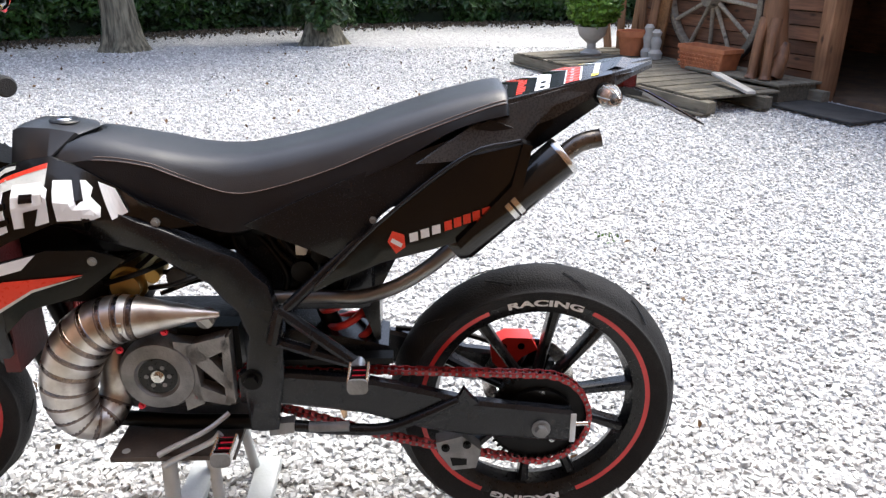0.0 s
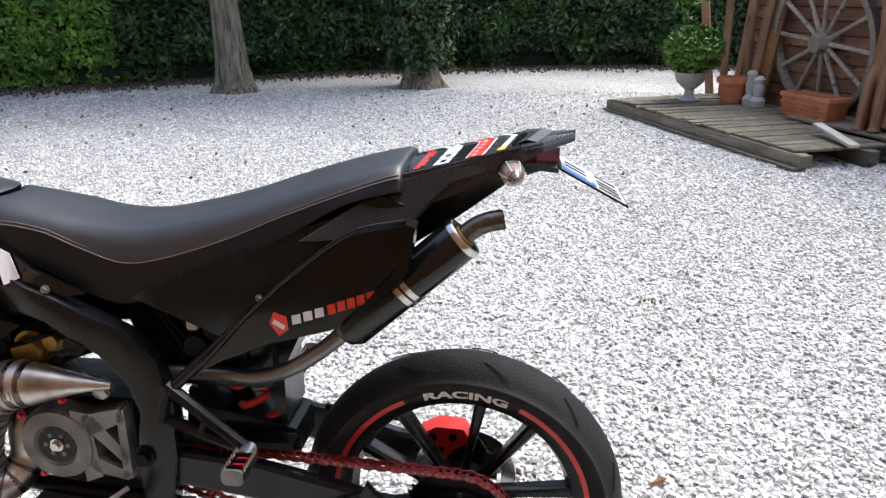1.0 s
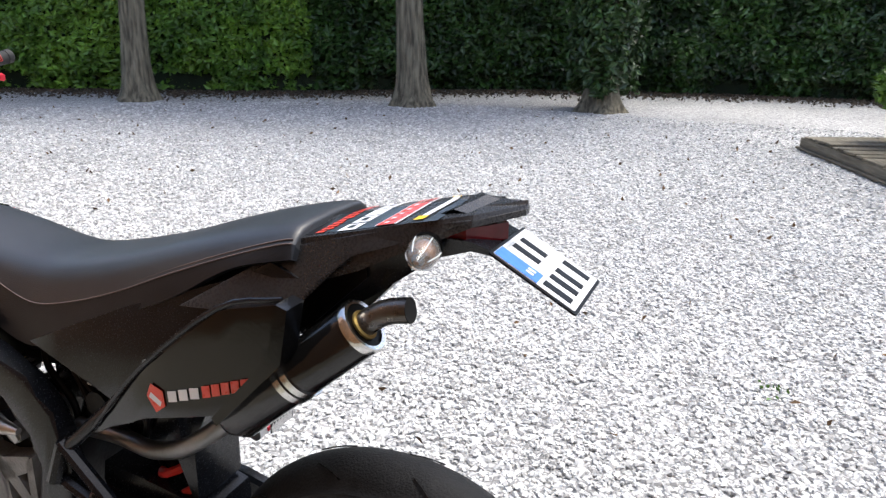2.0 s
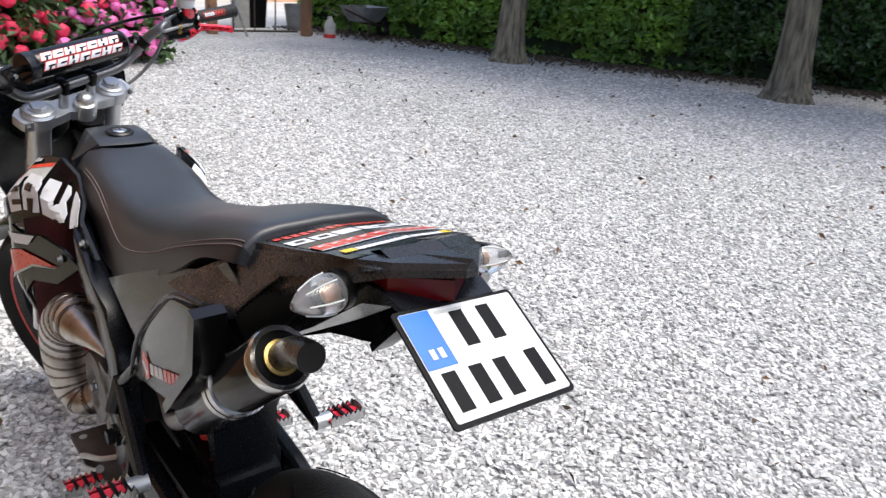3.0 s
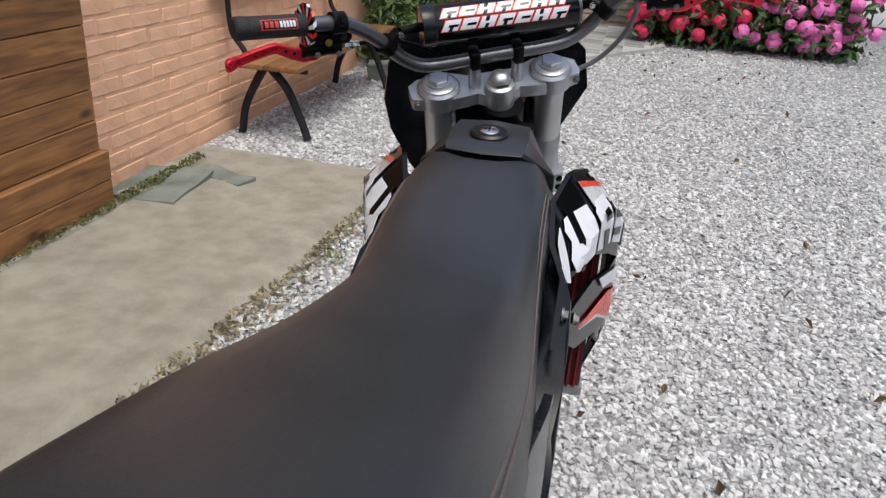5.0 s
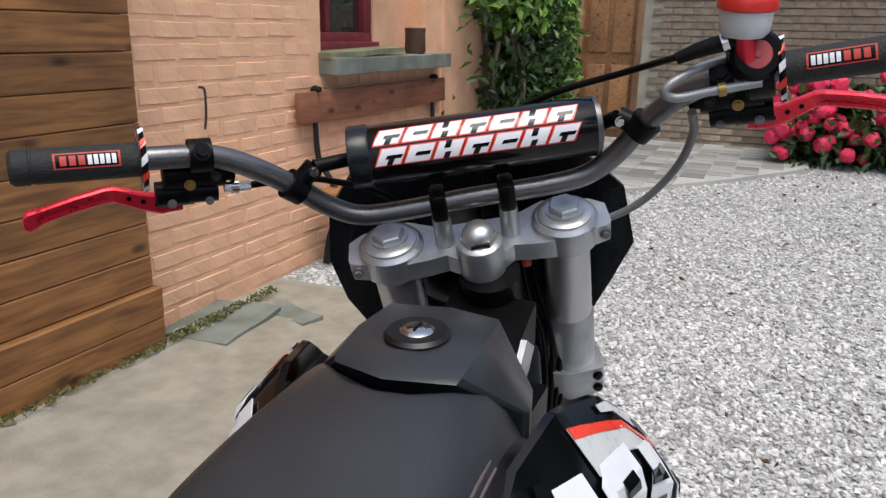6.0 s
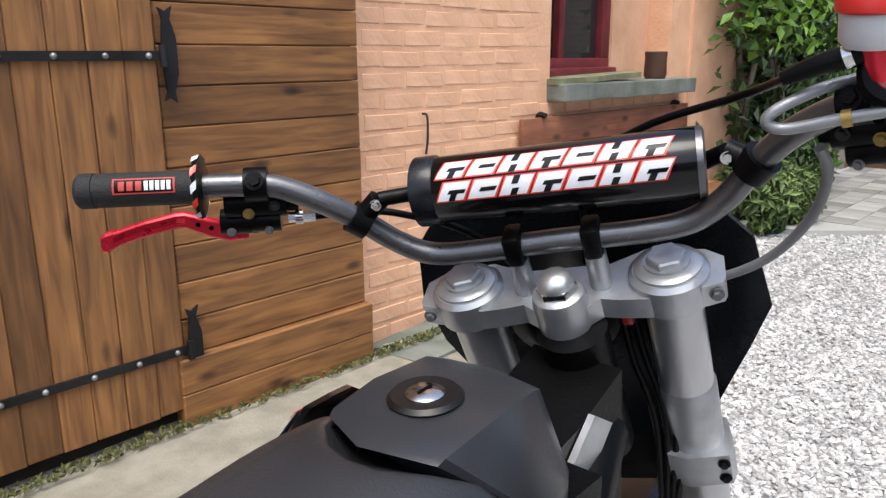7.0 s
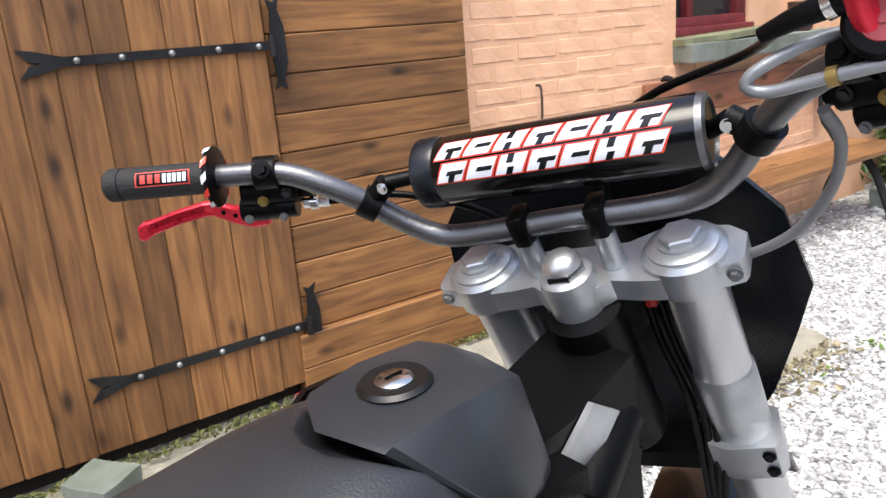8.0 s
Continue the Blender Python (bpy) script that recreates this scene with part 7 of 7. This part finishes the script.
front = wheel_parts("front_wheel", FW, 0.300, 0.105, bike, 0.236, "black front rim with red tape")
b = rings_to_faces(bmesh.new(), [[FW @ Vector((r * math.cos(a), r * math.sin(a), h)) for r, h in ((0.322, -0.06), (0.336, -0.03), (0.340, 0), (0.336, 0.03), (0.322, 0.06), (0.316, 0.058), (0.33, 0.0), (0.316, -0.058))] for a in np.linspace(radians(100), radians(215), 22)])
part("front_mudguard", b, GLOSS, bike, "gloss black front mudguard")

# headlamp shield seen from behind
SO = [(-0.195, 0.0), (-0.212, -0.08), (-0.205, -0.16), (-0.17, -0.28), (-0.11, -0.42), (0.08, -0.42), (0.14, -0.30), (0.185, -0.18), (0.212, -0.10), (0.20, -0.01), (0.13, 0.06), (-0.14, 0.06)]
b = bmesh.new()
b.faces.new([b.verts.new((x, 0, z)) for x, z in SO])
bmesh.ops.triangulate(b, faces=b.faces[:])
bmesh.ops.subdivide_edges(b, edges=b.edges[:], cuts=3, use_grid_fill=True)
ext = bmesh.ops.extrude_face_region(b, geom=b.faces[:])
for v in [g for g in ext["geom"] if isinstance(g, bmesh.types.BMVert)]:
    v.co.y += 0.008
for v in b.verts:
    v.co.y += 0.135 - 1.3 * (v.co.x + 0.035) ** 2
    v.co = SM @ v.co
part("headlamp_shield", b, PLASTIC, bike, "black headlamp shield seen from behind")
part("headlamp_body", lathe(bmesh.new(), [(0.03, -0.05), (0.07, -0.02), (0.085, 0.05), (0, 0.05)], SM @ Matrix.Translation((-0.03, 0.10, -0.12)) @ pose(0, 0, 0, -90, 0, 0), 24), BLACKMETAL, bike)

BAR = [(-0.444, -0.079, 0.243), (-0.367, -0.049, 0.216), (-0.3, -0.024, 0.193), (-0.268, -0.01, 0.176), (-0.235, 0.0, 0.146), (-0.205, 0.012, 0.108), (-0.175, 0.018, 0.07), (-0.14, 0.018, 0.048), (-0.09, 0.018, 0.044), (0.0, 0.018, 0.047), (0.09, 0.018, 0.047), (0.14, 0.018, 0.053), (0.175, 0.016, 0.076), (0.205, 0.01, 0.114), (0.235, -0.002, 0.148), (0.268, -0.014, 0.17), (0.3, -0.028, 0.182), (0.367, -0.053, 0.197), (0.444, -0.085, 0.212)]
bar = part("handlebar", tube(bmesh.new(), BAR, 0.0128, 20, 6, SM), TUBE_GREY, bike, "grey anodised handlebar with black grips")


def along(i0, i1, t):
    a, c = Vector(BAR[i0]), Vector(BAR[i1])
    return a + (c - a) * t, (c - a).normalized()


for s, i0, i1 in ((-1, 0, 2), (1, 18, 16)):
    p, d = along(i0, i1, 0.0)
    q = p + d * 0.118
    b = tube(bmesh.new(), [(*(p - d * 0.004), 0.015), (*p, 0.0185), (*(p + d * 0.014), 0.0185), (*(p + d * 0.0145), 0.0172), (*(p + d * 0.017), 0.0172), (*(p + d * 0.0175), 0.018), (*q, 0.0178)], 0.018, 28, 0, SM)
    grip = part("grip", b, surface("grip_rubber", (0.013, 0.0135, 0.0145), (0.008, 0.0085, 0.009), rough=0.7, fine=500, bump=0.4), bar, "black rubber grip")
    M = SM @ aim(q, d)
    part("grip_flange", lathe(bmesh.new(), [(0.0128, -0.001), (0.033, 0.0), (0.034, 0.002), (0.033, 0.004), (0.0128, 0.006)], M, 40, closed=True), BLACKMETAL, bar, "round grip flange")
    for k in range(12):
        a0 = 2 * math.pi * k / 12
        rows = [[M @ Vector((r * math.cos(a0 + t * 0.26 + tw), r * math.sin(a0 + t * 0.26 + tw), -0.0014)) for r, tw in ((0.018, 0), (0.033, 0.25))] for t in (0, 0.5, 1)]
        part("flange_stripe", rings_to_faces(bmesh.new(), rows, closed=False, cap=False), REDPRINT if k % 2 else WHITE, bar, smooth=False)
        rows = [[M @ Vector((0.0347 * math.cos(a0 + t * 0.26 + tw), 0.0347 * math.sin(a0 + t * 0.26 + tw), h)) for h, tw in ((-0.0016, 0.25), (0.0046, 0.42))] for t in (0, 0.5, 1)]
        part("flange_edge_stripe", rings_to_faces(bmesh.new(), rows, closed=False, cap=False), REDPRINT if k % 2 else WHITE, bar, smooth=False)
    # printed patch on the grip, as plain blocks
    up = Vector((0, -0.75, 0.66))
    up = (up - d * up.dot(d)).normalized()
    sd = d.cross(up)

    def patch(t0, t1, a0, a1, mat, r, nm="grip_print"):
        rows = []
        for k in range(5):
            a = radians(a0 + (a1 - a0) * k / 4)
            rows.append([SM @ (p + d * t + (up * math.cos(a) + sd * math.sin(a)) * r) for t in (t0, t1)])
        part(nm, rings_to_faces(bmesh.new(), rows, closed=False, cap=False), mat, grip, smooth=False)

    patch(0.036, 0.098, -26, 26, RED_RUBBER, 0.0186)
    patch(0.038, 0.096, -21, 21, BLACKMETAL, 0.0188)
    for k in range(3):
        patch(0.042 + 0.0085 * k, 0.048 + 0.0085 * k, -15, 15, RED_RUBBER, 0.0190)
    for k in range(5):
        patch(0.0675 + 0.0056 * k, 0.0715 + 0.0056 * k, -15, 15, WHITE, 0.0190)
    # lever clamp, perch, lever
    t0 = 0.178
    c = p + d * t0
    M = SM @ aim(c, d)
    pch = part("lever_perch", lathe(bmesh.new(), [(0.0128, -0.012), (0.0185, -0.012), (0.0185, 0.012), (0.0128, 0.012)], M, 24, closed=True), BLACKMETAL, bar, "black lever perch")
    fw = Vector((0, 1, -0.25))
    fw = (fw - d * fw.dot(d)).normalized()
    dn = Vector((0, -0.2, -1))
    dn = (dn - d * dn.dot(d)).normalized()
    for off in (-0.006, 0.006):
        part("perch_bolt", hexbolt(bmesh.new(), c + up * 0.0175 * (1 if off > 0 else -1), up * (1 if off > 0 else -1), 0.0065, 0.009, m=SM), BLACKMETAL, bar)
    b = bmesh.new()
    for w0, w1, o, z, rr in ((-0.038, 0.028, 0.022, 0.028, 0.0165), (-0.046, -0.006, 0.030, 0.052, 0.0145), (-0.012, 0.020, 0.026, 0.050, 0.0135), (0.014, 0.040, 0.026, 0.030, 0.0105)):
        rod(b, c + d * w0 + fw * o + dn * z, c + d * w1 + fw * o + dn * z, rr, seg=14, m=SM)
    box(b, (-0.012, -0.014, -0.010), (0.012, 0.014, 0.010), SM @ aim(c + fw * 0.016 + dn * 0.014, d))
    part("perch_body", b, BLACKMETAL, bar)
    back = -fw
    for w0, z, r, mt in ((-0.012, 0.034, 0.0042, BRASS), (0.016, 0.026, 0.0040, DARKALLOY), (-0.032, 0.054, 0.0034, GREYALLOY), (0.008, 0.054, 0.0032, GREYALLOY)):
        part("perch_screw", hexbolt(bmesh.new(), c + d * w0 + fw * 0.008 + dn * z + back * 0.004, back, r, 0.005, m=SM), mt, bar)
    lv = [(c - d * 0.018 + fw * 0.034 + dn * 0.064, 0.009, 0), (c - d * 0.040 + fw * 0.038 + dn * 0.066, 0.0115, 0), (c - d * 0.062 + fw * 0.042 + dn * 0.062, 0.0105, 0), (c - d * 0.088 + fw * 0.045 + dn * 0.053, 0.0088, 0), (c - d * 0.098 + fw * 0.044 + dn * 0.053, 0.0086, 1), (c - d * 0.130 + fw * 0.040 + dn * 0.059, 0.0086, 1), (c - d * 0.160 + fw * 0.037 + dn * 0.067, 0.0086, 1), (c - d * 0.166 + fw * 0.036 + dn * 0.069, 0.0100, 0), (c - d * 0.174 + fw * 0.036 + dn * 0.072, 0.0112, 0), (c - d * 0.179 + fw * 0.036 + dn * 0.073, 0.0085, 0)]
    rings = []
    for v, h, g in lv:
        t = 0.0056
        ring = [(h * 0.8, t), (-h * 0.8, t), (-h, t * 0.6), (-h, -t * 0.6), (-h * 0.75, -t), (-h * 0.42, -t), (-h * 0.36, -t + 0.0045 * g), (h * 0.36, -t + 0.0045 * g), (h * 0.42, -t), (h * 0.75, -t), (h, -t * 0.6), (h, t * 0.6)]
        rings.append([SM @ (v + dn * a + fw * e) for a, e in ring])
    lev = part("lever", rings_to_faces(bmesh.new(), rings), REDMETAL, bar, "red anodised hand lever with a long groove", smooth=False, bevel=0.0012)
    for k in range(3):
        v = lv[1][0] + (lv[3][0] - lv[1][0]) * (0.1 + 0.3 * k)
        part("lever_hole", rod(bmesh.new(), v - fw * 0.0054, v - fw * 0.0062, 0.0028, seg=10, m=SM), BLACKMETAL, bar)
    for k in range(2):
        o = 0.022 + 0.010 * k
        part("pivot_ring", rod(bmesh.new(), c - d * o + fw * 0.033 + dn * 0.056, c - d * (o + 0.003) + fw * 0.0335 + dn * 0.056, 0.0118, seg=16, m=SM), BLACKMETAL, bar)
    part("adjuster_wheel", rod(bmesh.new(), c - d * 0.016 + fw * 0.03 + dn * 0.028, c - d * 0.030 + fw * 0.032 + dn * 0.028, 0.0095, seg=12, m=SM), BLACKMETAL, bar)
# clutch cable from the left perch
p, d = along(0, 2, 0.0)
c = p + d * 0.178
fw, dn = Vector((0, 1, -0.25)), Vector((0, -0.2, -1))
fw, dn = (fw - d * fw.dot(d)).normalized(), (dn - d * dn.dot(d)).normalized()
a = c + d * 0.034 + fw * 0.024 + dn * 0.048
b = bmesh.new()
rod(b, a - d * 0.006, a + d * 0.024, 0.0060, seg=6, m=SM)
rod(b, a + d * 0.002, a + d * 0.010, 0.0085, seg=10, m=SM)
part("cable_adjuster", b, POLISHED, bar)
part("clutch_cable", tube(bmesh.new(), [a + d * 0.02, a + Vector((0.055, 0.028, -0.022)), a + Vector((0.10, 0.05, -0.045)), Vector((-0.10, 0.075, 0.02)), Vector((-0.06, 0.09, -0.10)), Vector((-0.05, 0.06, -0.35))], 0.0042, 10, 6, SM), BLACKMETAL, bike)

# crossbar pad
PA, PB = Vector((-0.136, 0.040, 0.116)), Vector((0.160, 0.040, 0.106))
pd = (PB - PA).normalized()
b = tube(bmesh.new(), [(*PA, 0.034), (*(PA + pd * 0.004), 0.0365), (*(PB - pd * 0.004), 0.0355), (*PB, 0.033)], 0.036, 40, 0, SM)
pad = part("bar_pad", b, GLOSS, bike, "black crossbar pad with white and red print")
part("pad_collar", lathe(bmesh.new(), [(0.033, -0.001), (0.0385, 0.0), (0.0385, 0.022), (0.036, 0.026), (0.033, 0.026)], SM @ aim(PA, pd), 40, closed=True), PLASTIC, pad)
part("pad_end", lathe(bmesh.new(), [(0.030, 0.002), (0.035, 0.0), (0.036, -0.006), (0.03, -0.006)], SM @ aim(PB, pd), 40, closed=True), TUBE_GREY, pad)
side = Vector((0, -1, 0))
side = (side - pd * side.dot(pd)).normalized()
upd = pd.cross(side)
if upd.z < 0:
    upd = -upd


def pad_block(u0, u1, a0, a1, mat, r, slant=0.010, nm="print_block"):
    rows = []
    for k in range(6):
        t = k / 5
        a = radians(a0 + (a1 - a0) * t)
        rows.append([SM @ (PA + pd * (u + slant * t) + (side * math.cos(a) + upd * math.sin(a)) * r) for u in (u0, u1)])
    part(nm, rings_to_faces(bmesh.new(), rows, closed=False, cap=False), mat, pad, smooth=False)


for a0, a1 in ((12, 41), (49, 78)):
    for k in range(7):
        u = 0.031 + 0.0335 * k
        pad_block(u - 0.0018, u + 0.0305, a0 - 2.2, a1 + 2.2, REDPRINT, 0.0371)
        pad_block(u, u + 0.0287, a0, a1, WHITE, 0.0374)
        m0, m1 = a0 + (a1 - a0) * 0.36, a0 + (a1 - a0) * 0.58
        if k % 3 == 0:
            pad_block(u + 0.012, u + 0.0305, m0, m1, GLOSS, 0.0377, 0.003)
            pad_block(u + 0.012, u + 0.019, a0 - 1, m0, GLOSS, 0.0377, 0.004)
        elif k % 3 == 1:
            pad_block(u + 0.013, u + 0.030, m0, m1, GLOSS, 0.0377, 0.003)
        else:
            pad_block(u + 0.011, u + 0.018, a0 - 1, m0, GLOSS, 0.0377, 0.004)
            pad_block(u + 0.014, u + 0.021, m1, a1 + 1, GLOSS, 0.0377, 0.004)
for s, e, i in ((-1, PA, 5), (1, PB, 13)):
    c = Vector(BAR[i])
    t = (Vector(BAR[i + 1]) - Vector(BAR[i - 1])).normalized()
    M = SM @ aim(c, t)
    part("crossbar_clamp", lathe(bmesh.new(), [(0.0128, -0.011), (0.0185, -0.011), (0.0185, 0.011), (0.0128, 0.011)], M, 20, closed=True), BLACKMETAL, bar, "black crossbar clamp")
    ear = c + (e - c).normalized() * 0.034 + Vector((s * 0.004, -0.004, 0.014))
    b = bmesh.new()
    tube(b, [(*c, 0.013), (*(c + (ear - c) * 0.6), 0.012), (*ear, 0.0125)], 0.012, 12, 0, SM)
    rod(b, ear, e, 0.0085, 0.0085, 14, SM)
    part("crossbar_end", b, BLACKMETAL, bar)
    part("clamp_bolt", hexbolt(bmesh.new(), ear - Vector((0, 0.011, 0)), (0, -1, 0.2), 0.0044, 0.004, 12, m=SM), POLISHED, bar)

# throttle housing, reservoir and lines on the right
p, d = along(18, 16, 0.0)
q = p + d * 0.128
th = part("throttle_housing", lathe(bmesh.new(), [(0.0128, -0.012), (0.026, -0.012), (0.028, -0.006), (0.028, 0.012), (0.024, 0.016), (0.0128, 0.016)], SM @ aim(q + d * 0.012, d), 30, closed=True), BLACKMETAL, bar, "black throttle housing")
face = Vector((-0.15, -0.8, 0.55))
fc = q + d * 0.024 + face.normalized() * 0.024 + Vector((0, 0, 0.018))
part("throttle_disc", lathe(bmesh.new(), [(0, -0.02), (0.026, -0.02), (0.026, 0.0), (0.022, 0.004), (0, 0.004)], SM @ aim(fc, face), 30), BLACKMETAL, bar)
part("throttle_cap", lathe(bmesh.new(), [(0, 0.003), (0.0145, 0.004), (0.0138, 0.0055), (0.004, 0.0055), (0.003, 0.0068), (0, 0.0068)], SM @ aim(fc, face), 30), surface("faded_red_cap", (0.36, 0.055, 0.065), (0.28, 0.04, 0.05), rough=0.5, bump=0.1), bar, "faded red round cap")
part("throttle_cable", tube(bmesh.new(), [fc + Vector((-0.012, 0.01, 0.016)), fc + Vector((-0.055, 0.016, 0.006)), Vector((0.20, 0.05, 0.165)), Vector((0.10, 0.09, 0.125)), Vector((0.03, 0.12, 0.06)), Vector((0.0, 0.10, -0.12))], 0.0042, 10, 6, SM), BLACKMETAL, bike)
part("cable_boot", tube(bmesh.new(), [(*(fc + Vector((-0.008, 0.008, 0.017))), 0.009), (*(fc + Vector((-0.045, 0.014, 0.010))), 0.0085), (*(fc + Vector((-0.075, 0.019, 0.0))), 0.006)], 0.008, 12, 3, SM), BLACKMETAL, bar)
part("cable_ferrule", rod(bmesh.new(), fc + Vector((-0.026, 0.011, 0.014)), fc + Vector((-0.032, 0.012, 0.012)), 0.0098, seg=14, m=SM), POLISHED, bar)
rc = SM @ Vector((0.287, -0.046, 0.236))
rup = (SM.to_3x3() @ Vector((0, 0, 1)) * 0.5 + Vector((0.03, 0.0, 0.6)))
res = part("fluid_reservoir", lathe(bmesh.new(), [(0, 0), (0.016, 0), (0.0195, 0.004), (0.0205, 0.018), (0.0205, 0.022), (0, 0.022)], aim(rc, rup), 36), BOTTLE, bike, "cloudy fluid reservoir with a red lid")
part("lid", lathe(bmesh.new(), [(0, 0.021), (0.0222, 0.021), (0.0234, 0.0225), (0.0234, 0.029), (0.022, 0.032), (0, 0.033)], aim(rc, rup), 40), REDPAINTMETAL, res, "red anodised lid")
part("lid_screw", hexbolt(bmesh.new(), aim(rc, rup) @ Vector((0.013, 0.013, 0.0325)), rup, 0.003, 0.003), POLISHED, res)
part("reservoir_bracket", tube(bmesh.new(), [rc + Vector((0, 0, 0.004)), rc + Vector((0.006, 0.010, -0.018)), SM @ Vector((0.315, -0.045, 0.185))], 0.008, 10, 3), REDMETAL, res)
part("brake_hose", tube(bmesh.new(), [Vector((0.305, -0.062, 0.190)), Vector((0.262, -0.052, 0.183)), Vector((0.226, -0.046, 0.178)), Vector((0.212, -0.044, 0.185)), Vector((0.222, -0.040, 0.194)), Vector((0.258, -0.028, 0.200)), Vector((0.30, -0.016, 0.198))], 0.0048, 12, 6, SM), surface("braided_hose", (0.36, 0.37, 0.38), (0.24, 0.25, 0.26), rough=0.4, metal=0.5, fine=600, bump=0.12), bike, "grey braided brake hose")
part("hose_union", rod(bmesh.new(), (0.265, -0.053, 0.1835), (0.272, -0.0545, 0.1845), 0.0072, seg=10, m=SM), BRASS, bike)
part("grey_line", tube(bmesh.new(), [Vector((0.255, -0.01, 0.135)), Vector((0.262, 0.0, 0.10)), Vector((0.25, 0.01, 0.05)), Vector((0.215, 0.02, 0.0)), Vector((0.17, 0.03, -0.03)), Vector((0.12, 0.06, -0.06))], 0.005, 12, 6, SM), surface("grey_line", (0.22, 0.22, 0.22), (0.16, 0.16, 0.16), rough=0.5), bike, "grey cable sheath")
for k in range(4):
    part("loom", tube(bmesh.new(), [Vector((0.05 + 0.01 * k, 0.05, -0.02)), Vector((0.055 + 0.014 * k, 0.02, -0.12)), Vector((0.07 + 0.012 * k, 0.0, -0.22)), Vector((0.06 + 0.006 * k, -0.02, -0.36))], 0.0045, 8, 5, SM), BLACKMETAL, bike)
part("red_plug", boxed((0.052, 0.02, -0.085), (0.066, 0.034, -0.068), SM), REDPAINTMETAL, bike, bevel=0.003)
# rear brake caliper
b = prism(bmesh.new(), [(0.085, 0.375), (0.09, 0.415), (0.055, 0.435), (0.0, 0.432), (-0.015, 0.405), (0.02, 0.385), (0.04, 0.36), (0.07, 0.36)], 0.045, 0.09)
cal = part("brake_caliper", b, REDPAINTMETAL, bike, "red rear brake caliper", bevel=0.010)
for y, z, r in ((0.062, 0.412, 0.009), (0.022, 0.414, 0.008), (0.045, 0.385, 0.006)):
    part("caliper_bore", rod(bmesh.new(), (0.044, y, z), (0.0425, y, z), r, seg=14), BLACKMETAL, cal)
part("caliper_hanger", prism(bmesh.new(), [(0.0, 0.40), (-0.03, 0.41), (-0.045, 0.385), (-0.03, 0.33), (0.0, 0.31), (0.02, 0.36)], 0.05, 0.062), BLACKMETAL, cal, bevel=0.004)
part("caliper_hose", tube(bmesh.new(), [(0.09, 0.08, 0.40), (0.10, 0.16, 0.42), (0.11, 0.3, 0.43)], 0.006, 10), BLACKMETAL, cal)

# ---- lift stand ----
stand = thing("lift_stand", pose(-0.031, 0, 0, 0, 0, 2.07), "low lift stand with a rusty top plate and grey legs", "stand")
part("top_plate", prism(bmesh.new(), [(0.615, -0.165), (0.86, -0.165), (0.86, 0.165), (0.615, 0.165)], 0.285, 0.296, "z", Matrix(((0, 1, 0, 0), (1, 0, 0, 0), (0, 0, 1, 0), (0, 0, 0, 1)))), RUSTPLATE, stand, "rusty dark steel plate", bevel=0.002)
for y in (0.64, 0.835):
    part("plate_hole", rod(bmesh.new(), (-0.145, y, 0.296), (-0.145, y, 0.2975), 0.008, seg=14), GREYPAINT, stand)
for s in (-1, 1):
    part("leg", tube(bmesh.new(), [(s * 0.10, 0.77, 0.286, 0.016), (s * 0.15, 0.76, 0.02, 0.017)], 0.02, 10, 0), GREYPAINT, stand)
    part("leg", tube(bmesh.new(), [(s * 0.10, 0.68, 0.286, 0.012), (s * 0.15, 0.66, 0.02, 0.013)], 0.02, 10, 0), GREYPAINT, stand)
part("base_frame", boxed((-0.19, 0.60, 0.0), (0.19, 0.66, 0.03)), GREYPAINT, stand, bevel=0.006)
part("base_frame", boxed((-0.19, 0.76, 0.0), (0.19, 0.82, 0.03)), GREYPAINT, stand, bevel=0.006)
part("lift_lever", tube(bmesh.new(), [(-0.165, 0.755, 0.275, 0.007), (-0.168, 0.735, 0.290, 0.006), (-0.165, 0.66, 0.328, 0.006), (-0.16, 0.64, 0.345, 0.008)], 0.012, 10, 3), ALLOY, stand, "bright alloy lever arm")
